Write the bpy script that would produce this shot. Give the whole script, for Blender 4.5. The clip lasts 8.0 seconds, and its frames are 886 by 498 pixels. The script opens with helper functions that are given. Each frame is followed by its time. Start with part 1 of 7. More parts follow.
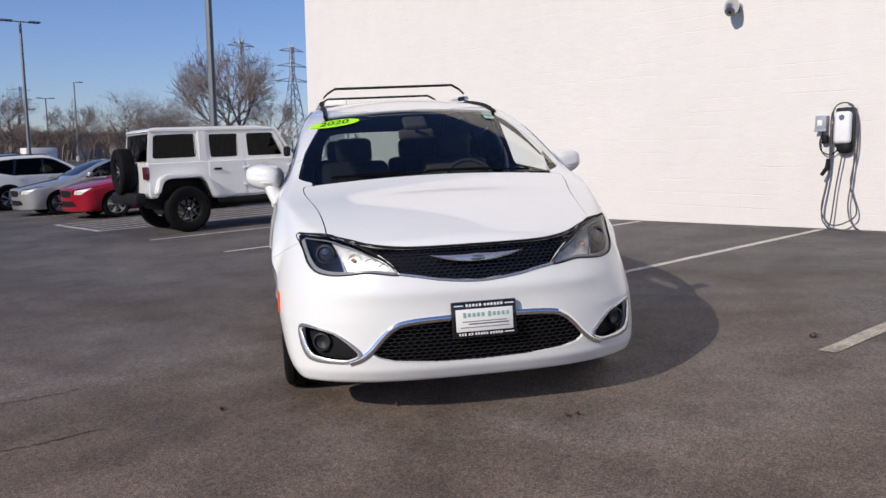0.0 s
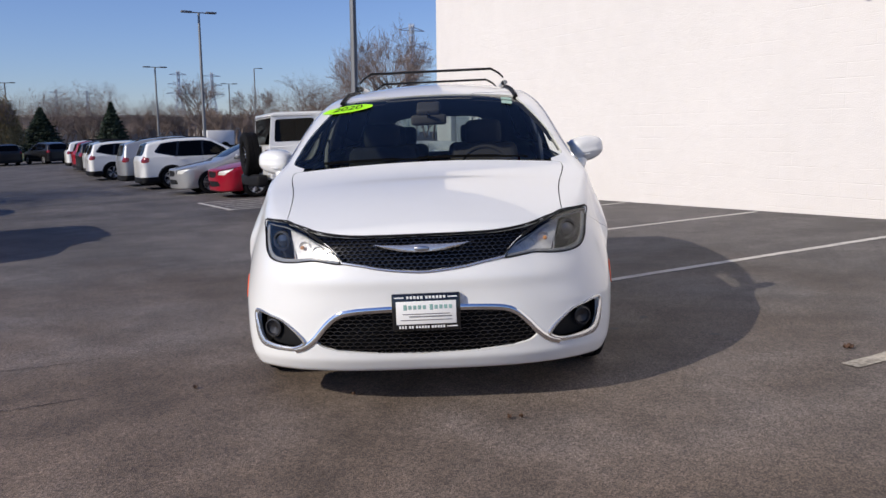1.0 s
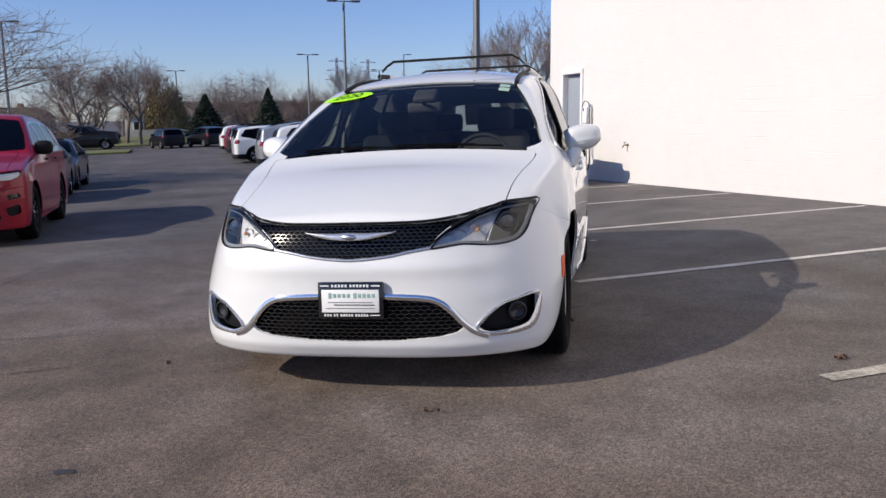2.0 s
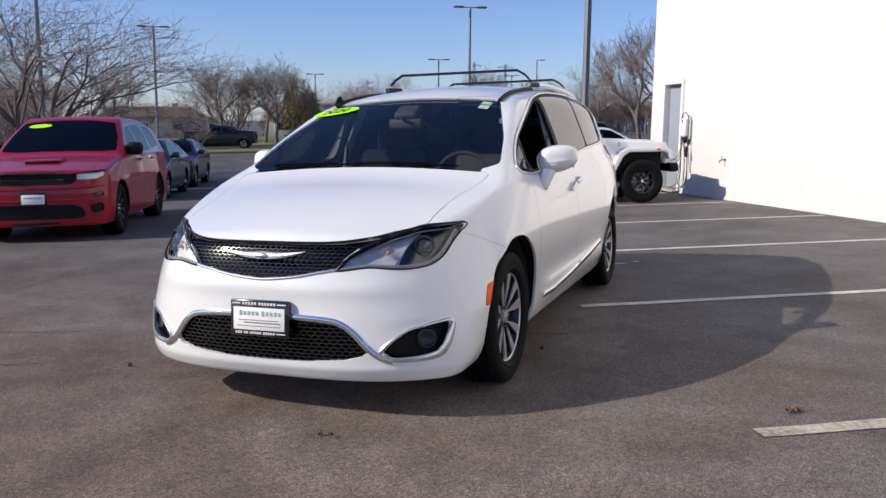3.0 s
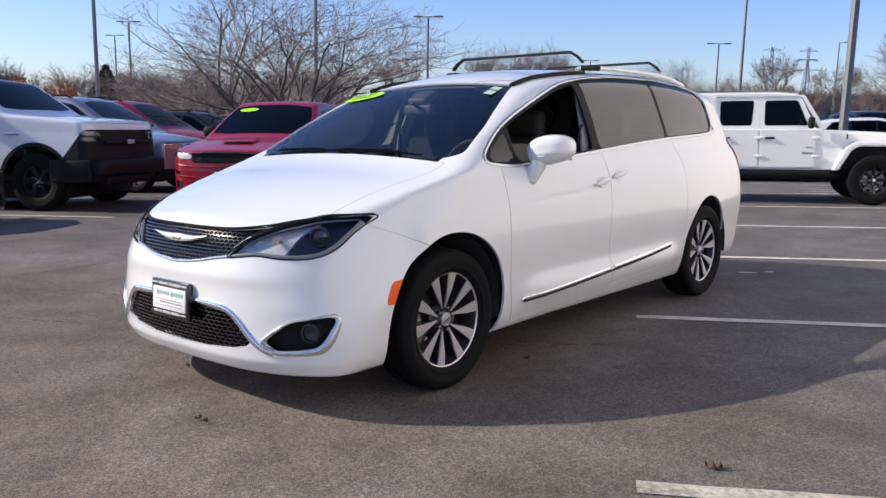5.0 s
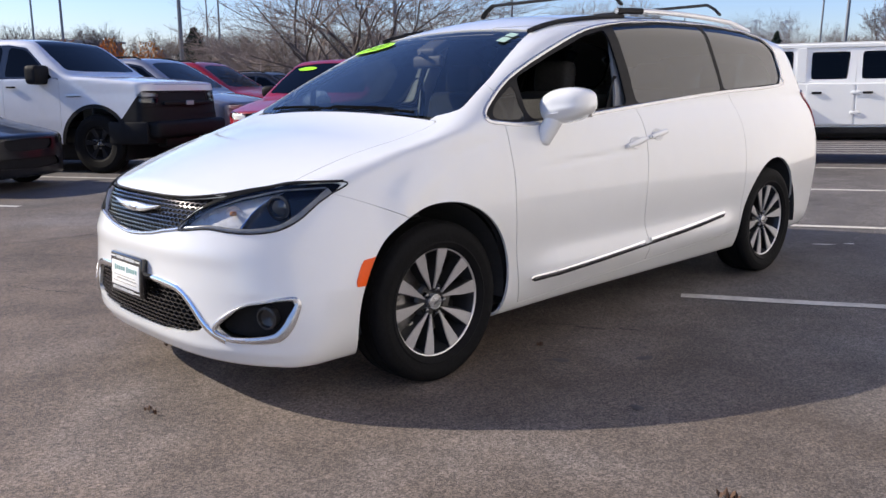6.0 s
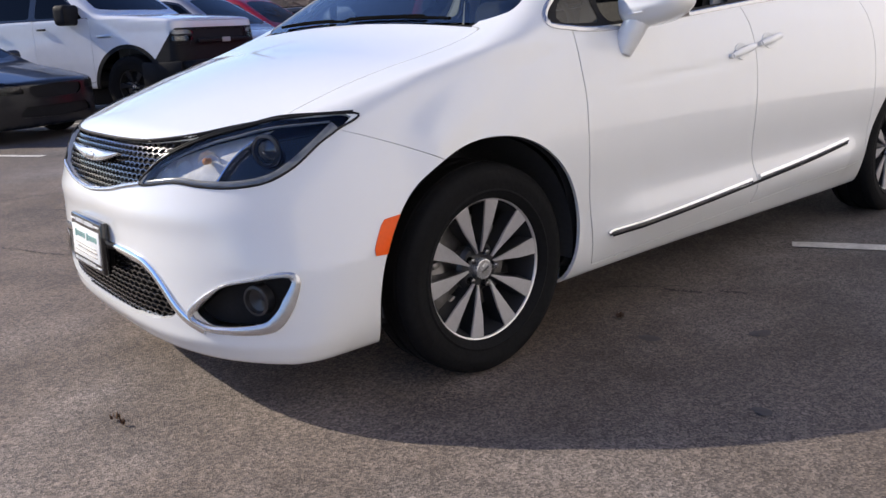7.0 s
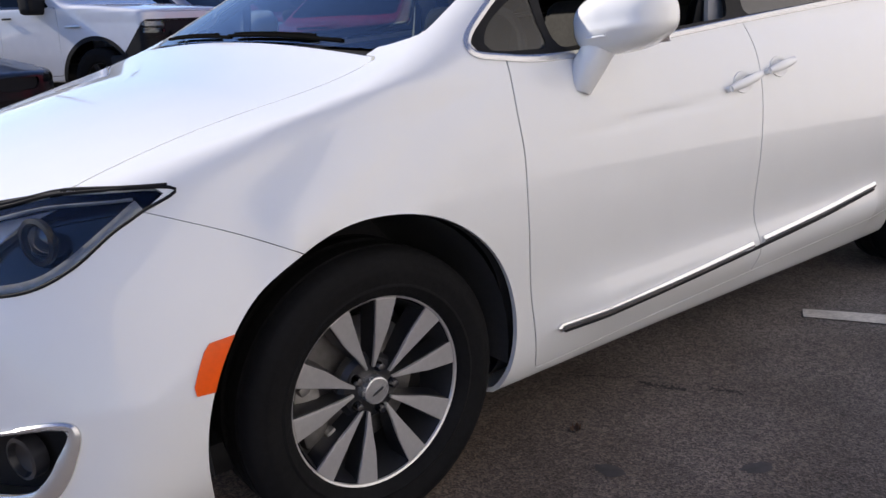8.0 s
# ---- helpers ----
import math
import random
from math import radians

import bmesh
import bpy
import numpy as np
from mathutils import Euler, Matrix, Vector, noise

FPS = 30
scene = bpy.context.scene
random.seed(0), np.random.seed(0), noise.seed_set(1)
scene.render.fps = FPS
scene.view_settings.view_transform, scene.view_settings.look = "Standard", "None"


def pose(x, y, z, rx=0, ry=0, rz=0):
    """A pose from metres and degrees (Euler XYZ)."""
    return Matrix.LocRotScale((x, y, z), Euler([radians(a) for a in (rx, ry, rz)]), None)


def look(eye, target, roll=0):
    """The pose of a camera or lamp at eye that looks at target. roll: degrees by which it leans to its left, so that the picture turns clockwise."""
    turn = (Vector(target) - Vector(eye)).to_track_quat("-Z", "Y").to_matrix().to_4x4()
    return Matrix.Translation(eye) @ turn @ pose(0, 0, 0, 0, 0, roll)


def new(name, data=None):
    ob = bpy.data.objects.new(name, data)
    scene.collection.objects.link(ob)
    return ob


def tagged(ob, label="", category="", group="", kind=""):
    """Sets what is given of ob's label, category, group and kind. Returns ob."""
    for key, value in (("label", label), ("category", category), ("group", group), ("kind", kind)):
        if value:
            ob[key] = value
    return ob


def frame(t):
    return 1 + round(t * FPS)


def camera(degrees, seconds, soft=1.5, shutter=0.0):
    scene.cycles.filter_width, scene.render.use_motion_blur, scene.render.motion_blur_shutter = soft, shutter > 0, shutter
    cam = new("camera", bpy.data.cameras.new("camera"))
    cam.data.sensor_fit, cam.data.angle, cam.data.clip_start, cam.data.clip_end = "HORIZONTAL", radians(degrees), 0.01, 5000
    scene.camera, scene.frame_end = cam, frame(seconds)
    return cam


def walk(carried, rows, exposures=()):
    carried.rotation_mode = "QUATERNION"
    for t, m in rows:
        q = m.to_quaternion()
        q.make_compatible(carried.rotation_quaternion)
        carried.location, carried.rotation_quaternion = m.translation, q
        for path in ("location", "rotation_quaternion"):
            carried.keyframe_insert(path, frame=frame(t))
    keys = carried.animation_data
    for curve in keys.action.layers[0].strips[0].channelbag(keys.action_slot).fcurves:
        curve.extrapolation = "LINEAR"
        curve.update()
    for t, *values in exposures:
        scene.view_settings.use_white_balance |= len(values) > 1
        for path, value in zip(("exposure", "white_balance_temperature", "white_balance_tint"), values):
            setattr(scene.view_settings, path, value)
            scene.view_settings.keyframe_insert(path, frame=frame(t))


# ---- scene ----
cam = camera(56.5, 8.0)
KELVIN = 6930
PATH = [
    (0, (-0.883, -4.792, 1.341), (-0.534, -2.838, 1.094), -0.7),
    (0.5, (-0.379, -4.756, 1.341), (-0.235, -2.778, 1.081), -0.5),
    (1, (0.178, -4.753, 1.35), (0.126, -2.774, 1.067), -0.6),
    (1.5, (0.702, -4.686, 1.356), (0.473, -2.723, 1.049), -0.9),
    (2.8, (2.002, -4.324, 1.414), (1.334, -2.464, 1.106), 0.5),
    (3, (2.188, -4.209, 1.441), (1.469, -2.368, 1.137), 0.6),
    (3.5, (2.687, -3.999, 1.463), (1.803, -2.231, 1.158), 0.4),
    (4, (3.095, -3.716, 1.464), (2.068, -2.03, 1.143), 0.9),
    (4.5, (3.425, -3.393, 1.492), (2.24, -1.819, 1.15), 1.4),
    (5.8, (3.564, -2.499, 1.398), (2.169, -1.123, 1.001), 0.4),
    (6, (3.484, -2.346, 1.42), (2.058, -1.015, 0.98), 0.3),
    (6.5, (3.2, -2.003, 1.353), (1.717, -0.762, 0.842), -0.9),
    (7, (2.869, -1.73, 1.272), (1.377, -0.534, 0.686), -2.2),
    (7.5, (2.658, -1.385, 1.255), (1.133, -0.248, 0.636), -2.7),
    (8, (2.436, -0.969, 1.331), (0.938, 0.206, 0.719), -1.5),
]
walk(cam, [(t, look(eye, target, roll)) for t, eye, target, roll in PATH],
     [(0, 0.01, KELVIN, 10), (1, 0.07, KELVIN, 10), (1.5, 0.15, KELVIN, 10), (3, 0.33, KELVIN, 10), (3.5, 0.38, KELVIN, 10), (4.5, 0.53, KELVIN, 10), (6, 0.67, KELVIN, 10), (6.5, 0.60, KELVIN, 10), (7, 0.64, KELVIN, 10), (8, 0.63, KELVIN, 10)])
# ---------------------------------------------------------------- light
SUN_AZ, SUN_EL = (0.817, 0.576), 31.0      # where the sunlight travels to on the plan; height over the horizon
world = bpy.data.worlds.new("sky")
scene.world = world
world.use_nodes = True
sky = world.node_tree.nodes.new("ShaderNodeTexSky")
sky.sky_type, sky.sun_disc = "NISHITA", False
sky.sun_elevation = radians(SUN_EL)
sky.sun_rotation = math.atan2(-SUN_AZ[0], -SUN_AZ[1])
sky.air_density, sky.dust_density, sky.ozone_density = 1.0, 0.2, 2.6
tone = world.node_tree.nodes.new("ShaderNodeVectorMath")
tone.operation = "MULTIPLY"
tone.inputs[1].default_value = (0.845, 0.985, 1.48)
world.node_tree.links.new(sky.outputs[0], tone.inputs[0])
world.node_tree.links.new(tone.outputs[0], world.node_tree.nodes["Background"].inputs[0])
world.node_tree.nodes["Background"].inputs[1].default_value = 0.081
sun = new("sun", bpy.data.lights.new("sun", "SUN"))
sun.data.energy, sun.data.angle, sun.data.color = 3.75, radians(0.55), (1.0, 0.93, 0.84)
flat = Vector((SUN_AZ[0], SUN_AZ[1], 0)).normalized() * math.cos(radians(SUN_EL))
sun.matrix_world = look((0, 0, 40), Vector((0, 0, 40)) + Vector((flat.x, flat.y, -math.sin(radians(SUN_EL)))))
# ---------------------------------------------------------------- materials
def mat(name, color, rough=0.5, metal=0.0, coat=0.0, spec=0.5, bump=0.0, vary=0.0, scale=20.0, emit=0.0):
    """A principled material with noise at two scales in colour and relief."""
    m = bpy.data.materials.new(name)
    m.use_nodes = True
    nt = m.node_tree
    b = nt.nodes["Principled BSDF"]
    b.inputs["Base Color"].default_value = (*color, 1)
    b.inputs["Roughness"].default_value, b.inputs["Metallic"].default_value = rough, metal
    b.inputs["Coat Weight"].default_value, b.inputs["Coat Roughness"].default_value = coat, 0.03
    b.inputs["Specular IOR Level"].default_value = spec
    if emit:
        b.inputs["Emission Color"].default_value, b.inputs["Emission Strength"].default_value = (*color, 1), emit
    if vary or bump:
        pos = nt.nodes.new("ShaderNodeTexCoord")
        big, small = nt.nodes.new("ShaderNodeTexNoise"), nt.nodes.new("ShaderNodeTexNoise")
        big.inputs["Scale"].default_value, small.inputs["Scale"].default_value = scale * 0.12, scale
        big.inputs["Detail"].default_value, small.inputs["Detail"].default_value = 4, 6
        mix = nt.nodes.new("ShaderNodeMath")
        mix.operation = "ADD"
        for n in (big, small):
            nt.links.new(pos.outputs["Object"], n.inputs["Vector"])
        nt.links.new(big.outputs["Fac"], mix.inputs[0])
        nt.links.new(small.outputs["Fac"], mix.inputs[1])
        if vary:
            ramp = nt.nodes.new("ShaderNodeMapRange")
            ramp.inputs["From Min"].default_value, ramp.inputs["From Max"].default_value = 0.7, 1.3
            ramp.inputs["To Min"].default_value, ramp.inputs["To Max"].default_value = 1 - vary, 1 + vary
            nt.links.new(mix.outputs[0], ramp.inputs["Value"])
            tint = nt.nodes.new("ShaderNodeVectorMath")
            tint.operation = "SCALE"
            tint.inputs[0].default_value = color
            nt.links.new(ramp.outputs[0], tint.inputs["Scale"])
            nt.links.new(tint.outputs[0], b.inputs["Base Color"])
        if bump:
            bp = nt.nodes.new("ShaderNodeBump")
            bp.inputs["Strength"].default_value, bp.inputs["Distance"].default_value = bump, 0.01
            nt.links.new(small.outputs["Fac"], bp.inputs["Height"])
            nt.links.new(bp.outputs[0], b.inputs["Normal"])
    return m


def glass(name, tint, gloss=0.5):
    """Thin pane: tinted see-through with a Fresnel gloss."""
    m = bpy.data.materials.new(name)
    m.use_nodes = True
    nt = m.node_tree
    nt.nodes.clear()
    out, mix = nt.nodes.new("ShaderNodeOutputMaterial"), nt.nodes.new("ShaderNodeMixShader")
    t, g, f = nt.nodes.new("ShaderNodeBsdfTransparent"), nt.nodes.new("ShaderNodeBsdfGlossy"), nt.nodes.new("ShaderNodeFresnel")
    t.inputs[0].default_value = (*tint, 1)
    g.inputs["Roughness"].default_value, f.inputs["IOR"].default_value = 0.01, 1.0 + gloss
    nt.links.new(f.outputs[0], mix.inputs[0])
    nt.links.new(t.outputs[0], mix.inputs[1])
    nt.links.new(g.outputs[0], mix.inputs[2])
    nt.links.new(mix.outputs[0], out.inputs[0])
    return m


WHITE_PAINT = mat("white_car_paint", (0.79, 0.80, 0.785), 0.32, coat=1.0, vary=0.015, scale=6)
RED_PAINT = mat("red_car_paint", (0.28, 0.004, 0.018), 0.34, metal=0.0, spec=0.25, coat=0.6, vary=0.05, scale=40)
GREY_PAINT = mat("grey_blue_car_paint", (0.23, 0.24, 0.28), 0.35, metal=0.5, coat=1.0, vary=0.05, scale=40)
SILVER_PAINT = mat("silver_car_paint", (0.42, 0.43, 0.44), 0.35, metal=0.5, coat=1.0, vary=0.05, scale=40)
BLACK_PAINT = mat("black_car_paint", (0.010, 0.010, 0.012), 0.3, spec=0.3, coat=0.55, vary=0.2, scale=30)
BLUE_PAINT = mat("dark_blue_car_paint", (0.010, 0.018, 0.034), 0.3, spec=0.3, coat=0.6, vary=0.1, scale=30)
PALE_PAINT = mat("pearl_white_truck_paint", (0.66, 0.68, 0.72), 0.32, coat=1.0, vary=0.03, scale=8)
CHROME = mat("chrome", (0.78, 0.79, 0.81), 0.08, metal=1.0, vary=0.02, scale=30)
SATIN = mat("satin_aluminium", (0.55, 0.55, 0.56), 0.28, metal=1.0, vary=0.04, scale=60)
RIM_FACE = mat("machined_alloy", (0.66, 0.65, 0.64), 0.30, metal=0.7, vary=0.06, scale=80)
RIM_DARK = mat("dark_grey_alloy", (0.035, 0.035, 0.038), 0.30, metal=0.3, vary=0.1, scale=40)
WHEEL_DARK = mat("dark_wheel_lacquer", (0.016, 0.016, 0.018), 0.32, coat=0.3, vary=0.15, scale=40)
RUBBER = mat("tyre_rubber", (0.0075, 0.0075, 0.008), 0.75, spec=0.12, bump=0.2, vary=0.25, scale=60)
BLACK_PLASTIC = mat("black_plastic", (0.012, 0.012, 0.013), 0.6, spec=0.15, vary=0.2, bump=0.05, scale=90)
GLOSS_BLACK = mat("gloss_black_plastic", (0.008, 0.008, 0.009), 0.12, coat=0.5, vary=0.1, scale=30)
DARK_CLOTH = mat("dark_seat_leather", (0.034, 0.034, 0.035), 0.7, spec=0.12, bump=0.08, vary=0.2, scale=70)
PALE_TRIM = mat("pale_grey_cabin_trim", (0.42, 0.41, 0.39), 0.7, vary=0.05, bump=0.05, scale=60)
STEEL = mat("brake_steel", (0.28, 0.27, 0.26), 0.45, metal=0.9, vary=0.2, scale=50)
LENS_AMBER = mat("amber_lens", (0.92, 0.105, 0.003), 0.35, spec=0.3, coat=0.15, vary=0.06, scale=90)
LENS_RED = mat("red_lens", (0.24, 0.008, 0.012), 0.15, coat=1.0, vary=0.08, scale=60)
WIND_GLASS = glass("windscreen_glass", (0.84, 0.90, 0.89), 0.58)
DARK_GLASS = glass("privacy_glass", (0.10, 0.11, 0.11), 0.85)
CLEAR_GLASS = glass("lamp_glass", (0.93, 0.95, 0.96), 0.5)
CAR_GLASS = glass("tinted_car_glass", (0.10, 0.12, 0.13), 0.5)
STICKER_GREEN = mat("neon_green_vinyl", (0.42, 0.95, 0.02), 0.45, vary=0.03, scale=50)
INK = mat("black_ink", (0.01, 0.01, 0.012), 0.6, vary=0.1, scale=80)
WHITE_VINYL = mat("white_vinyl", (0.8, 0.8, 0.78), 0.5, vary=0.03, scale=60)
TEAL_INK = mat("teal_ink", (0.25, 0.42, 0.38), 0.6, vary=0.1, scale=80)
PALE_BADGE = mat("pale_badge_enamel", (0.10, 0.13, 0.24), 0.3, coat=0.6, vary=0.05, scale=60)
BARK = mat("grey_bark", (0.15, 0.12, 0.105), 0.9, bump=0.4, vary=0.3, scale=18)
TWIG = mat("brown_twigs", (0.235, 0.185, 0.165), 0.9, vary=0.3, scale=9)
GALVANISED = mat("galvanised_pole", (0.20, 0.21, 0.22), 0.5, metal=0.4, vary=0.12, scale=12)
# pylon colour has distance haze mixed in: paler and bluer than bare steel
HAZED_PYLON = mat("hazed_pylon", (0.42, 0.47, 0.55), 0.6, metal=0.3, vary=0.1, scale=1)
GREY_PAINTED = mat("grey_painted_steel", (0.30, 0.33, 0.37), 0.5, vary=0.05, bump=0.03, scale=12)
WHITE_TRIM = mat("white_painted_trim", (0.78, 0.77, 0.75), 0.6, vary=0.04, scale=15)
CHARGER_WHITE = mat("white_charger_case", (0.78, 0.79, 0.80), 0.35, coat=0.4, vary=0.03, scale=30)
BRIGHT_TRIM = mat("bright_brushed_trim", (0.62, 0.62, 0.62), 0.26, metal=0.8, vary=0.03, scale=40)
BLACK_GLASS = glass("near_black_glass", (0.02, 0.022, 0.025), 0.30)
REAR_GLASS = glass("rear_window_glass", (0.40, 0.45, 0.45), 0.5)
LIGHT_GUIDE = mat("clear_grey_light_guide", (0.24, 0.25, 0.27), 0.22, coat=0.6, vary=0.2, scale=50)
PALE_GLASS = glass("door_glass", (0.36, 0.41, 0.41), 0.5)
CABIN_PLASTIC = mat("charcoal_cabin_plastic", (0.050, 0.050, 0.052), 0.6, spec=0.25, vary=0.15, bump=0.05, scale=90)
NUT_STEEL = mat("dark_chrome_nut", (0.30, 0.30, 0.31), 0.18, metal=1.0, vary=0.05, scale=80)
WIPER_BLACK = mat("matt_black_wiper", (0.006, 0.006, 0.006), 0.9, spec=0.0, vary=0.2, scale=80)
# ---------------------------------------------------------------- building helpers
U, V = Vector((0.862, 0.507, 0)), Vector((-0.507, 0.862, 0))    # across the lot to the wall; along the wall
LOT = math.degrees(math.atan2(0.507, 0.862))                      # heading of U


def soft_clip(t, lo, hi, r=6.0):
    t = lo + 0.5 * ((t - lo) + math.sqrt((t - lo) ** 2 + r * r))
    return hi - 0.5 * ((hi - t) + math.sqrt((hi - t) ** 2 + r * r))


def ground_z(x, y):
    """The lot falls away from the wall and towards its far end, then lies level."""
    u, v = x * U.x + y * U.y, x * V.x + y * V.y
    return 0.008 + 0.0266 * (soft_clip(u, -22, 40) - soft_clip(0, -22, 40)) - 0.0238 * (soft_clip(v, -30, 30) - soft_clip(0, -30, 30))


def at_uv(u, v, dz=0.0):
    p = U * u + V * v
    return Vector((p.x, p.y, ground_z(p.x, p.y) + dz))


def lot_pose(u, v, turn=0.0):
    """A pose on the sloping lot at (u, v), its local y axis turned by turn degrees from U... measured counter-clockwise."""
    p = at_uv(u, v)
    e = 0.5
    n = Vector((-(ground_z(p.x + e, p.y) - ground_z(p.x - e, p.y)) / (2 * e), -(ground_z(p.x, p.y + e) - ground_z(p.x, p.y - e)) / (2 * e), 1)).normalized()
    yaw = radians(LOT + turn)
    f = Vector((math.cos(yaw), math.sin(yaw), 0))
    f = (f - n * f.dot(n)).normalized()
    r = f.cross(n)
    m = Matrix((r, f, n)).transposed().to_4x4()
    m.translation = p
    return m


def link_mesh(name, mesh, material, parent=None, label="", m=None):
    mesh.materials.append(material)
    ob = new(name, mesh)
    if parent is not None:
        ob.parent = parent
    if m is not None:
        ob.matrix_basis = m
    if label:
        ob["label"] = label
    return ob


def part(name, bm, material, parent=None, label="", m=None, smooth=35):
    """Links a bmesh as one mesh object under a thing or a part."""
    mesh = bpy.data.meshes.new(name)
    bm.normal_update()
    bm.to_mesh(mesh)
    bm.free()
    if smooth:
        mesh.shade_smooth()
        mesh.set_sharp_from_angle(angle=radians(smooth))
    return link_mesh(name, mesh, material, parent, label, m)


def thing(name, label, category, m=None, group="", kind=""):
    ob = new(name)
    ob.empty_display_size = 0.2
    if m is not None:
        ob.matrix_basis = m
    return tagged(ob, label, category, group, kind)


def box_bm(sx, sy, sz, at=(0, 0, 0), bevel=0.0, segments=2, bm=None, turn=None):
    """A box of that size whose middle is at; bevelled edges."""
    own = bmesh.new()
    bmesh.ops.create_cube(own, size=1)
    bmesh.ops.scale(own, vec=(sx, sy, sz), verts=own.verts)
    if bevel:
        bmesh.ops.bevel(own, geom=own.edges[:], offset=min(bevel, 0.49 * min(sx, sy, sz)), segments=segments, affect="EDGES", profile=0.5)
    if turn is not None:
        bmesh.ops.transform(own, matrix=turn, verts=own.verts)
    bmesh.ops.translate(own, vec=at, verts=own.verts)
    return add_to(bm, own)


def add_to(bm, own):
    if bm is None:
        return own
    mesh = bpy.data.meshes.new("tmp")
    own.to_mesh(mesh)
    own.free()
    bm.from_mesh(mesh)
    bpy.data.meshes.remove(mesh)
    return bm


def lathe(profile, segments=32, axis="x", bm=None, at=(0, 0, 0), close=True):
    """Turns a profile of (along the axis, radius) round the axis."""
    own = bmesh.new()
    rings = []
    for h, r in profile:
        ring = []
        for k in range(segments):
            a = 2 * math.pi * k / segments
            c, s = r * math.cos(a), r * math.sin(a)
            p = (h, c, s) if axis == "x" else (c, h, s) if axis == "y" else (c, s, h)
            ring.append(own.verts.new((p[0] + at[0], p[1] + at[1], p[2] + at[2])))
        rings.append(ring)
    for a, b in zip(rings, rings[1:]):
        for k in range(segments):
            own.faces.new((a[k], a[(k + 1) % segments], b[(k + 1) % segments], b[k]))
    if close:
        own.faces.new(rings[0])
        own.faces.new(rings[-1])
    bmesh.ops.recalc_face_normals(own, faces=own.faces)
    return add_to(bm, own)


def tube(points, radius, sides=6, bm=None, flat=None, closed=False, taper=None):
    """A tube along points. flat: (normals, width, height) for a flat strip that lies on a surface."""
    own = bmesh.new()
    pts = [Vector(p) for p in points]
    n, rings = len(pts), []
    up0 = None
    for i, p in enumerate(pts):
        t = (pts[(i + 1) % n if closed else min(i + 1, n - 1)] - pts[i - 1 if closed or i else 0]).normalized()
        if flat:
            nrm = Vector(flat[0][i])
            side = t.cross(nrm).normalized()
            w, h = flat[1], flat[2]
            if taper is not None:
                w *= taper[i]
            up, side = nrm * h, side * w
        else:
            if up0 is None:
                up0 = Vector((0, 0, 1)) if abs(t.z) < 0.9 else Vector((1, 0, 0))
            side = t.cross(up0).normalized()
            up0 = side.cross(t).normalized()
            r = radius * (taper[i] if taper is not None else 1)
            up, side = up0 * r, side * r
        rings.append([own.verts.new(p + side * math.cos(2 * math.pi * (k + 0.5) / sides) + up * math.sin(2 * math.pi * (k + 0.5) / sides)) for k in range(sides)])
    for i in range(n if closed else n - 1):
        a, b = rings[i], rings[(i + 1) % n]
        for k in range(sides):
            own.faces.new((a[k], a[(k + 1) % sides], b[(k + 1) % sides], b[k]))
    if not closed:
        own.faces.new(rings[0])
        own.faces.new(rings[-1])
    bmesh.ops.recalc_face_normals(own, faces=own.faces)
    return add_to(bm, own)


def curve_through(pts, n=40, closed=False):
    """Points on a smooth curve through the control points (Catmull-Rom)."""
    pts = [np.array(p, float) for p in pts]
    m, out = len(pts), []
    segs = m if closed else m - 1
    per = max(2, n // segs)
    for i in range(segs):
        p1, p2 = pts[i], pts[(i + 1) % m]
        p0 = pts[i - 1] if closed or i else p1 * 2 - p2
        p3 = pts[(i + 2) % m] if closed or i + 2 < m else p2 * 2 - p1
        for k in range(per):
            t = k / per
            out.append(0.5 * (2 * p1 + (p2 - p0) * t + (2 * p0 - 5 * p1 + 4 * p2 - p3) * t * t + (3 * p1 - p0 - 3 * p2 + p3) * t ** 3))
    if not closed:
        out.append(pts[-1])
    return np.array(out)


def text_mesh(words, size, name="text", extrude=0.0006):
    cu = bpy.data.curves.new(name, "FONT")
    cu.body, cu.size, cu.align_x, cu.align_y, cu.extrude = words, size, "CENTER", "CENTER", extrude
    ob = new(name, cu)
    bpy.context.view_layer.update()
    mesh = bpy.data.meshes.new_from_object(ob.evaluated_get(bpy.context.evaluated_depsgraph_get()))
    bpy.data.objects.remove(ob)
    return mesh


# ---- surface patches: cut out of one sheet by signed fields
def inside_field(poly, px, py):
    """Signed distance to a closed outline, negative inside."""
    poly = np.asarray(poly, float)
    d2, odd = np.full(len(px), 1e9), np.zeros(len(px), bool)
    for (ax, ay), (bx, by) in zip(poly, np.roll(poly, -1, 0)):
        ex, ey = bx - ax, by - ay
        t = np.clip(((px - ax) * ex + (py - ay) * ey) / max(ex * ex + ey * ey, 1e-12), 0, 1)
        d2 = np.minimum(d2, (px - ax - t * ex) ** 2 + (py - ay - t * ey) ** 2)
        if ay != by:
            odd ^= ((ay > py) != (by > py)) & (px < (bx - ax) * (py - ay) / (by - ay) + ax)
    return np.where(odd, -1, 1) * np.sqrt(d2)


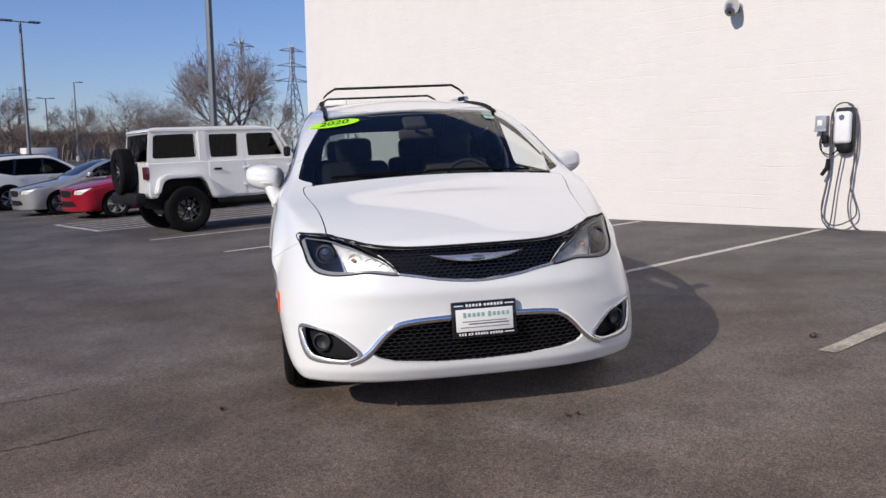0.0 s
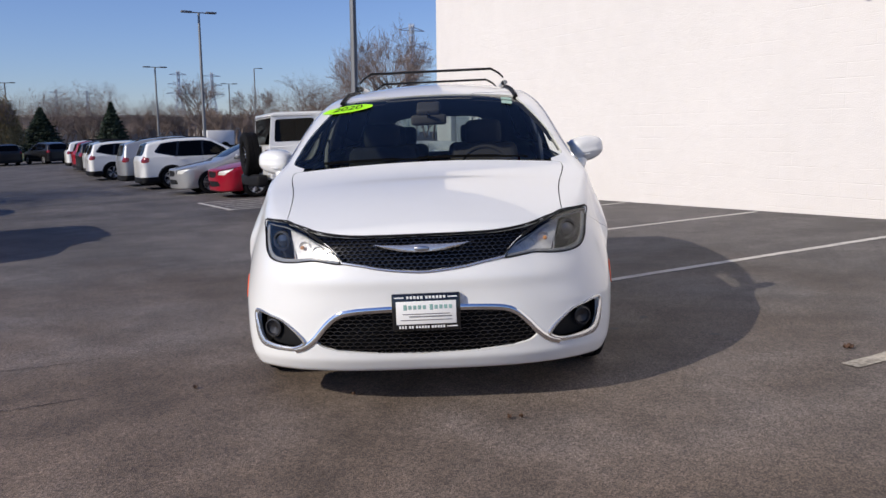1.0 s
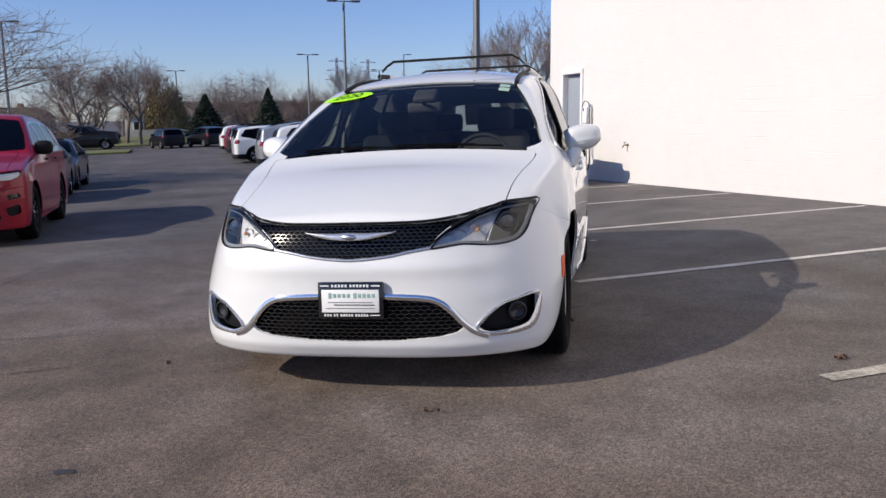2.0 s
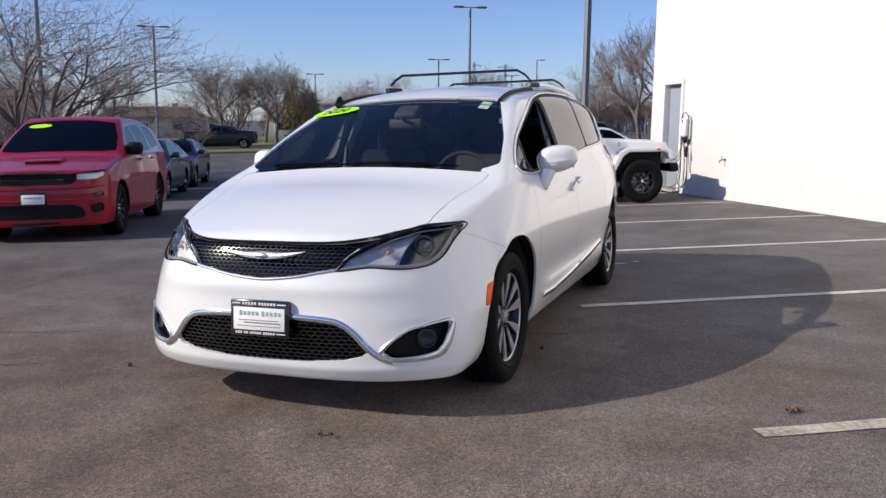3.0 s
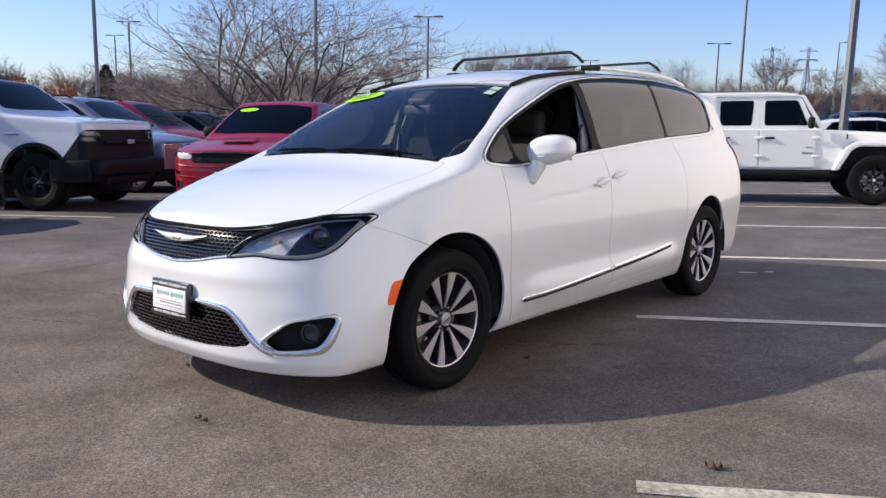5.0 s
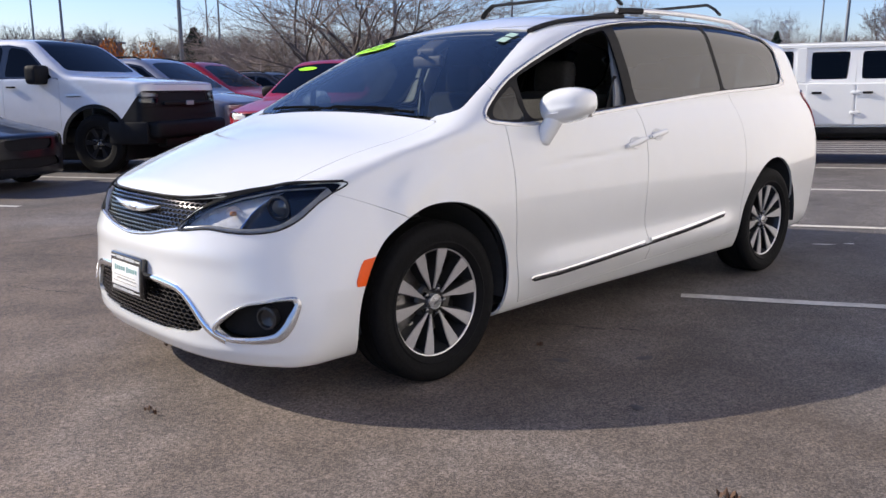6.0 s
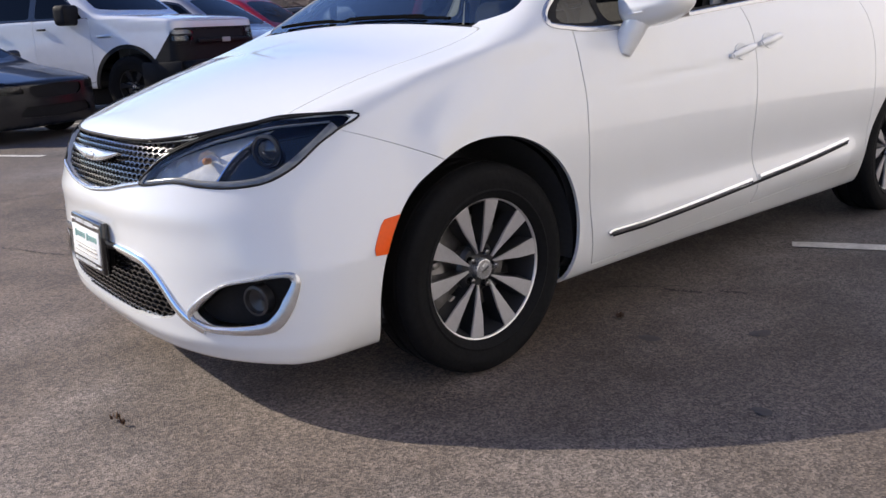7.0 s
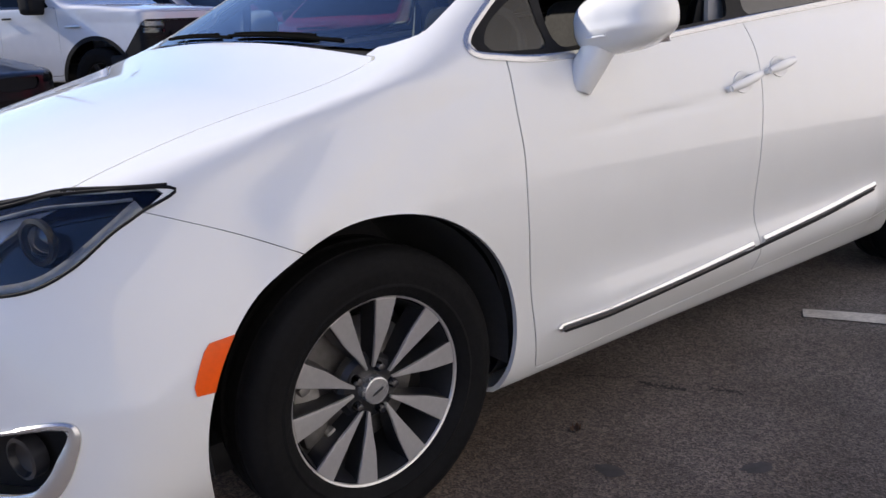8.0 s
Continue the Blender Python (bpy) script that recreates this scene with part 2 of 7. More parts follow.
def clip_patch(patch, f):
    """The part of a patch (points, polygons) where the field f is negative."""
    P, polys = patch
    neg = f < 0
    new_pts, polys_out, cut, used = [], [], {}, {}

    def old(i):
        if i not in used:
            used[i] = len(new_pts)
            new_pts.append(P[i])
        return used[i]

    def mid(i, j):
        key = (i, j) if i < j else (j, i)
        if key not in cut:
            t = f[key[0]] / (f[key[0]] - f[key[1]])
            cut[key] = len(new_pts)
            new_pts.append(P[key[0]] + t * (P[key[1]] - P[key[0]]))
        return cut[key]

    for q in polys:
        c = [bool(neg[i]) for i in q]
        if all(c):
            polys_out.append(tuple(old(i) for i in q))
        elif any(c):
            out = []
            for k, i in enumerate(q):
                j = q[(k + 1) % len(q)]
                if c[k]:
                    out.append(old(i))
                if c[k] != c[(k + 1) % len(q)]:
                    out.append(mid(i, j))
            if len(out) > 2:
                polys_out.append(tuple(out))
    return (np.array(new_pts).reshape(-1, 3), polys_out)


def split_patch(patch, field, gap=0.0):
    """Inside and outside of a field, with a joint of twice gap between them. field(x, y, z) gives the values."""
    P = patch[0]
    if not len(P):
        return patch, patch
    f = field(P[:, 0], P[:, 1], P[:, 2])
    return clip_patch(patch, f + gap), clip_patch(patch, -f + gap)


def patch_mesh(name, patches, normal_of, rim=0.0, offset=0.0, both=True, flip=False):
    """A mesh of one or more half patches, with its mirror image if both; rim: depth of the folded edge."""
    pts, faces, nrm = [], [], []
    for P, polys in patches:
        if not len(polys):
            continue
        N = normal_of(P)
        Q = P + N * offset
        edges = {}
        for q in polys:
            for k in range(len(q)):
                i, j = q[k], q[(k + 1) % len(q)]
                key = (i, j) if i < j else (j, i)
                edges[key] = None if key in edges else (i, j)
        rims = [e for e in edges.values() if e is not None and not (P[e[0], 0] < 1e-4 and P[e[1], 0] < 1e-4)] if rim else []
        n_first = len(P) + 4 * len(rims)
        for sx in ((1, -1) if both is True else (both,)):
            s, base = np.array([sx, 1, 1]), len(pts)
            if both is True and sx < 0:
                seam = P[:, 0] < 1e-4
                index = np.where(seam, base - n_first + np.arange(len(P)), base + np.cumsum(~seam) - 1)
                pts += list((Q * s)[~seam])
                nrm += list((N * s)[~seam])
            else:
                index = base + np.arange(len(P))
                pts += list(Q * s)
                nrm += list(N * s)
            faces += [tuple(int(index[i]) for i in (q if sx > 0 else q[::-1])) for q in polys]
            for i, j in rims:
                k = len(pts)
                t = Q[j] - Q[i]
                w = np.cross(t, N[i])
                w = w / max(np.linalg.norm(w), 1e-9)
                quad = [Q[i], Q[j], Q[j] - N[j] * rim, Q[i] - N[i] * rim]
                pts += [p * s for p in quad]
                nrm += [w * s] * 4
                faces.append((k + 1, k, k + 3, k + 2) if sx > 0 else (k, k + 1, k + 2, k + 3))
    mesh = bpy.data.meshes.new(name)
    mesh.from_pydata([tuple(p) for p in pts], [], faces)
    mesh.shade_smooth()
    mesh.normals_split_custom_set_from_vertices([tuple(n) for n in nrm])
    return mesh


def half_sheet(march_of, y0, y1, zc, n_front, n_mid, n_back, n_round, bottom=-90):
    """The right half (x > 0) of a closed body as a grid, by rays from its inner axis."""
    O, D = [], []
    phi = np.radians(np.linspace(bottom, 90, n_round))
    for k in range(n_front + n_mid + n_back + 1):
        if k < n_front:
            th, y = -90 + 90 * k / n_front, y0
        elif k <= n_front + n_mid:
            th, y = 0, y0 + (y1 - y0) * (k - n_front) / n_mid
        else:
            th, y = 90 * (k - n_front - n_mid) / n_back, y1
        th = radians(max(-89.9, min(89.9, th)))
        O.append(np.stack([0 * phi, 0 * phi + y, 0 * phi + zc], -1))
        D.append(np.stack([np.cos(th) * np.cos(phi), 0 * phi + np.sin(th), np.cos(th) * np.sin(phi)], -1))
    P = march_of(np.concatenate(O), np.concatenate(D))
    P[np.abs(P[:, 0]) < 1e-6, 0] = 0
    rows, c = len(O), n_round
    polys = [(i * c + j, (i + 1) * c + j, (i + 1) * c + j + 1, i * c + j + 1) for i in range(rows - 1) for j in range(c - 1)]
    return P, polys
# ---------------------------------------------------------------- ground, wall, lines
def asphalt_material():
    m = bpy.data.materials.new("worn_asphalt")
    m.use_nodes = True
    nt = m.node_tree
    b = nt.nodes["Principled BSDF"]
    pos = nt.nodes.new("ShaderNodeTexCoord")

    def tex(scale, detail, rough=0.6):
        n = nt.nodes.new("ShaderNodeTexNoise")
        n.inputs["Scale"].default_value, n.inputs["Detail"].default_value, n.inputs["Roughness"].default_value = scale, detail, rough
        nt.links.new(pos.outputs["Object"], n.inputs["Vector"])
        return n.outputs["Fac"]

    def span(value, a, b2, lo, hi):
        r = nt.nodes.new("ShaderNodeMapRange")
        for k, v in zip(("From Min", "From Max", "To Min", "To Max"), (a, b2, lo, hi)):
            r.inputs[k].default_value = v
        nt.links.new(value, r.inputs["Value"])
        return r.outputs[0]

    def times(a, b2, op="MULTIPLY"):
        n = nt.nodes.new("ShaderNodeMath")
        n.operation = op
        nt.links.new(a, n.inputs[0])
        if isinstance(b2, float):
            n.inputs[1].default_value = b2
        else:
            nt.links.new(b2, n.inputs[1])
        return n.outputs[0]
    stain, patch, grit, fine = tex(0.45, 5), tex(1.7, 6, 0.7), tex(95, 3, 0.7), tex(260, 2)
    vor = nt.nodes.new("ShaderNodeTexVoronoi")
    vor.inputs["Scale"].default_value = 170
    nt.links.new(pos.outputs["Object"], vor.inputs["Vector"])
    stones = span(vor.outputs["Color"], 0.2, 0.8, 0.5, 1.6)
    chips = nt.nodes.new("ShaderNodeTexVoronoi")
    chips.inputs["Scale"].default_value = 70
    nt.links.new(pos.outputs["Object"], chips.inputs["Vector"])
    stones = times(stones, span(chips.outputs["Color"], 0.25, 0.85, 0.86, 1.24))
    f = times(span(stain, 0.3, 0.7, 0.55, 1.38), span(patch, 0.3, 0.75, 0.60, 1.34))
    f = times(f, span(grit, 0.3, 0.7, 0.75, 1.25))
    f = times(f, stones)
    # brown, sandy wear round the stalls; further out, shade painted in as darker grey
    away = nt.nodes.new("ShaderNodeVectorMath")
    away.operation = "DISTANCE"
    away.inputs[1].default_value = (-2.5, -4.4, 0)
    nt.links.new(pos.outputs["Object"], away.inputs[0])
    shade_reach = times(away.outputs["Value"], span(stain, 0.3, 0.7, -3.0, 3.0), "ADD")
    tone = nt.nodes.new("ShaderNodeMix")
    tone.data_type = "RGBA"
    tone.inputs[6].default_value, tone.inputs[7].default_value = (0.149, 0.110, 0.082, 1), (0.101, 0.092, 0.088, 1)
    nt.links.new(span(shade_reach, 3.5, 9.0, 0.0, 1.0), tone.inputs[0])
    ramp = nt.nodes.new("ShaderNodeVectorMath")
    ramp.operation = "SCALE"
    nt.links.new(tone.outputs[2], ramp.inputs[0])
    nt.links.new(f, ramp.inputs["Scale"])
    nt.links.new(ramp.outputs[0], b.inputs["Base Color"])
    nt.links.new(span(grit, 0.3, 0.7, 0.62, 0.9), b.inputs["Roughness"])
    bp = nt.nodes.new("ShaderNodeBump")
    bp.inputs["Strength"].default_value, bp.inputs["Distance"].default_value = 0.6, 0.004
    nt.links.new(times(vor.outputs["Distance"], fine, "ADD"), bp.inputs["Height"])
    nt.links.new(bp.outputs[0], b.inputs["Normal"])
    return m


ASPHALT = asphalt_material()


def build_ground():
    line = [-2500, -1200, -600, -300, -160, -100, -70, -50, -38, -30, -24, -19, -15, -11, -8, -5, -2.5, 0, 2.5, 5, 8, 11, 14, 18, 23, 30, 40, 55, 75, 110, 170, 300, 600, 1200, 2500]
    pts = [(x, y, ground_z(x, y)) for y in line for x in line]
    n = len(line)
    faces = [(j * n + i, j * n + i + 1, (j + 1) * n + i + 1, (j + 1) * n + i) for j in range(n - 1) for i in range(n - 1)]
    mesh = bpy.data.meshes.new("ground")
    mesh.from_pydata(pts, [], faces)
    mesh.shade_smooth()
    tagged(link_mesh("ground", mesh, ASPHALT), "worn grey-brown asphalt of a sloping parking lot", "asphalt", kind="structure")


build_ground()


LINE_PAINT = mat("worn_white_line_paint", (0.53, 0.51, 0.47), 0.75, vary=0.3, bump=0.3, scale=60)
OLD_PAINT = mat("stained_cream_line_paint", (0.40, 0.365, 0.30), 0.75, vary=0.55, bump=0.3, scale=45)


def painted_line(u0, v0, u1, v1, width=0.10, label="worn white parking line on the asphalt", paint=None):
    a, b = Vector((u0, v0)), Vector((u1, v1))
    d = (b - a).normalized()
    s = Vector((-d.y, d.x))
    n = max(2, int((b - a).length / 0.25))
    rng = random.Random(int(u0 * 97 + v0 * 31))
    bm, rows = bmesh.new(), []
    for k in range(n + 1):
        c = a + (b - a) * k / n
        w = width / 2
        rows.append([bm.verts.new(at_uv(*(c + s * (w + rng.uniform(-.006, .006))), 0.005)), bm.verts.new(at_uv(*(c - s * (w + rng.uniform(-.006, .006))), 0.005))])
    for p, q in zip(rows, rows[1:]):
        bm.faces.new((p[0], p[1], q[1], q[0]))
    ob = part("parking_line", bm, paint or LINE_PAINT, smooth=0)
    return tagged(ob, label, "line marking", "parking lines", "structure")


painted_line(1.70, -1.51, 7.75, -1.51, 0.11, "stained cream parking line on the asphalt", OLD_PAINT)
for u0, v0 in ((1.83, 1.33), (1.95, 4.24), (2.0, 7.12), (2.05, 10.02)):
    painted_line(u0, v0, 7.75, v0)
painted_line(2.1, 13.0, 7.75, 13.0)
painted_line(2.15, 15.95, 7.6, 15.95)
painted_line(2.2, 13.05, 2.2, 15.9)
for k in range(4):
    painted_line(2.35, 13.45 + 0.6 * k, 7.6, 13.75 + 0.6 * k)
for k in range(10):
    painted_line(2.4, 19.6 + 2.9 * k, 7.4, 19.6 + 2.9 * k)
for k in range(6):
    painted_line(-11.5, 3.82 + 2.9 * k, -5.55, 3.82 + 2.9 * k)

# the long painted block wall beside the stalls
WALL_U, WALL_V = 7.9, 14.4


def wall_material():
    m = mat("white_painted_block", (0.715, 0.69, 0.664), 0.75, vary=0.03, scale=3)
    nt = m.node_tree
    b = nt.nodes["Principled BSDF"]
    pos = nt.nodes.new("ShaderNodeTexCoord")
    n1, n2 = nt.nodes.new("ShaderNodeTexNoise"), nt.nodes.new("ShaderNodeTexNoise")
    n1.inputs["Scale"].default_value, n1.inputs["Detail"].default_value = 9, 6
    n2.inputs["Scale"].default_value, n2.inputs["Detail"].default_value = 60, 3
    add = nt.nodes.new("ShaderNodeMath")
    nt.links.new(pos.outputs["Object"], n1.inputs["Vector"])
    nt.links.new(pos.outputs["Object"], n2.inputs["Vector"])
    nt.links.new(n1.outputs["Fac"], add.inputs[0])
    nt.links.new(n2.outputs["Fac"], add.inputs[1])
    cut, lay = nt.nodes.new("ShaderNodeSeparateXYZ"), nt.nodes.new("ShaderNodeCombineXYZ")
    blocks, both = nt.nodes.new("ShaderNodeTexBrick"), nt.nodes.new("ShaderNodeMath")
    for key, value in (("Scale", 1.0), ("Brick Width", 0.40), ("Row Height", 0.20), ("Mortar Size", 0.008), ("Mortar Smooth", 0.8)):
        blocks.inputs[key].default_value = value
    nt.links.new(pos.outputs["Object"], cut.inputs[0])
    nt.links.new(cut.outputs[0], lay.inputs[0])
    nt.links.new(cut.outputs[2], lay.inputs[1])
    nt.links.new(lay.outputs[0], blocks.inputs["Vector"])
    worn, less = nt.nodes.new("ShaderNodeTexNoise"), nt.nodes.new("ShaderNodeMapRange")
    worn.inputs["Scale"].default_value, worn.inputs["Detail"].default_value = 1.1, 5
    nt.links.new(pos.outputs["Object"], worn.inputs["Vector"])
    for key, value in (("From Min", 0.46), ("From Max", 0.66), ("To Min", 0.0), ("To Max", -0.75)):
        less.inputs[key].default_value = value
    nt.links.new(worn.outputs["Fac"], less.inputs["Value"])
    both.operation = "MULTIPLY_ADD"
    nt.links.new(less.outputs[0], both.inputs[1])
    nt.links.new(blocks.outputs["Fac"], both.inputs[0])
    nt.links.new(add.outputs[0], both.inputs[2])
    bp = nt.nodes.new("ShaderNodeBump")
    bp.inputs["Strength"].default_value, bp.inputs["Distance"].default_value = 0.5, 0.012
    nt.links.new(both.outputs[0], bp.inputs["Height"])
    nt.links.new(bp.outputs[0], b.inputs["Normal"])
    return m


WALL_WHITE = wall_material()


def lot_frame(u, v, z=0.0):
    """Local x along V reversed (to the right when facing the wall), local y into the wall."""
    p = U * u + V * v
    m = Matrix((-V, U, Vector((0, 0, 1)))).transposed().to_4x4()
    m.translation = (p.x, p.y, z)
    return m


def build_wall():
    bm = bmesh.new()
    far, top = 26.0, 11.0
    # wall along the stalls with a door opening, and the return wall round the far corner
    d0, d1, dh = WALL_V - 13.62, WALL_V - 12.74, 2.34
    for x0, x1, z0, z1 in ((0, d0, -1.2, top), (d0, d1, dh, top), (d0, d1, -1.2, -0.03), (d1, WALL_V + far, -1.2, top)):
        box_bm(x1 - x0, 0.3, z1 - z0, ((x0 + x1) / 2, 0.15, (z0 + z1) / 2), 0, bm=bm)
    part("wall_east", bm, WALL_WHITE, smooth=0, m=lot_frame(WALL_U, WALL_V))
    ob = bpy.data.objects["wall_east"]
    tagged(ob, "tall white painted block wall along the stalls", "wall", kind="structure")
    bm = box_bm(0.3, 26, top + 1.2, (0.15, 13.3, (top - 1.2) / 2))
    tagged(part("wall_north", bm, WALL_WHITE, smooth=0, m=lot_frame(WALL_U, WALL_V)), "white painted return wall of the building", "wall", kind="structure")


build_wall()
# ---------------------------------------------------------------- minivan body surface
def spline(xs, ys):
    """A smooth curve through the control values (natural cubic)."""
    xs, ys = np.array(xs, float), np.array(ys, float)
    n, h = len(xs), np.diff(xs)
    A, r = np.eye(n), np.zeros(n)
    for i in range(1, n - 1):
        A[i, i - 1:i + 2] = h[i - 1], 2 * (h[i - 1] + h[i]), h[i]
        r[i] = 6 * ((ys[i + 1] - ys[i]) / h[i] - (ys[i] - ys[i - 1]) / h[i - 1])
    m = np.linalg.solve(A, r)

    def at(x):
        x = np.clip(np.asarray(x, float), xs[0], xs[-1])
        k = np.clip(np.searchsorted(xs, x) - 1, 0, n - 2)
        a, b, w = xs[k + 1] - x, x - xs[k], h[k]
        return (m[k] * a ** 3 + m[k + 1] * b ** 3) / (6 * w) + (ys[k] / w - m[k] * w / 6) * a + (ys[k + 1] / w - m[k + 1] * w / 6) * b
    return at


def smax(a, b, k):
    h = np.clip(0.5 + 0.5 * (a - b) / k, 0, 1)
    return b + (a - b) * h + k * h * (1 - h)


def smin(a, b, k):
    return -smax(-a, -b, k)


SIDE = spline([0.10, 0.20, 0.26, 0.35, 0.50, 0.66, 0.82, 0.95, 1.05, 1.15, 1.30, 1.45, 1.58, 1.68, 1.80],
              [0.79, 0.880, 0.918, 0.944, 0.964, 0.984, 0.986, 0.970, 0.940, 0.893, 0.840, 0.785, 0.732, 0.675, 0.59])
NOSE = spline([0.10, 0.22, 0.30, 0.42, 0.56, 0.66, 0.74, 0.82, 0.90, 1.10],
              [-0.86, -0.915, -0.945, -0.955, -0.953, -0.945, -0.928, -0.895, -0.85, -0.70])
ROOF = spline([0.3, 0.8, 1.1, 1.5, 2.0, 2.6, 3.1, 3.6, 4.0, 4.4], [1.50, 1.60, 1.648, 1.697, 1.728, 1.732, 1.712, 1.662, 1.595, 1.49])
TAIL = spline([0.1, 0.3, 0.6, 0.85, 1.0, 1.2, 1.5, 1.8], [4.08, 4.16, 4.20, 4.18, 4.13, 4.06, 3.90, 3.70])


def van_field(x, y, z):
    """Negative inside the body, positive outside; metres from the front axle on the ground, y to the rear."""
    a = np.abs(x)
    side = a - SIDE(z) * (1 - 0.045 * np.clip(y - 2.3, 0, 3) ** 2)
    bulge = 0.013 * np.exp(-((y + 0.12) / 0.55) ** 2 - ((z - 0.55) / 0.36) ** 2) + 0.012 * np.exp(-((y - 3.09) / 0.5) ** 2 - ((z - 0.62) / 0.25) ** 2)
    flare = 0.036 * np.exp(-((z - 0.395) / 0.085) ** 2) * np.clip((y - 0.45) / 0.3, 0, 1) * np.clip((2.72 - y) / 0.3, 0, 1)
    crease = 0.0055 * np.exp(-((z - 0.905 - 0.048 * (y - 0.63)) / 0.016) ** 2) * np.clip((y - 0.55) / 0.3, 0, 1) * np.clip((1.55 - y) / 0.3, 0, 1)
    side = side - bulge - flare + crease
    w = np.clip(a / (1.033 - 0.06 * np.clip(z - 0.5, 0, 0.5) / 0.4), 0, 0.9999)
    depth = 0.80 + 0.55 * np.clip(z - 0.45, -0.25, 0.6)
    front = NOSE(z) + depth * (1 - np.sqrt(1 - w ** 3.1)) - y
    front = front - 0.010 * np.exp(-((z - 0.645) / 0.045) ** 2) * np.clip(1 - (a / 0.78) ** 4, 0, 1)
    front = front - 0.008 * np.exp(-((z - 0.262) / 0.030) ** 2)
    front = front / (1 + 1.5 * w ** 4)
    e = np.clip(y + 0.90, -0.1, 1.35)
    fall = np.clip(0.14 - 0.125 * (e - 0.33) / 0.78, 0.01, 0.17)
    hood = z - (0.868 + 0.40 * e - 0.155 * e * e - fall * a * a)
    d = y - 0.05
    screen = (z - (1.10 + 0.62 * d - 0.11 * d * d - 0.073 * a * a)) * 0.87
    roof = z - (ROOF(y) - 0.10 * (a / 0.65) ** 2 * 0.65)
    tail = y - TAIL(z) + 0.42 * (1 - np.sqrt(1 - np.clip(a / 1.06, 0, 0.999) ** 3.2))
    tail = tail * 0.9
    cabin = smax(smax(smax(screen, roof, 0.05), side, 0.085), -0.25 - y, 0.05)
    lower = smax(smax(hood, side, 0.07), front, 0.045)
    body = smin(cabin, lower, 0.085)
    body = smax(body, tail, 0.06)
    return smax(body, 0.195 + 0.015 * np.clip(y, 0, 1) - z, 0.03)


def march(o, d, far=3.0, steps=46):
    """The farthest crossing of the body along rays that start inside it."""
    lo, hi = np.zeros(len(o)), np.full(len(o), far)
    for _ in range(steps):
        mid = 0.5 * (lo + hi)
        p = o + mid[:, None] * d
        inside = van_field(p[:, 0], p[:, 1], p[:, 2]) < 0
        lo, hi = np.where(inside, mid, lo), np.where(inside, hi, mid)
    return o + lo[:, None] * d


def van_normal(p, s=0.004):
    g = []
    for k in range(3):
        q = np.zeros(3)
        q[k] = s
        a, b = p + q, p - q
        g.append(van_field(a[:, 0], a[:, 1], a[:, 2]) - van_field(b[:, 0], b[:, 1], b[:, 2]))
    g = np.stack(g, -1)
    return g / np.maximum(np.linalg.norm(g, axis=1, keepdims=True), 1e-9)
# ---------------------------------------------------------------- the white minivan
VAN = pose(0.0, 0, 0.008, -0.4, -2.0, 0.4)
WHEEL_R, HUB_X, BASE = 0.358, 0.93, 3.089

LAMP = [(.383, .729), (.43, .785), (.475, .818), (.57, .867), (.64, .890), (.705, .909), (.845, .914), (.838, .87), (.826, .838), (.808, .779), (.77, .741), (.70, .729), (.62, .733), (.525, .742)]
GRILLE = [(-.02, .850), (.15, .850), (.36, .852), (.51, .868), (.60, .890), (.70, .9075), (.57, .874), (.465, .822), (.42, .785), (.375, .734), (.29, .722), (.18, .702), (-.02, .687)]
LOWER_GRILLE = [(-.02, .505), (.20, .503), (.36, .492), (.43, .470), (.48, .425), (.54, .357), (.50, .327), (.42, .309), (.24, .295), (-.02, .288)]
FOG = [(.592, .356), (.69, .442), (.77, .468), (.862, .479), (.858, .40), (.835, .345), (.80, .324), (.72, .315), (.64, .318)]
SCREEN = [(-.02, .150), (.43, .165), (.745, .190), (.822, .265), (.765, .53), (.585, 1.045), (.30, 1.03), (-.02, 1.03)]
DLO = [(.345, 1.142), (.40, 1.20), (.60, 1.325), (.93, 1.458), (1.30, 1.572), (1.67, 1.628), (2.1, 1.655), (2.75, 1.658), (3.2, 1.635), (3.43, 1.59), (3.55, 1.50), (3.56, 1.34), (3.49, 1.268), (2.53, 1.226), (1.55, 1.165), (.70, 1.108), (.42, 1.118)]
QUARTER_FRONT = [(.395, 1.143), (.44, 1.20), (.60, 1.295), (.625, 1.13), (.44, 1.133)]
FRONT_PANE = [(.65, 1.128), (.635, 1.325), (.93, 1.432), (1.28, 1.545), (1.485, 1.588), (1.50, 1.40), (1.495, 1.180)]
SLIDE_PANE = [(1.585, 1.182), (1.585, 1.40), (1.57, 1.604), (2.1, 1.640), (2.555, 1.643), (2.565, 1.242)]
REAR_PANE = [(2.60, 1.246), (2.59, 1.642), (2.9, 1.638), (3.2, 1.622), (3.42, 1.58), (3.537, 1.495), (3.547, 1.345), (3.48, 1.282)]


def rounded(poly, r=0.012):
    """The outline with its corners cut by r, a few points each."""
    poly, out = [np.array(p, float) for p in poly], []
    n = len(poly)
    for i, p in enumerate(poly):
        a, b = poly[i - 1] - p, poly[(i + 1) % n] - p
        la, lb = np.linalg.norm(a), np.linalg.norm(b)
        s, e = p + a / la * min(r, la / 2.5), p + b / lb * min(r, lb / 2.5)
        out += [s, 0.25 * s + 0.5 * p + 0.25 * e, e]
    return np.array(out)


def front_of(poly, y_max=0.0):
    poly = rounded(poly)
    return lambda x, y, z: np.maximum(inside_field(poly, x, z), y - y_max)


def side_of(poly):
    poly = rounded(poly, 0.03)
    return lambda x, y, z: np.maximum(inside_field(poly, y, z), 0.3 - x)


def top_of(poly, z_min):
    poly = rounded(poly, 0.03)
    return lambda x, y, z: np.maximum(inside_field(poly, x, y), z_min - z)


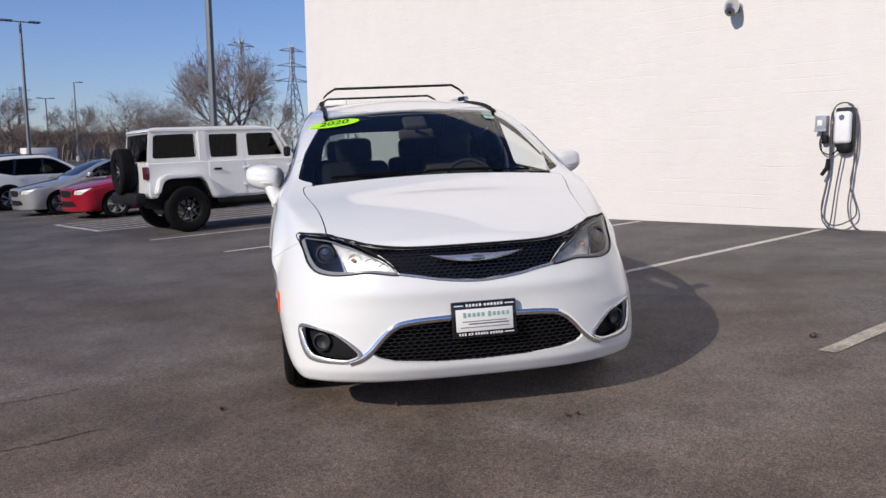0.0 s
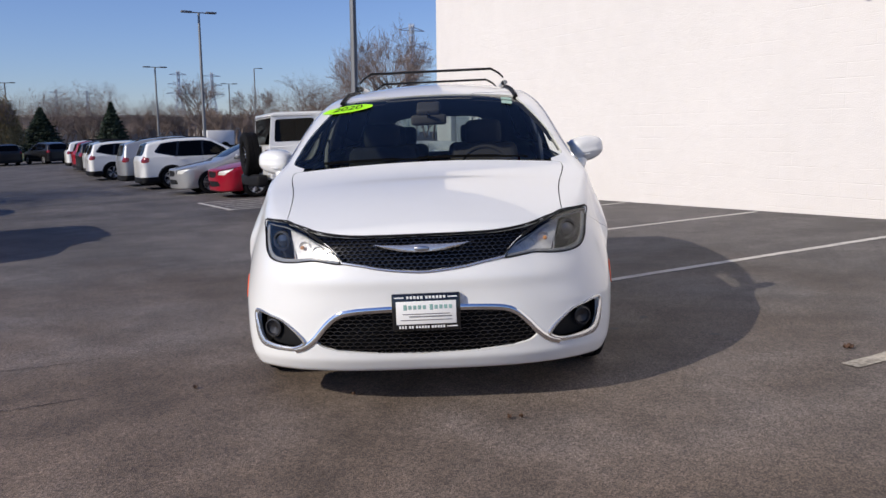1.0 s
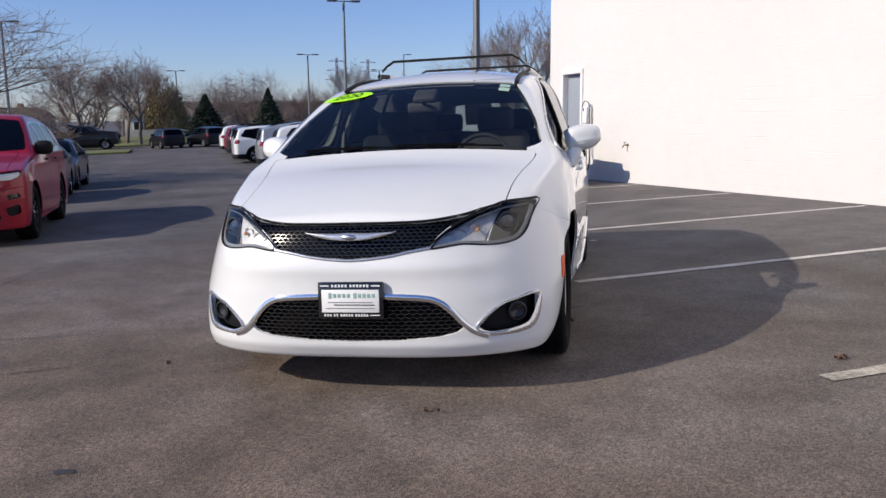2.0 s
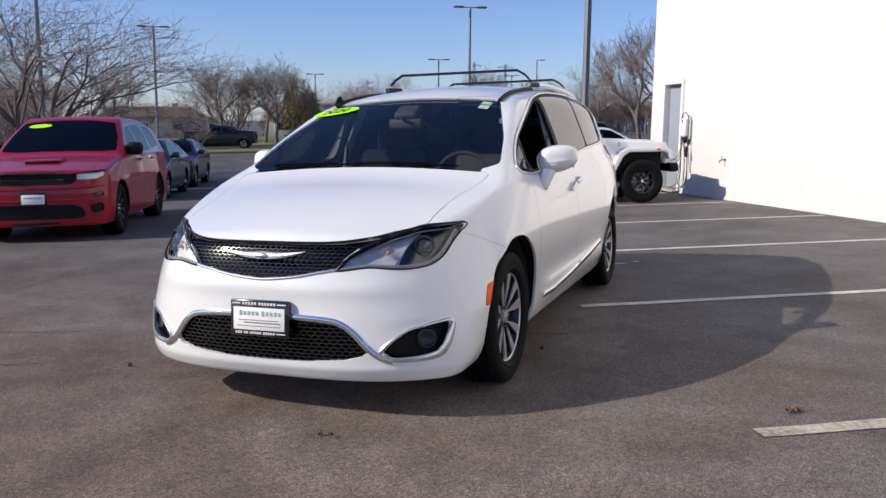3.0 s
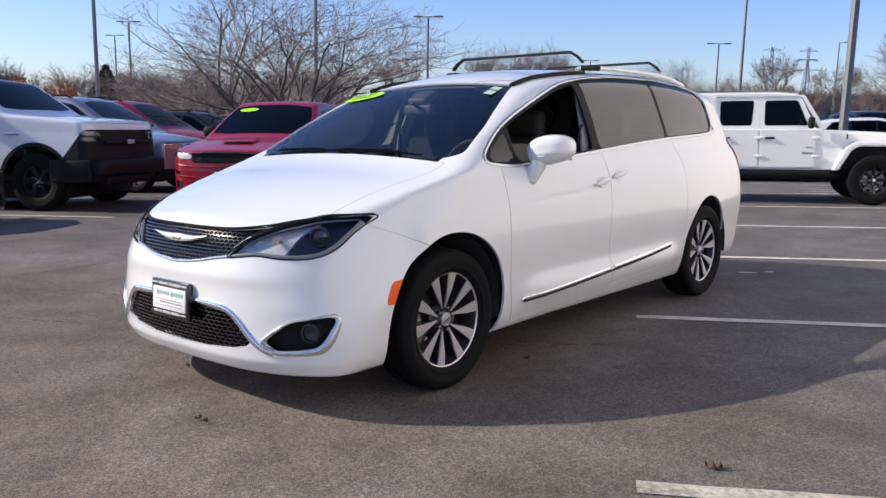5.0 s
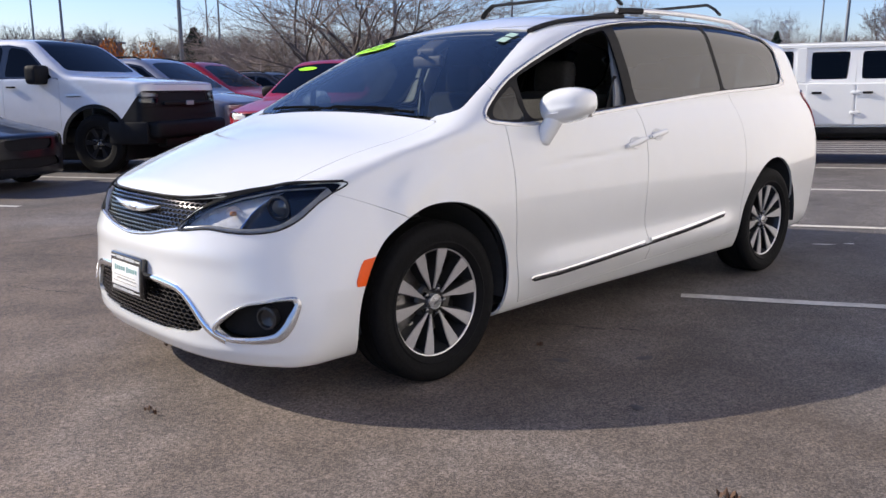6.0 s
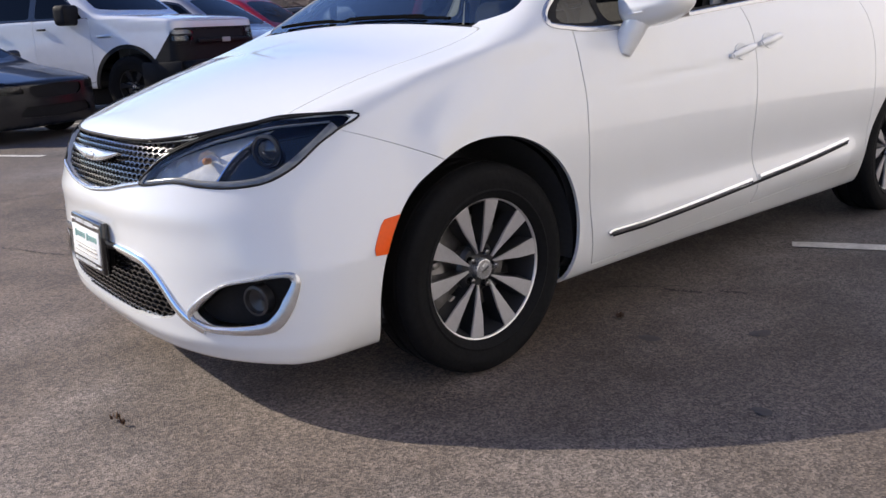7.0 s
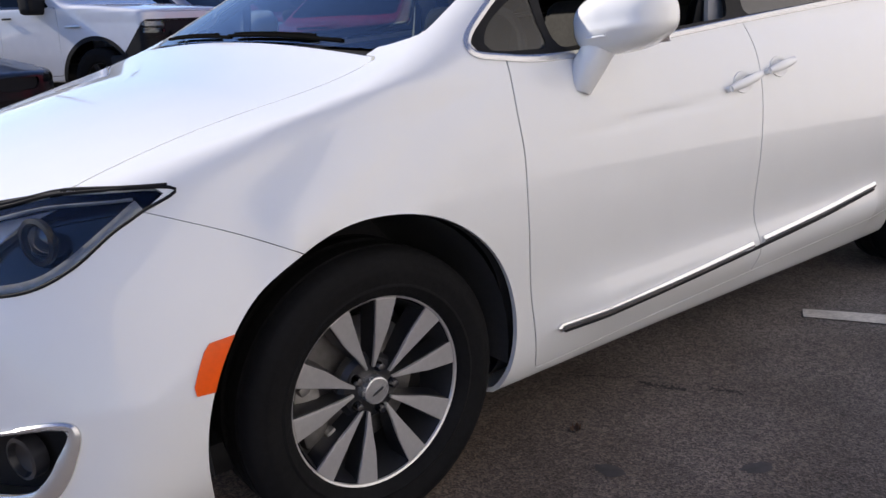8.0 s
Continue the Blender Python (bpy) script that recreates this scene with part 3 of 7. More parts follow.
def arch(x, y, z):
    def one(c, ry, rz):
        return (np.sqrt(((y - c) / ry) ** 2 + ((z - 0.36) / rz) ** 2) - 1) * 0.43
    return np.maximum(np.minimum(one(-0.008, 0.433, 0.445), one(BASE + 0.01, 0.43, 0.430)), 0.5 - x)


def lay(a, b, make, d):
    """Points on the body, and their normals, for one place or for arrays of them."""
    one = np.ndim(a) == 0
    a, b = np.atleast_1d(a).astype(float), np.atleast_1d(b).astype(float)
    p = march(make(a, b), np.tile(np.array(d, float), (len(a), 1)))
    n = van_normal(p)
    return (p[0], n[0]) if one else (p, n)


def on_front(x, z):
    return lay(x, z, lambda a, b: np.stack([a, 0 * a, b], -1), (0, -1, 0))


def on_side(y, z):
    return lay(y, z, lambda a, b: np.stack([0 * a, a, b], -1), (1, 0, 0))


def on_top(x, y):
    return lay(x, y, lambda a, b: np.stack([a, b, 0 * a + 0.7], -1), (0, 0, 1))


def strip_on(way, pts, width, height, lift=0.0, n=48, closed=False, bm=None, mirror=False, taper=None):
    """A flat bead that follows a drawn curve on the body."""
    c = curve_through(pts, n, closed)
    P, N = way(c[:, 0], c[:, 1])
    P = P + N * lift
    s = np.array([-1 if mirror else 1, 1, 1])
    return tube([p * s for p in P], 0, 8, bm, ([q * s for q in N], width, height), closed, taper)


def honeycomb(poly, way_field, dx, dz, inset, wire, parent, name, label):
    """An expanded grille of hexagonal wires inside an outline, following the nose."""
    segs, full = [], np.concatenate([np.array(poly), np.array(poly)[::-1] * [-1, 1]])
    x_max = max(p[0] for p in poly)
    z0, z1 = min(p[1] for p in poly), max(p[1] for p in poly)
    rows = int((z1 - z0) / dz) + 2
    cols = int(2 * x_max / dx) + 3
    for r in range(rows):
        for c in range(cols):
            cx, cz = -x_max + (c + 0.5 * (r % 2)) * dx, z0 + r * dz
            a, b, d = (cx - dx / 2, cz - dz * 0.18), (cx - dx / 2, cz + dz * 0.18), (cx, cz + dz * 0.5)
            e = (cx + dx / 2, cz + dz * 0.18)
            segs += [(a, b), (b, d), (d, e)]
    ends = np.array(segs).reshape(-1, 2)
    ok = inside_field(full, ends[:, 0], ends[:, 1]).reshape(-1, 2).max(1) < 0.004
    ends = ends.reshape(-1, 2, 2)[ok].reshape(-1, 2)
    P = march(np.stack([np.abs(ends[:, 0]), 0 * ends[:, 0] - 0.1, ends[:, 1]], -1), np.tile([0, -1.0, 0], (len(ends), 1)))
    N = van_normal(P)
    P = P - N * inset
    s = np.where(ends[:, 0] < 0, -1, 1)
    P[:, 0] *= s
    N[:, 0] *= s
    verts, faces = [], []
    for k in range(0, len(P), 2):
        a, b, n = P[k], P[k + 1], N[k]
        t = b - a
        w = np.cross(t / max(np.linalg.norm(t), 1e-9), n) * wire
        base = len(verts)
        for q in (a, b):
            verts += [q - w - n * 0.010, q - w * 0.6, q + w * 0.6, q + w - n * 0.010]
        faces += [(base + i, base + i + 1, base + i + 5, base + i + 4) for i in range(3)]
    mesh = bpy.data.meshes.new(name)
    mesh.from_pydata([tuple(v) for v in verts], [], faces)
    return tagged(link_mesh(name, mesh, GRILLE_MAT, parent, label), kind="stuff")


LAMP_SILVER = mat("lamp_reflector", (0.76, 0.76, 0.76), 0.34, metal=0.3, vary=0.2, bump=0.12, scale=34)
LAMP_LENS = mat("dark_lens_glass", (0.03, 0.035, 0.045), 0.04, coat=1.0, spec=1.0, vary=0.1, scale=30)
GRILLE_MAT = mat("dark_chrome_grille", (0.014, 0.014, 0.016), 0.20, metal=0.3, coat=1.0, vary=0.1, scale=60)


def alloy_wheel(radius, rim_r, width, spokes, face, dark, spoke_w=0.034, hub_label="", nuts=5):
    """A wheel whose outer face looks along +x, hub at the origin, as parts on an Empty-less tyre mesh."""
    w = width / 2
    tyre = lathe([(w * 0.55, rim_r - 0.012), (w * 0.86, rim_r - 0.002), (w * 0.96, rim_r + 0.012), (w * 1.01, rim_r + 0.030), (w * 1.04, (radius + rim_r) / 2 - 0.006), (w * 1.055, (radius + rim_r) / 2 + 0.006), (w * 1.062, (radius + rim_r) / 2 + 0.010), (w * 1.045, (radius + rim_r) / 2 + 0.013), (w * 1.03, radius - 0.040), (w * 1.0, radius - 0.028), (w * 0.95, radius - 0.017), (w * 0.86, radius - 0.007), (w * 0.6, radius),
                  (w * 0.58, radius - 0.007), (w * 0.5, radius - 0.007), (w * 0.48, radius), (w * 0.1, radius + 0.001), (w * 0.08, radius - 0.007), (-w * 0.08, radius - 0.007), (-w * 0.1, radius + 0.001),
                  (-w * 0.6, radius), (-w * 0.9, radius - 0.01), (-w * 1.05, (radius + rim_r) / 2), (-w * 0.9, rim_r)], 56, close=False)
    out = [("tyre", tyre, RUBBER, "black rubber tyre")]
    rim = lathe([(w * 0.80, rim_r - 0.004), (w * 0.84, rim_r + 0.006), (w * 0.76, rim_r - 0.012), (w * 0.60, rim_r - 0.020), (-w * 0.7, rim_r - 0.035), (-w * 0.9, rim_r)], 56, close=False)
    out.append(("rim", lathe([(w * 0.78, rim_r - 0.012), (w * 0.83, rim_r - 0.010), (w * 0.84, rim_r + 0.004), (w * 0.80, rim_r + 0.006)], 56, close=False), face, "machined alloy rim lip"))
    out.append(("rim_barrel", lathe([(w * 0.79, rim_r - 0.011), (w * 0.60, rim_r - 0.022), (w * 0.3, rim_r - 0.03), (-w * 0.7, rim_r - 0.035), (-w * 0.9, rim_r)], 56, close=False), dark, "dark rim barrel"))
    rim.free()
    sb = bmesh.new()
    for k in range(spokes):
        own = bmesh.new()
        h0, h1 = 0.060, rim_r - 0.010
        x0, x1 = w * 0.58, w * 0.76
        hm = h0 + 0.42 * (h1 - h0)
        quad = [(x0, -spoke_w * 0.16, h0), (x0, spoke_w * 0.16, h0), (x0 + 0.55 * (x1 - x0), spoke_w * 0.50, hm), (x1, spoke_w * 0.80, h1), (x1, -spoke_w * 0.80, h1), (x0 + 0.55 * (x1 - x0), -spoke_w * 0.50, hm)]
        top = [own.verts.new(q) for q in quad]
        low = [own.verts.new((q[0] - 0.032, q[1] * 0.9, q[2])) for q in quad]
        own.faces.new(top)
        for i in range(6):
            own.faces.new((top[i], low[i], low[(i + 1) % 6], top[(i + 1) % 6]))
        bmesh.ops.recalc_face_normals(own, faces=own.faces)
        bmesh.ops.bevel(own, geom=[e for e in own.edges if all(v in top for v in e.verts)], offset=0.002, segments=1, affect="EDGES")
        bmesh.ops.transform(own, matrix=Matrix.Rotation(2 * math.pi * k / spokes, 4, "X"), verts=own.verts)
        out.append(("spoke", own, face, ""))
        rib = bmesh.new()
        back = [rib.verts.new(q) for q in ((x0 - 0.034, -spoke_w * 0.55, h0 - 0.01), (x0 - 0.034, spoke_w * 0.55, h0 - 0.01), (x1 - 0.030, spoke_w * 1.0, h1), (x1 - 0.030, -spoke_w * 1.0, h1))]
        front = [rib.verts.new((v.co.x + 0.012, v.co.y * 0.72, v.co.z)) for v in back]
        rib.faces.new(front)
        for i in range(4):
            rib.faces.new((front[i], back[i], back[(i + 1) % 4], front[(i + 1) % 4]))
        bmesh.ops.recalc_face_normals(rib, faces=rib.faces)
        bmesh.ops.transform(rib, matrix=Matrix.Rotation(2 * math.pi * k / spokes, 4, "X"), verts=rib.verts)
        out.append(("spoke_pocket", rib, dark, "dark painted spoke flank"))
    web = lathe([(w * 0.50, 0.0001), (w * 0.50, rim_r * 0.34), (w * 0.42, rim_r * 0.38), (w * 0.2, rim_r * 0.36)], 40, close=False)
    out.append(("hub_web", web, dark, "dark grey wheel centre"))
    cap = lathe([(w * 0.50, 0.036), (w * 0.66, 0.034), (w * 0.735, 0.029), (w * 0.72, 0.0265), (w * 0.735, 0.024), (w * 0.745, 0.0001)], 28, close=False)
    out.append(("hub_cap", cap, BRIGHT_TRIM, "round grey hub cap"))
    for k in range(nuts):
        a = 2 * math.pi * (k + 0.5) / nuts
        out.append(("wheel_nut", lathe([(w * 0.44, 0.0125), (w * 0.72, 0.0125), (w * 0.77, 0.009), (w * 0.785, 0.0005)], 10, at=(0, 0.066 * math.cos(a), 0.066 * math.sin(a))), SATIN, ""))
    out.append(("brake_caliper", box_bm(0.05, 0.075, 0.17, (w * 0.12, -0.135, 0.045), 0.018, 2, turn=Matrix.Rotation(radians(-15), 4, "X")), STEEL, "grey brake caliper"))
    disc = lathe([(-w * 0.05, 0.0001), (-w * 0.05, rim_r * 0.72), (-w * 0.22, rim_r * 0.72), (-w * 0.22, 0.0001)], 36, close=False)
    out.append(("brake_disc", disc, STEEL, "worn steel brake disc"))
    return out


def wedge(outline, x_of, depth, shrink, turn):
    """A spoke cut from an outline in (across, out from the hub); its face follows x_of(out)."""
    bm = bmesh.new()
    top = [bm.verts.new((x_of(r), t, r)) for t, r in outline]
    mid_t = sum(t for t, r in outline) / len(outline)
    low = [bm.verts.new((x_of(r) - depth, mid_t + (t - mid_t) * shrink, r)) for t, r in outline]
    bm.faces.new(top)
    n = len(top)
    for i in range(n):
        bm.faces.new((top[i], low[i], low[(i + 1) % n], top[(i + 1) % n]))
    bmesh.ops.recalc_face_normals(bm, faces=bm.faces)
    rim = [e for e in bm.edges if all(v in top for v in e.verts)]
    bmesh.ops.bevel(bm, geom=rim, offset=0.0018, segments=2, affect="EDGES")
    bmesh.ops.transform(bm, matrix=Matrix.Rotation(turn, 4, "X"), verts=bm.verts)
    return bm


def van_wheel(radius, rim_r, width):
    """The minivan's wheel: ten machined wedge spokes in five leaning pairs over dark painted flanks."""
    w = width / 2
    mid = (radius + rim_r) / 2
    tyre = lathe([(w * 0.55, rim_r - 0.012), (w * 0.84, rim_r - 0.002), (w * 0.92, rim_r + 0.008), (w * 0.985, rim_r + 0.022), (w * 1.0, rim_r + 0.024), (w * 1.0, rim_r + 0.028), (w * 0.985, rim_r + 0.031), (w * 1.035, mid), (w * 1.045, mid + 0.012), (w * 1.032, mid + 0.017), (w * 1.018, radius - 0.043), (w * 1.022, radius - 0.041),
                  (w * 0.985, radius - 0.027), (w * 0.93, radius - 0.015), (w * 0.85, radius - 0.006), (w * 0.62, radius), (w * 0.60, radius - 0.008), (w * 0.52, radius - 0.008), (w * 0.50, radius), (w * 0.1, radius + 0.001), (w * 0.08, radius - 0.008), (-w * 0.08, radius - 0.008), (-w * 0.1, radius + 0.001),
                  (-w * 0.5, radius), (-w * 0.52, radius - 0.008), (-w * 0.6, radius - 0.008), (-w * 0.62, radius), (-w * 0.9, radius - 0.012), (-w * 1.04, mid), (-w * 0.9, rim_r)], 72, close=False)
    out = [("tyre", tyre, RUBBER, "black rubber tyre")]
    out.append(("rim", lathe([(w * 0.75, rim_r - 0.0095), (w * 0.79, rim_r - 0.0075), (w * 0.815, rim_r - 0.003), (w * 0.825, rim_r + 0.002), (w * 0.79, rim_r + 0.004)], 72, close=False), RIM_FACE, "machined alloy rim lip"))
    out.append(("rim_barrel", lathe([(w * 0.75, rim_r - 0.012), (w * 0.58, rim_r - 0.020), (w * 0.3, rim_r - 0.026), (-w * 0.7, rim_r - 0.030), (-w * 0.9, rim_r)], 56, close=False), RIM_DARK, "dark rim barrel"))

    def face_x(r):
        k = min(max((r - 0.04) / (rim_r - 0.05), 0), 1)
        return w * (0.60 + 0.19 * k ** 0.8)
    for k in range(10):
        lean = 1 if k % 2 else -1
        turn = 2 * math.pi * k / 10 + lean * radians(1.5)
        a, b = 0.058, rim_r - 0.011
        face = [(-0.0030 - 0.007 * lean, a), (0.0030 - 0.007 * lean, a), (0.0095 - 0.004 * lean, 0.105), (0.0200, 0.160), (0.0295, b), (0.012, b + 0.003), (-0.012, b + 0.003), (-0.0295, b), (-0.0200, 0.160), (-0.0095 - 0.004 * lean, 0.105)]
        out.append(("spoke", wedge(face, face_x, 0.010, 0.94, turn), RIM_FACE, ""))
        flank = [(t * 1.05, r) for t, r in face]
        out.append(("spoke_flank", wedge(flank, lambda r: face_x(r) - 0.008, 0.050, 1.22, turn), WHEEL_DARK, "dark painted spoke flank"))
    web = lathe([(w * 0.40, 0.0001), (w * 0.50, 0.050), (w * 0.47, 0.076), (w * 0.36, 0.088), (w * 0.1, 0.085)], 40, close=False)
    out.append(("hub_web", web, WHEEL_DARK, "dark grey wheel centre"))
    cap = lathe([(w * 0.48, 0.038), (w * 0.64, 0.037), (w * 0.715, 0.034), (w * 0.73, 0.031), (w * 0.725, 0.028), (w * 0.745, 0.018), (w * 0.75, 0.0001)], 32, close=False)
    out.append(("hub_cap", cap, BRIGHT_TRIM, "round grey hub cap"))
    out.append(("cap_emblem", box_bm(0.002, 0.034, 0.006, (w * 0.752, 0, 0), 0.0009, 1), RIM_DARK, "plain winged mark"))
    for k in range(5):
        a = 2 * math.pi * (k + 0.5) / 5 + radians(9)
        at = (0, 0.0575 * math.cos(a), 0.0575 * math.sin(a))
        out.append(("nut_pocket", lathe([(w * 0.52, 0.016), (w * 0.53, 0.0145), (w * 0.40, 0.0135)], 16, at=at, close=False), RIM_DARK, ""))
        out.append(("wheel_nut", lathe([(w * 0.40, 0.0115), (w * 0.64, 0.0115), (w * 0.69, 0.0085), (w * 0.705, 0.0005)], 12, at=at), NUT_STEEL, ""))
    caliper = box_bm(0.055, 0.080, 0.20, (w * 0.05, -0.150, 0.045), 0.02, 2, turn=Matrix.Rotation(radians(-15), 4, "X"))
    for z in (-0.035, 0.03, 0.115):
        box_bm(0.03, 0.03, 0.026, (w * 0.30, -0.140, z), 0.008, 2, caliper)
    out.append(("brake_caliper", caliper, STEEL, "grey brake caliper"))
    out.append(("brake_disc", lathe([(-w * 0.05, 0.0001), (-w * 0.05, rim_r * 0.70), (-w * 0.22, rim_r * 0.70), (-w * 0.22, 0.0001)], 36, close=False), STEEL, "worn steel brake disc"))
    return out


def bake(pieces):
    """Turns the wheel's bmeshes into meshes so that four wheels can share them."""
    out = []
    for name, bm, material, lab in pieces:
        mesh = bpy.data.meshes.new(name)
        bm.normal_update()
        bm.to_mesh(mesh)
        bm.free()
        mesh.shade_smooth()
        mesh.set_sharp_from_angle(angle=radians(32))
        mesh.materials.append(material)
        out.append((name, mesh, material, lab))
    return out


def link_shared(name, mesh, parent, label="", m=None):
    ob = new(name, mesh)
    ob.parent = parent
    if m is not None:
        ob.matrix_basis = m
    if label:
        ob["label"] = label
    return ob


def wheels_on(parent, pieces, places, label="alloy wheel with black tyre"):
    for x, y, z, spin in places:
        m = pose(x, y, z, 0, 0, 0 if x > 0 else 180) @ Matrix.Rotation(radians(spin), 4, "X")
        hold = None
        for name, mesh, material, lab in pieces:
            if name == "tyre":
                hold = link_shared("wheel", mesh, parent, label, m)
            else:
                link_shared(name, mesh, hold, lab)


def build_van():
    van = thing("minivan", "white minivan with chrome trim parked on the asphalt lot", "minivan", VAN)

    def body(name, patches, material, label="", rim=0.012, offset=0.0, both=True):
        return link_mesh(name, patch_mesh(name, patches, van_normal, rim, offset, both), material, van, label)

    rest = half_sheet(march, -0.10, 3.55, 0.62, 100, 190, 30, 180)
    screen_p, rest = split_patch(rest, top_of(SCREEN, 1.08))
    dlo, rest = split_patch(rest, side_of(DLO))
    tail_poly = rounded([(-.02, 1.16), (.46, 1.17), (.54, 1.22), (.50, 1.42), (.44, 1.51), (.30, 1.53), (-.02, 1.535)], 0.03)
    tail_p, rest = split_patch(rest, lambda x, y, z: np.maximum(inside_field(tail_poly, x, z), 3.4 - y))
    body("rear_window", [tail_p], REAR_GLASS, "large rear window", 0, -0.004)
    lamp_p, rest = split_patch(rest, front_of(LAMP), 0.0015)
    grille_p, rest = split_patch(rest, front_of(GRILLE, -0.5))
    low_p, rest = split_patch(rest, front_of(LOWER_GRILLE, -0.6))
    fog_p, rest = split_patch(rest, front_of(FOG, -0.4))
    _, rest = split_patch(rest, arch)

    hood_x = spline([-0.95, -0.60, -0.40, -0.20, -0.05, 0.08, 0.17, 0.30], [0.70, 0.703, 0.712, 0.736, 0.766, 0.792, 0.785, 0.70])

    def hood_f(x, y, z):
        return np.maximum(np.maximum(np.maximum(x - hood_x(y), y - 0.155), 0.842 - z), -y - 0.90)
    hood, rest = split_patch(rest, hood_f, 0.003)
    cowl, rest = split_patch(rest, lambda x, y, z: np.maximum(np.maximum(x - 0.74, y - 0.24), np.maximum(0.10 - y, 1.05 - z)))
    gap_y = spline([0.60, 0.70, 0.764, 0.823, 0.86, 0.92], [0.0, -0.10, -0.21, -0.337, -0.433, -0.60])

    def bumper_f(x, y, z):
        return np.maximum(np.maximum(y - gap_y(z), z - 0.905), y - 0.05)
    bumper, rest = split_patch(rest, bumper_f, 0.0022)
    marker_p, bumper = split_patch(bumper, lambda x, y, z: np.maximum(np.maximum(arch(x, y, z) - 0.042, 0.508 - z), np.maximum(z - 0.612 - 0.15 * (y + 0.40), 0.7 - x)))
    for s in (1, -1):
        body("side_marker", [marker_p], LENS_AMBER, "amber side marker", 0.01, 0.004, s)
    front_edge = spline([0.2, 0.26, 0.45, 0.53, 0.70, 0.77, 0.90, 0.97, 1.12, 1.2], [0.545, 0.524, 0.476, 0.46, 0.44, 0.436, 0.435, 0.431, 0.45, 0.47])
    rear_edge = spline([0.2, 0.42, 0.53, 0.75, 0.97, 1.13, 1.25, 1.7], [1.565, 1.555, 1.527, 1.518, 1.533, 1.545, 1.55, 1.60])
    sill = spline([0.3, 0.5, 0.86, 1.44, 2.2, 3.0], [0.245, 0.25, 0.272, 0.302, 0.335, 0.36])

    def door_f(x, y, z):
        return np.maximum(np.maximum(np.maximum(front_edge(z) - y, y - rear_edge(z)), np.maximum(sill(y) - z, z - 1.60)), 0.3 - x)

    def fender_f(x, y, z):
        return np.maximum(np.maximum(y - front_edge(z), 0.2 - x), z - 1.14)

    def slider_f(x, y, z):
        return np.maximum(np.maximum(np.maximum(rear_edge(z) - y, y - 2.64), np.maximum(sill(y) - z, z - 1.60)), 0.3 - x)
    door, rest = split_patch(rest, door_f, 0.0022)
    slider, rest = split_patch(rest, slider_f, 0.0022)
    fender, rest = split_patch(rest, fender_f)
    body("body_shell", [rest], WHITE_PAINT, "white painted roof, pillars and rear quarters", 0.014)
    body("hood", [hood], WHITE_PAINT, "white sloping bonnet", 0.014)
    body("front_bumper", [bumper], WHITE_PAINT, "white painted front bumper", 0.02)
    for s in (1, -1):
        body("cowl", [cowl], BLACK_PLASTIC, "black plastic cowl", 0.02, -0.012, s)
        body("fender", [fender], WHITE_PAINT, "", 0.014, 0, s)
        body("front_door", [door], WHITE_PAINT, "white front door", 0.014, 0, s)
        body("sliding_door", [slider], WHITE_PAINT, "white sliding door", 0.014, 0, s)
    screen = body("windscreen", [screen_p], WIND_GLASS, "raked windscreen", 0, -0.004)
    screen.visible_shadow = False
    panes = []
    left_over = dlo
    for name, poly, m, lab in (("front_quarter_glass", QUARTER_FRONT, CAR_GLASS, ""), ("front_door_opening", FRONT_PANE, None, ""), ("sliding_door_glass", SLIDE_PANE, DARK_GLASS, "privacy-tinted pane"), ("rear_quarter_glass", REAR_PANE, DARK_GLASS, "privacy-tinted pane")):
        pane, left_over = split_patch(left_over, side_of(poly))
        if name == "front_door_opening":
            body("front_door_glass", [pane], PALE_GLASS, "closed passenger window", 0, -0.006, -1)
        if m:
            for s in (1, -1):
                body(name, [pane], m, lab, 0, -0.006, s)
    for s in (1, -1):
        body("window_surround", [left_over], BLACK_PLASTIC, "gloss black window pillars", 0.012, -0.004, s)

    # chrome round the side glass, lower side strip, seals
    for s in (False, True):
        part("window_chrome", strip_on(on_side, DLO, 0.011, 0.006, 0.002, 160, True, None, s), BRIGHT_TRIM, van, "bright window surround")
        part("side_trim", strip_on(on_side, [(.585, .374), (.62, .378), (1.0, .396), (1.5, .425)], 0.0135, 0.009, 0.004, 40, False, None, s, None), CHROME, van, "chrome door strip")
        part("side_trim", strip_on(on_side, [(1.565, .430), (2.0, .456), (2.40, .488)], 0.0135, 0.009, 0.004, 40, False, None, s, None), CHROME, van, "chrome door strip")
        part("side_trim_base", strip_on(on_side, [(.60, .361), (1.0, .379), (1.5, .408), (2.0, .437), (2.39, .470)], 0.006, 0.007, 0.003, 40, False, None, s), BLACK_PLASTIC, van)

    # headlamps: dark bowl, clear cover, projector, reflectors, bright lower edge
    for s in (1, -1):
        inner_p, outer_p = split_patch(lamp_p, lambda x, y, z: x - 0.655 - 0.35 * (z - 0.80))
        bowl = body("headlamp", [lamp_p], GLOSS_BLACK, "headlamp with dark bowl and projector", -0.054, -0.056, s)
        link_mesh("dark_bowl", patch_mesh("dark_bowl", [outer_p], van_normal, 0.0, -0.048, s), GLOSS_BLACK, bowl)
        link_mesh("reflector_bowl", patch_mesh("reflector_bowl", [inner_p], van_normal, 0.0, -0.034, s), LAMP_SILVER, bowl, "silver reflector bowl")
        part("bowl_divider", strip_on(on_front, [(.648, .745), (.662, .80), (.684, .872)], 0.006, 0.012, -0.034, 24, False, None, s < 0), CHROME, bowl, "chrome divider")
        part("upper_light_line", strip_on(on_front, [(.45, .786), (.57, .852), (.64, .876), (.705, .894), (.815, .901)], 0.0035, 0.004, -0.012, 40, False, None, s < 0), LIGHT_GUIDE, bowl)
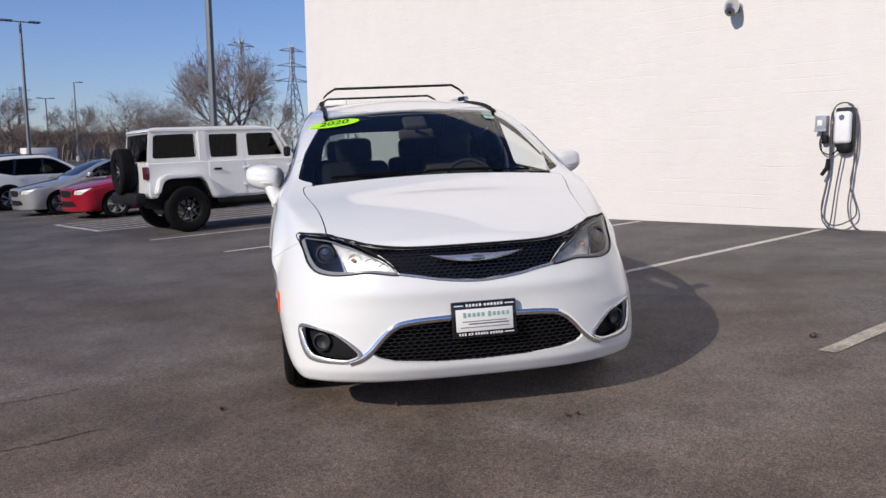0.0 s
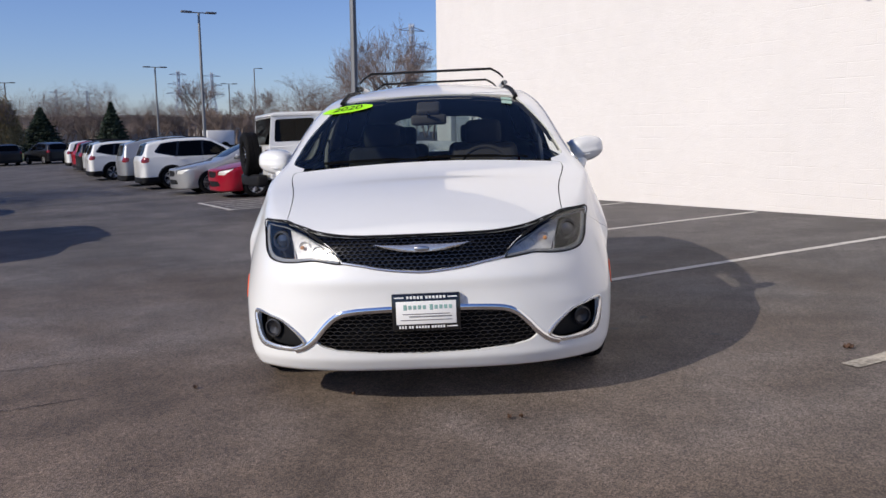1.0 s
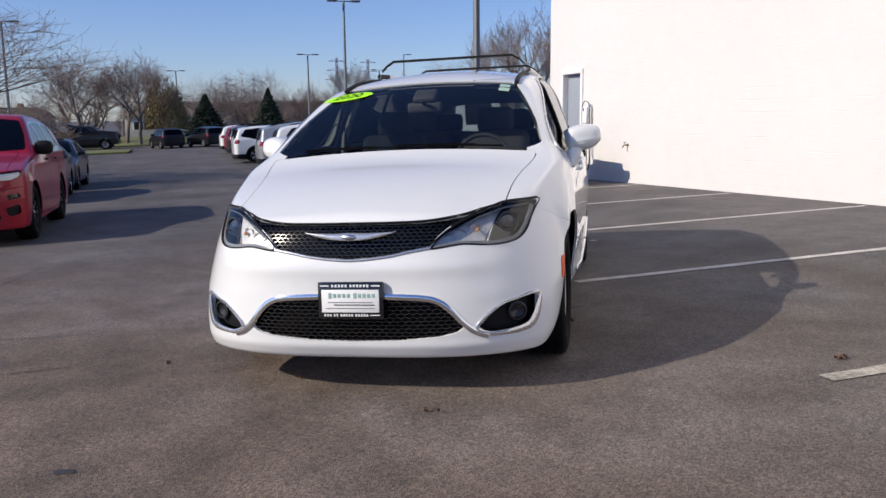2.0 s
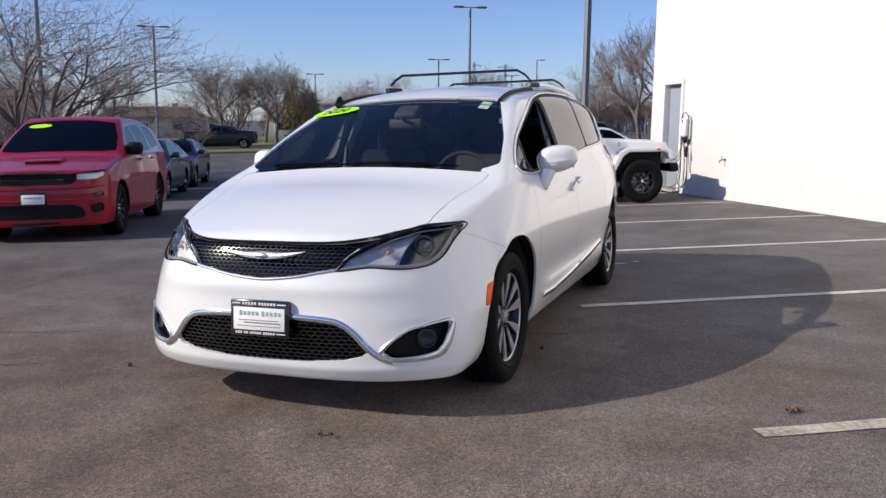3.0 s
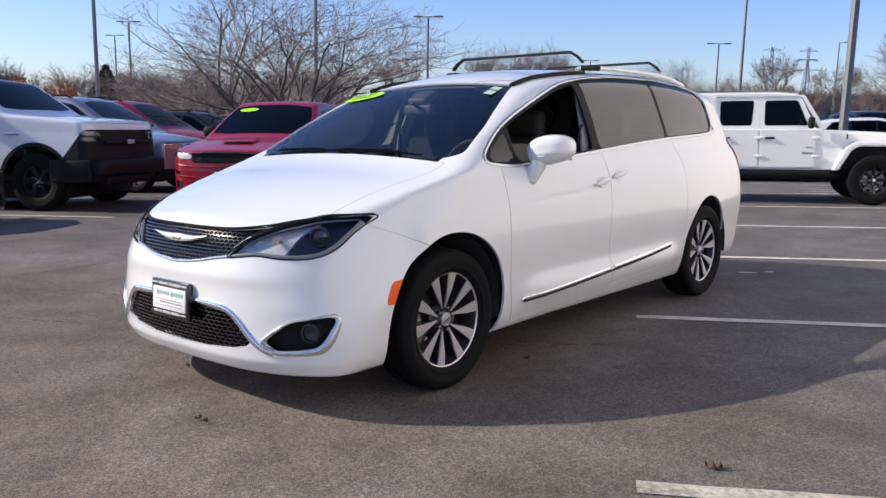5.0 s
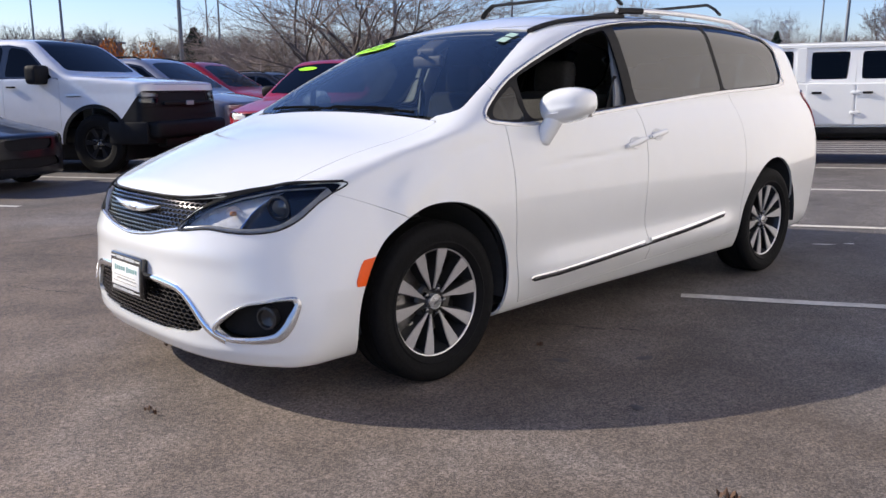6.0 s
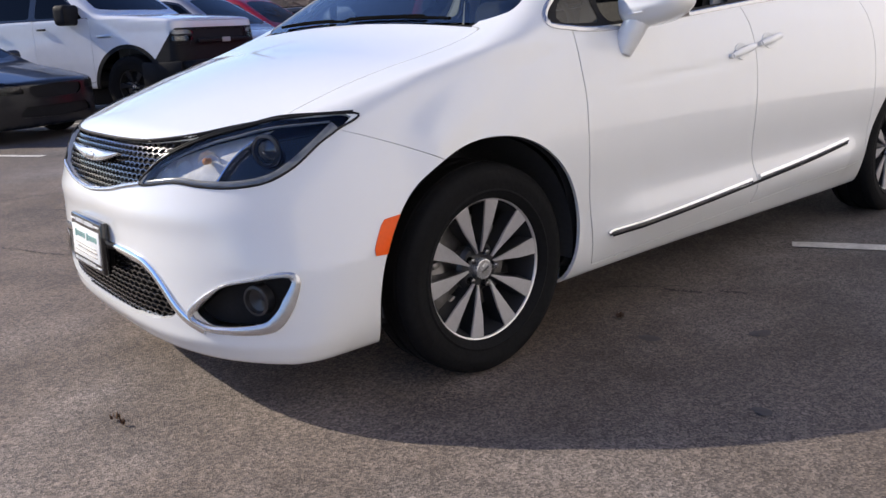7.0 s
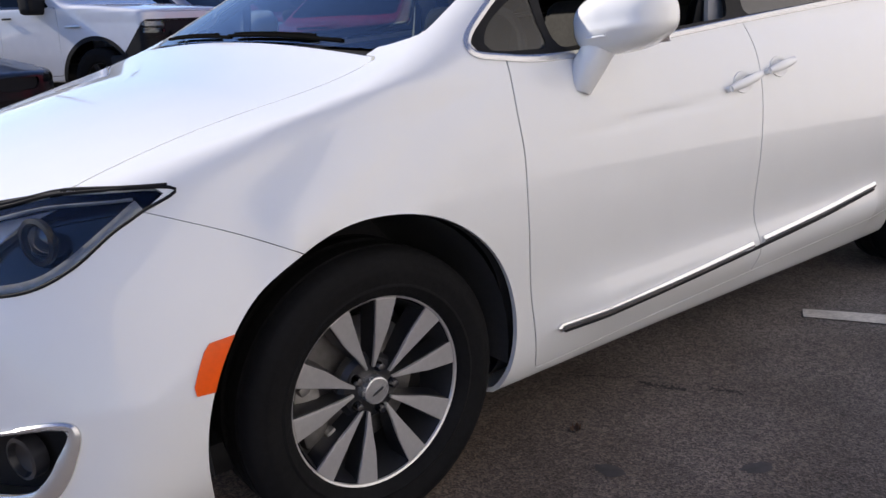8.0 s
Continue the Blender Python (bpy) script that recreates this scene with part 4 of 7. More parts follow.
        cover = link_mesh("lamp_cover", patch_mesh("lamp_cover", [lamp_p], van_normal, 0.0, -0.001, s), CLEAR_GLASS, bowl)
        cover.visible_shadow = False
        p, n = on_front(0.735, 0.838)
        c = Vector(p) * 1 - Vector(n) * 0.03
        c.x *= s
        part("projector", lathe([(0.0, 0.048), (-0.012, 0.050), (-0.014, 0.040), (0.004, 0.038)], 28, "y", None, (0, 0, 0), False), RIM_DARK, bowl, "projector ring", pose(*c, 0, 0, 25 * s))
        part("projector_lens", lathe([(0.012, 0.038), (-0.006, 0.034), (-0.014, 0.022), (-0.018, 0.0001)], 28, "y", None, (0, 0, 0), False), LAMP_LENS, bowl, "glossy projector lens", pose(*c, 0, 0, 25 * s))
        for x, z, w, h, turn, m in ((0.60, 0.806, 0.080, 0.070, 18, LAMP_SILVER), (0.525, 0.787, 0.070, 0.06, 24, LAMP_SILVER), (0.465, 0.768, 0.05, 0.04, 28, LAMP_SILVER)):
            q, n = on_front(x, z)
            q = q - n * 0.035
            bm = lathe([(0.0, w / 2), (0.012, w * 0.36), (0.022, w * 0.16), (0.024, 0.0001)], 10, "y", None, (0, 0, 0), False)
            part("reflector", bm, m, bowl, "faceted reflector", pose(q[0] * s, q[1], q[2], 0, -turn * s, math.degrees(math.atan2(n[0], -n[1])) * s), 10)
        q, n = on_front(0.605, 0.800)
        part("indicator_bulb", lathe([(0.01, 0.008), (-0.008, 0.010), (-0.014, 0.006), (-0.016, 0.0001)], 14, "y", None, (0, 0, 0), False), mat("amber_bulb", (0.55, 0.27, 0.12), 0.3, coat=0.3, vary=0.1, scale=60), bowl, "amber indicator bulb", pose((q[0] - n[0] * .025) * s, q[1] - n[1] * .025, q[2]))
        part("running_light_edge", strip_on(on_front, [(.40, .737), (.525, .752), (.62, .744), (.70, .741), (.765, .753), (.797, .785), (.818, .84), (.829, .888)], 0.0100, 0.005, -0.010, 60, False, None, s < 0, np.linspace(0.7, 1.75, 80)), LIGHT_GUIDE, bowl, "pale light guide")
        part("lamp_brow", strip_on(on_front, [(.475, .825), (.57, .874), (.64, .897), (.705, .915), (.84, .919)], 0.0042, 0.005, 0.0, 50, False, None, s < 0), BLACK_PLASTIC, bowl, "black lamp brow")
        part("lamp_edge", strip_on(on_front, LAMP, 0.0035, 0.004, 0.0, 110, True, None, s < 0), BLACK_PLASTIC, bowl)
        pocket = body("fog_lamp_pocket", [fog_p], BLACK_PLASTIC, "black fog lamp pocket", 0.0, -0.05, s)
        q, n = on_front(0.785, 0.405)
        q = q - n * 0.03
        part("fog_lamp", lathe([(0.02, 0.046), (-0.012, 0.046), (-0.014, 0.038), (0.0, 0.034), (0.01, 0.0001)], 24, "y", None, (0, 0, 0), False), RIM_DARK, pocket, "round fog lamp", pose(q[0] * s, q[1], q[2], 0, 0, 22 * s))
        weight = np.interp(np.linspace(0, 9, 117), range(10), (1.1, 0.55, 0.50, 0.9, 1.9, 2.0, 1.6, 1.15, 1.0, 1.1))
        part("fog_chrome", strip_on(on_front, FOG, 0.011, 0.009, 0.001, 120, True, None, s < 0, weight), BRIGHT_TRIM, pocket, "satin surround")

    # grilles
    part_back = body("upper_grille", [grille_p], BLACK_PLASTIC, "black honeycomb upper grille", 0.0, -0.045)
    honeycomb(GRILLE, None, 0.030, 0.0165, 0.014, 0.0032, part_back, "grille_mesh", "dark chrome honeycomb")
    low_back = body("lower_grille", [low_p], BLACK_PLASTIC, "black honeycomb lower grille", 0.0, -0.05)
    honeycomb(LOWER_GRILLE, None, 0.038, 0.0185, 0.014, 0.0036, low_back, "grille_mesh", "dark chrome honeycomb")
    lip = [(-.385, .733), (-.29, .718), (-.18, .698), (0, .683), (.18, .698), (.29, .718), (.385, .733)]

    part("grille_chrome", strip_on(on_front, lip, 0.007, 0.007, 0.001, 80), BRIGHT_TRIM, part_back, "chrome lower lip")
    for s in (False, True):
        part("grille_top_edge", strip_on(on_front, [(.0, .853), (.18, .853), (.36, .856), (.51, .872), (.60, .892), (.70, .911)], 0.006, 0.008, -0.004, 60, False, None, s), BLACK_PLASTIC, part_back)
        part("lower_chrome", strip_on(on_front, [(.0, .512), (.20, .510), (.355, .500), (.425, .478), (.48, .432), (.535, .37), (.585, .330), (.64, .308)], 0.0155, 0.010, 0.001, 80, False, None, s), CHROME, low_back, "chrome strip round the lower grille")
    # winged emblem as a plain silver shape
    for s in (False, True):
        part("emblem_wing", strip_on(on_front, [(-.005, .789), (.08, .790), (.16, .798), (.228, .808)], 0.021, 0.010, 0.006, 24, False, None, s, [1.0 - 0.92 * (i / 24) ** 1.4 for i in range(30)]), BRIGHT_TRIM, part_back, "silver wing of the emblem")
    p, n = on_front(0.0, 0.790)
    part("emblem_centre", lathe([(0.0, 0.030), (-0.012, 0.028), (-0.016, 0.02), (-0.017, 0.0001)], 28, "y"), SATIN, part_back, "silver oval emblem centre", Matrix.Translation(Vector(p) + Vector((0, -0.006, 0))) @ Matrix.Diagonal((1.3, 1, 0.45, 1)))
    return van, (door, slider, rest, fender)


minivan, VAN_SHEETS = build_van()
VAN_WHEEL = bake(van_wheel(WHEEL_R, 0.243, 0.235))
wheels_on(minivan, VAN_WHEEL, [(0.846, 0, WHEEL_R - 0.002, 25), (0.846, BASE, WHEEL_R - 0.002, 24), (-0.846, 0, WHEEL_R - 0.002, 50), (-0.846, BASE, WHEEL_R - 0.002, 70)], "ten-spoke alloy wheel")
RAIL = mat("bright_silver_rail", (0.72, 0.72, 0.72), 0.35, metal=0.6, vary=0.04, scale=30)


def sphere_bm(sx, sy, sz, power=2.0, seg=28, rings=16, cut_y=None):
    """A rounded lump (superellipsoid) of those half sizes; cut_y flattens it behind that y."""
    bm = bmesh.new()
    bmesh.ops.create_uvsphere(bm, u_segments=seg, v_segments=rings, radius=1)
    for v in bm.verts:
        c = v.co
        k = (abs(c.x) ** power + abs(c.y) ** power + abs(c.z) ** power) ** (-1 / power)
        v.co = Vector((c.x * k * sx, c.y * k * sy, c.z * k * sz))
        if cut_y is not None and v.co.y > cut_y:
            v.co.y = cut_y
    return bm


def dress_van(van):
    door, slider, shell, fender = VAN_SHEETS
    # dark linings: wheel houses, floor, inside of the doors, pale headlining
    for s in (1, -1):
        for c in (-0.006, BASE + 0.01):
            bm = lathe([(0.945 * s, 0.428), (0.60 * s, 0.428), (0.55 * s, 0.40), (0.55 * s, 0.0001)], 40, "x", None, (0, c, 0.37), False)
            bmesh.ops.delete(bm, geom=[v for v in bm.verts if v.co.z < 0.265], context="VERTS")
            part("wheel_house", bm, CABIN_PLASTIC, van, "black wheel arch liner")
        link_mesh("door_lining", patch_mesh("door_lining", [door], van_normal, 0, -0.05, s), DARK_CLOTH, van)
        link_mesh("door_lining", patch_mesh("door_lining", [slider], van_normal, 0, -0.05, s), DARK_CLOTH, van)
        link_mesh("fender_lining", patch_mesh("fender_lining", [fender], van_normal, 0, -0.05, s), DARK_CLOTH, van)
    upper = clip_patch(shell, 1.22 - shell[0][:, 2])
    link_mesh("headlining", patch_mesh("headlining", [upper], van_normal, 0, -0.032), PALE_TRIM, van, "pale grey headlining and pillar trim")
    part("floor_pan", box_bm(1.66, 4.6, 0.10, (0, 1.65, 0.27), 0.04), BLACK_PLASTIC, van, "dark underbody")
    part("front_crossmember", box_bm(1.2, 0.5, 0.2, (0, -0.5, 0.36), 0.05), BLACK_PLASTIC, van)
    # dashboard, wheel, seats
    dash = box_bm(1.56, 0.56, 0.34, (0, 0.56, 0.90), 0.11, 4)
    part("dashboard", dash, CABIN_PLASTIC, van, "black moulded dashboard")
    ring = [(0.37 + 0.185 * math.cos(a), 0.86 + 0.19 * math.sin(a) * 0.32, 1.05 + 0.19 * math.sin(a) * 0.95) for a in np.linspace(0, 2 * math.pi, 40, endpoint=False)]
    wheel = part("steering_wheel", tube(ring, 0.015, 8, None, None, True), DARK_CLOTH, van, "dark steering wheel")
    part("wheel_boss", box_bm(0.17, 0.05, 0.10, (0.37, 0.85, 0.99), 0.03, 3), CABIN_PLASTIC, wheel)
    part("wheel_spoke", box_bm(0.33, 0.02, 0.03, (0.37, 0.86, 0.99), 0.008), SATIN, wheel)
    part("steering_column", tube([(0.37, 0.85, 0.98), (0.37, 0.62, 0.90)], 0.045, 12), CABIN_PLASTIC, wheel)
    part("rear_view_mirror", box_bm(0.24, 0.04, 0.07, (0.0, 0.83, 1.425), 0.02, 3), CABIN_PLASTIC, van, "black rear-view mirror")
    part("mirror_stem", tube([(0, 0.83, 1.44), (0, 0.76, 1.47)], 0.012), BLACK_PLASTIC, van)
    for s in (1, -1):
        part("pillar_trim", tube([(0.83 * s, 1.50, 0.95), (0.80 * s, 1.53, 1.25), (0.70 * s, 1.60, 1.56)], 0, 8, None, ([(s, 0, 0.2)] * 3, 0.055, 0.02)), PALE_TRIM, van, "pale grey pillar trim")
        part("belt_strap", tube([(0.79 * s, 1.50, 1.33), (0.76 * s, 1.44, 1.0), (0.73 * s, 1.40, 0.62)], 0, 6, None, ([(s, 0, 0.2)] * 3, 0.024, 0.002)), DARK_CLOTH, van)
    part("sensor_housing", box_bm(0.16, 0.14, 0.05, (0.0, 0.87, 1.50), 0.02, 3, turn=Matrix.Rotation(radians(27), 4, "X")), CABIN_PLASTIC, van)

    def seat(x, y, z=0.0):
        c = part("seat", box_bm(0.52, 0.52, 0.18, (x, y, 0.60 + z), 0.07, 4), DARK_CLOTH, van, "dark leather seat")
        part("backrest", box_bm(0.50, 0.15, 0.66, (x, y + 0.33, 0.93 + z), 0.065, 4, turn=Matrix.Rotation(radians(-14), 4, "X")), DARK_CLOTH, c)
        part("headrest", box_bm(0.27, 0.11, 0.19, (x, y + 0.43, 1.33 + z), 0.05, 4, turn=Matrix.Rotation(radians(-8), 4, "X")), DARK_CLOTH, c)
        for d in (-0.06, 0.06):
            part("headrest_post", tube([(x + d, y + 0.41, 1.15 + z), (x + d, y + 0.42, 1.29 + z)], 0.007), SATIN, c)
    for x in (0.38, -0.38):
        seat(x, 1.05)
        seat(x * 1.05, 2.05)
    seat(0.35, 3.0)
    seat(-0.35, 3.0)

    # mirrors
    for s in (1, -1):
        m = Matrix.Translation((1.032 * s, 0.775, 1.185)) @ Matrix.Rotation(radians(14 * s), 4, "Z") @ Matrix.Rotation(radians(-6 * s), 4, "Y")
        bm = sphere_bm(0.126, 0.105, 0.084, 2.9, 44, 30, 0.05)
        for v in bm.verts:
            k = min(max((v.co.x * s + 0.122) / 0.244, 0), 1)
            v.co.z *= 0.90 + 0.12 * math.sin(math.pi * min(k * 1.1, 1)) - 0.06 * k
            v.co.z += 0.010 * k
            v.co.y += 0.035 * k if v.co.y < 0.04 else 0.0
            if v.co.y < 0.045:
                v.co.y -= 0.005 * math.exp(-((v.co.z + 0.012) / 0.012) ** 2) * math.sin(math.pi * k)
        house = part("door_mirror", bm, WHITE_PAINT, van, "white door mirror", m)
        part("mirror_glass", box_bm(0.20, 0.006, 0.125, (0, 0.056, 0), 0.02, 3), CHROME, house)
        part("mirror_indicator", box_bm(0.055, 0.008, 0.006, (-0.035 * s, -0.099, -0.028), 0.002), CHARGER_WHITE, house)
        part("mirror_stalk", tube([(-0.055 * s, -0.035, -0.05), (-0.085 * s, -0.055, -0.10), (-0.11 * s, -0.07, -0.16)], 0.045, 12, None, None, False, [1.0, 1.0, 0.7]), WHITE_PAINT, house)

    # door handles: bar over a shallow cup
    for s in (1, -1):
        for a, b in (((1.335, .962), (1.515, .992)), ((1.565, .998), (1.735, 1.022))):
            y0, y1 = a[0], b[0]
            P, N = on_side(np.linspace(y0, y1, 9), np.linspace(a[1], b[1], 9))
            bow = np.sin(np.linspace(0.15, math.pi - 0.15, 9))[:, None] * 0.010 + 0.012
            sg = np.array([s, 1, 1])
            h = part("door_handle", tube([p for p in (P + N * bow) * sg], 0, 10, None, ([n for n in N * sg], 0.0150, 0.009), False, [.7, .9, 1, 1, 1, 1, 1, .9, .75]), WHITE_PAINT, van, "white pull handle")
            for k in (0, 8):
                q, n = P[k] * sg, N[k] * sg
                part("handle_foot", tube([q - n * 0.01, q + n * 0.016], 0.010, 10), WHITE_PAINT, h)
            mid, n = P[4] * sg, N[4] * sg
            cup = lathe([(0.0, 0.044), (0.0025, 0.043), (0.0012, 0.036), (-0.004, 0.0001)], 24, "x", None, (0, 0, 0), False)
            part("handle_cup", cup, WHITE_PAINT, h, "", Matrix.Translation(mid) @ Vector(n).to_track_quat("X", "Z").to_matrix().to_4x4() @ Matrix.Diagonal((1, 1.2, 0.8, 1)))

    # roof rails and cross bars
    for s in (1, -1):
        ys = np.linspace(1.80, 3.42, 26)
        P, N = on_top(0 * ys + 0.575, ys)
        lift = np.minimum(1, np.minimum((ys - 1.40) / 0.22, (3.45 - ys) / 0.28))[:, None] * 0.030 + 0.010
        rail = part("roof_rail", tube([p for p in (P + np.array([0, 0, 1]) * lift) * np.array([s, 1, 1])], 0.017, 8), RAIL, van, "silver roof rail")
        part("rail_end", tube([p for p in ((P + np.array([0, 0, 1]) * lift) * np.array([s, 1, 1]))[:5]], 0.019, 8), BLACK_PLASTIC, rail, "black rail end")
        part("rail_front_foot", strip_on(on_top, [(.596, 1.00), (.588, 1.20), (.580, 1.45), (.576, 1.86)], 0.016, 0.018, 0.004, 24, False, None, s < 0), BLACK_PLASTIC, rail, "black rail foot")
        part("roof_channel", strip_on(on_top, [(.60, 1.02), (.592, 1.3), (.585, 2.0), (.58, 3.0), (.57, 3.6)], 0.010, 0.004, 0.0, 40, False, None, s < 0), BLACK_PLASTIC, van)
    for y in (1.86, 3.02):
        z = float(ROOF(y)) + 0.100
        bar = [(-0.565, y, z - 0.07), (-0.53, y, z - 0.035), (-0.47, y, z), (0.47, y, z), (0.53, y, z - 0.035), (0.565, y, z - 0.07)]
        part("cross_bar", tube(bar, 0, 8, None, ([(0, 0, 1)] * 6, 0.026, 0.010)), BLACK_PLASTIC, van, "black roof cross bar")
    # wipers
    for a, b in (((0.60, 0.185), (-0.05, 0.175)), ((-0.02, 0.165), (-0.62, 0.20))):
        xs, ys = np.linspace(a[0], b[0], 9), np.linspace(a[1], b[1], 9)
        P, N = on_top(xs, ys)
        blade = part("wiper", tube([p for p in P + N * 0.010], 0, 6, None, ([n for n in N], 0.007, 0.006)), WIPER_BLACK, van, "black wiper arm")
        part("wiper_blade", tube([p for p in P[2:] + N[2:] * 0.006 + np.array([0, 0.018, 0.010])], 0.004, 6), WIPER_BLACK, blade)
    # number plate: black frame, pale dealer card with bars for its writing
    plate = part("number_plate", box_bm(0.322, 0.028, 0.176, (0, 0, 0), 0.008, 3), GLOSS_BLACK, van, "black plate frame with a white dealer card", pose(0.008, -0.972, 0.498, -4, 0, 0))
    part("dealer_card", box_bm(0.282, 0.006, 0.108, (0, -0.015, -0.002), 0.004), WHITE_VINYL, plate)
    for x, z, w, h, m in tuple((-0.098 + 0.0225 * k + 0.010 * (k > 4), 0.024, 0.015, 0.026 if k in (0, 5) else 0.019, TEAL_INK) for k in range(10)) + ((0, -0.008, 0.22, 0.004, STEEL), (0.02, -0.020, 0.20, 0.006, STEEL), (0, -0.036, 0.24, 0.004, STEEL)):
        part("writing_bar", box_bm(w, 0.003, h, (x, -0.0185, z), 0.001, 1), m, plate)
    for x, z, w, h in tuple((-0.085 + 0.0165 * k + 0.007 * (k > 4), 0.070, 0.011, 0.013) for k in range(11)) + ((-0.125, 0.070, 0.045, 0.006), (0.125, 0.070, 0.045, 0.006)) + tuple((-0.125 + 0.0135 * k + 0.006 * ((k > 2) + (k > 4) + (k > 9)), -0.069, 0.009, 0.012) for k in range(15)) + ((0.12, -0.069, 0.05, 0.005),):
        part("writing_bar", box_bm(w, 0.003, h, (x, -0.0165, z), 0.001, 1), WHITE_VINYL, plate)
    part("plate_bracket", box_bm(0.26, 0.03, 0.12, (0, 0.022, -0.01), 0.01), BLACK_PLASTIC, plate)
    # year sticker on the glass and a small permit
    c = np.array([-0.545, 0.885])

    def on_glass(px, py, lift):
        P, N = on_top(px, py)
        return P + N * lift
    cx, ring_n = c, 48
    ex, ey, bm = [], [], bmesh.new()
    for k, r in enumerate((0.0, 0.5, 0.8, 0.97, 1.0)):
        for j in range(ring_n):
            a = 2 * math.pi * j / ring_n
            ex.append(c[0] + 0.170 * r * math.cos(a))
            ey.append(c[1] + 0.057 * r * math.sin(a) + 0.012 * r * math.cos(a))
    pts = on_glass(np.array(ex), np.array(ey), 0.004)
    vs = [bm.verts.new(p) for p in pts]
    for k in range(4):
        for j in range(ring_n):
            q = [vs[k * ring_n + j], vs[(k + 1) * ring_n + j], vs[(k + 1) * ring_n + (j + 1) % ring_n], vs[k * ring_n + (j + 1) % ring_n]]
            bm.faces.new(q)
    st = part("year_sticker", bm, STICKER_GREEN, van, "neon green oval year sticker")
    mesh = text_mesh("2020", 0.104, "sticker_text")
    co = np.array([v.co[:] for v in mesh.vertices])
    q = on_glass(c[0] + co[:, 0] * 0.95 + 0.25 * co[:, 1], c[1] + co[:, 1] * 0.85 + 0.07 * co[:, 0], 0.0065)
    for v, p in zip(mesh.vertices, q):
        v.co = p
    link_mesh("sticker_text", mesh, INK, st)
    paper = mat("pale_green_paper", (0.36, 0.52, 0.44), 0.6, vary=0.15, scale=60)
    for y0, d in ((0.86, 0.052), (0.925, 0.045)):
        px, py = np.array([.49, .56, .565, .495]), np.array([y0, y0 - 0.012, y0 + d - 0.012, y0 + d])
        P, N = on_top(px, py)
        bm = bmesh.new()
        bm.faces.new([bm.verts.new(p) for p in P + N * 0.004])
        part("window_sticker", bm, paper, van, "small pale green paper sticker")
    # rear lamps and rear bumper line
    for s in (1, -1):
        part("rear_lamp", strip_on(on_side, [(3.93, 1.22), (3.99, 1.08), (4.03, .96)], 0.035, 0.012, 0.0, 16, False, None, s < 0), LENS_RED, van, "red tail lamp")


dress_van(minivan)
# ---------------------------------------------------------------- other vehicles
def car_shape(nose=0.9, base=2.7, tail=0.95, half=0.92, low=0.22, hood0=0.85, hood1=1.05, cowl=0.35, rake=0.55, roof=1.70, roof_y0=1.2, roof_y1=3.3, roof_end=1.62,
              tail_rake=0.4, belt=1.02, tumble=0.22, corner=0.55, edge=0.06, deck=None, square=0.0, bed=None):
    """A body as a signed field, nose to -y, origin on the ground at the front axle."""
    y_end = base + tail
    ROOFC = spline([roof_y0 - 1.0, roof_y0, (roof_y0 + roof_y1) / 2, roof_y1, roof_y1 + 1.0], [roof - 0.30, roof - 0.03, roof, roof_end + 0.02, roof_end - 0.25])

    def field(x, y, z):
        a = np.abs(x)
        t = np.clip((z - belt) / (roof - belt), -0.2, 1.3)
        side = a - (half - 0.05 * np.clip((0.5 - z) / 0.3, 0, 1) ** 2 - tumble * np.clip(t, 0, 2) ** 1.15 - 0.012 * np.clip(z - 0.8, 0, 0.4) / 0.25)
        side = side - 0.02 * (np.exp(-(y / 0.45) ** 2) + np.exp(-((y - base) / 0.45) ** 2)) * np.exp(-((z - 0.6) / 0.25) ** 2)
        w = np.clip(a / (half + 0.03), 0, 0.9999)
        front = -nose + 0.10 * np.clip(np.abs(z - 0.55) - 0.12, 0, 1) ** 1.2 + corner * (1 - np.sqrt(1 - w ** (3 + 4 * square))) - y
        front = front / (1 + 1.2 * w ** 5)
        e = np.clip((y + nose) / (nose + cowl), -0.1, 1.4)
        hood = z - (hood0 + (hood1 - hood0) * (1.35 * e - 0.35 * e * e) - (0.06 - 0.03 * e) * (a / half) ** 2 * (1 - square) - 0.02 * (a / half) ** 4)
        screen = (z - (hood1 + rake * (y - cowl + 0.1) * (1 - 0.06 * (y - cowl)) - 0.06 * a * a)) * 0.86
        top = z - (ROOFC(y) - 0.05 * (a / half) ** 2)
        back = (y - (y_end - 0.06 - tail_rake * np.clip(z - belt, -0.1, 1)) + 0.22 * (1 - np.sqrt(1 - np.clip(w, 0, 0.999) ** 4))) * 0.9
        if deck is not None:
            rear_glass = (z - (deck + 0.62 * (roof_y1 + 1.02 - y))) * 0.85
            top = smax(top, rear_glass, 0.06)
        if bed is not None:
            top = smax(top, (y - bed) * 0.95, 0.05)
        cab = smax(smax(smax(screen, top, 0.05), side, edge + 0.02), -0.1 - y, 0.05)
        cab = smax(cab, back, 0.05)
        low_top = hood if deck is None else np.minimum(hood, 9)
        if deck is not None or bed is not None:
            low_top = np.where(y > cowl + 0.6, z - (deck if deck is not None else belt + 0.02), hood)
        lower = smax(smax(smax(low_top, side, edge), front, 0.045), back, 0.05)
        return smax(smin(cab, lower, 0.04), low - z, 0.03)
    return field


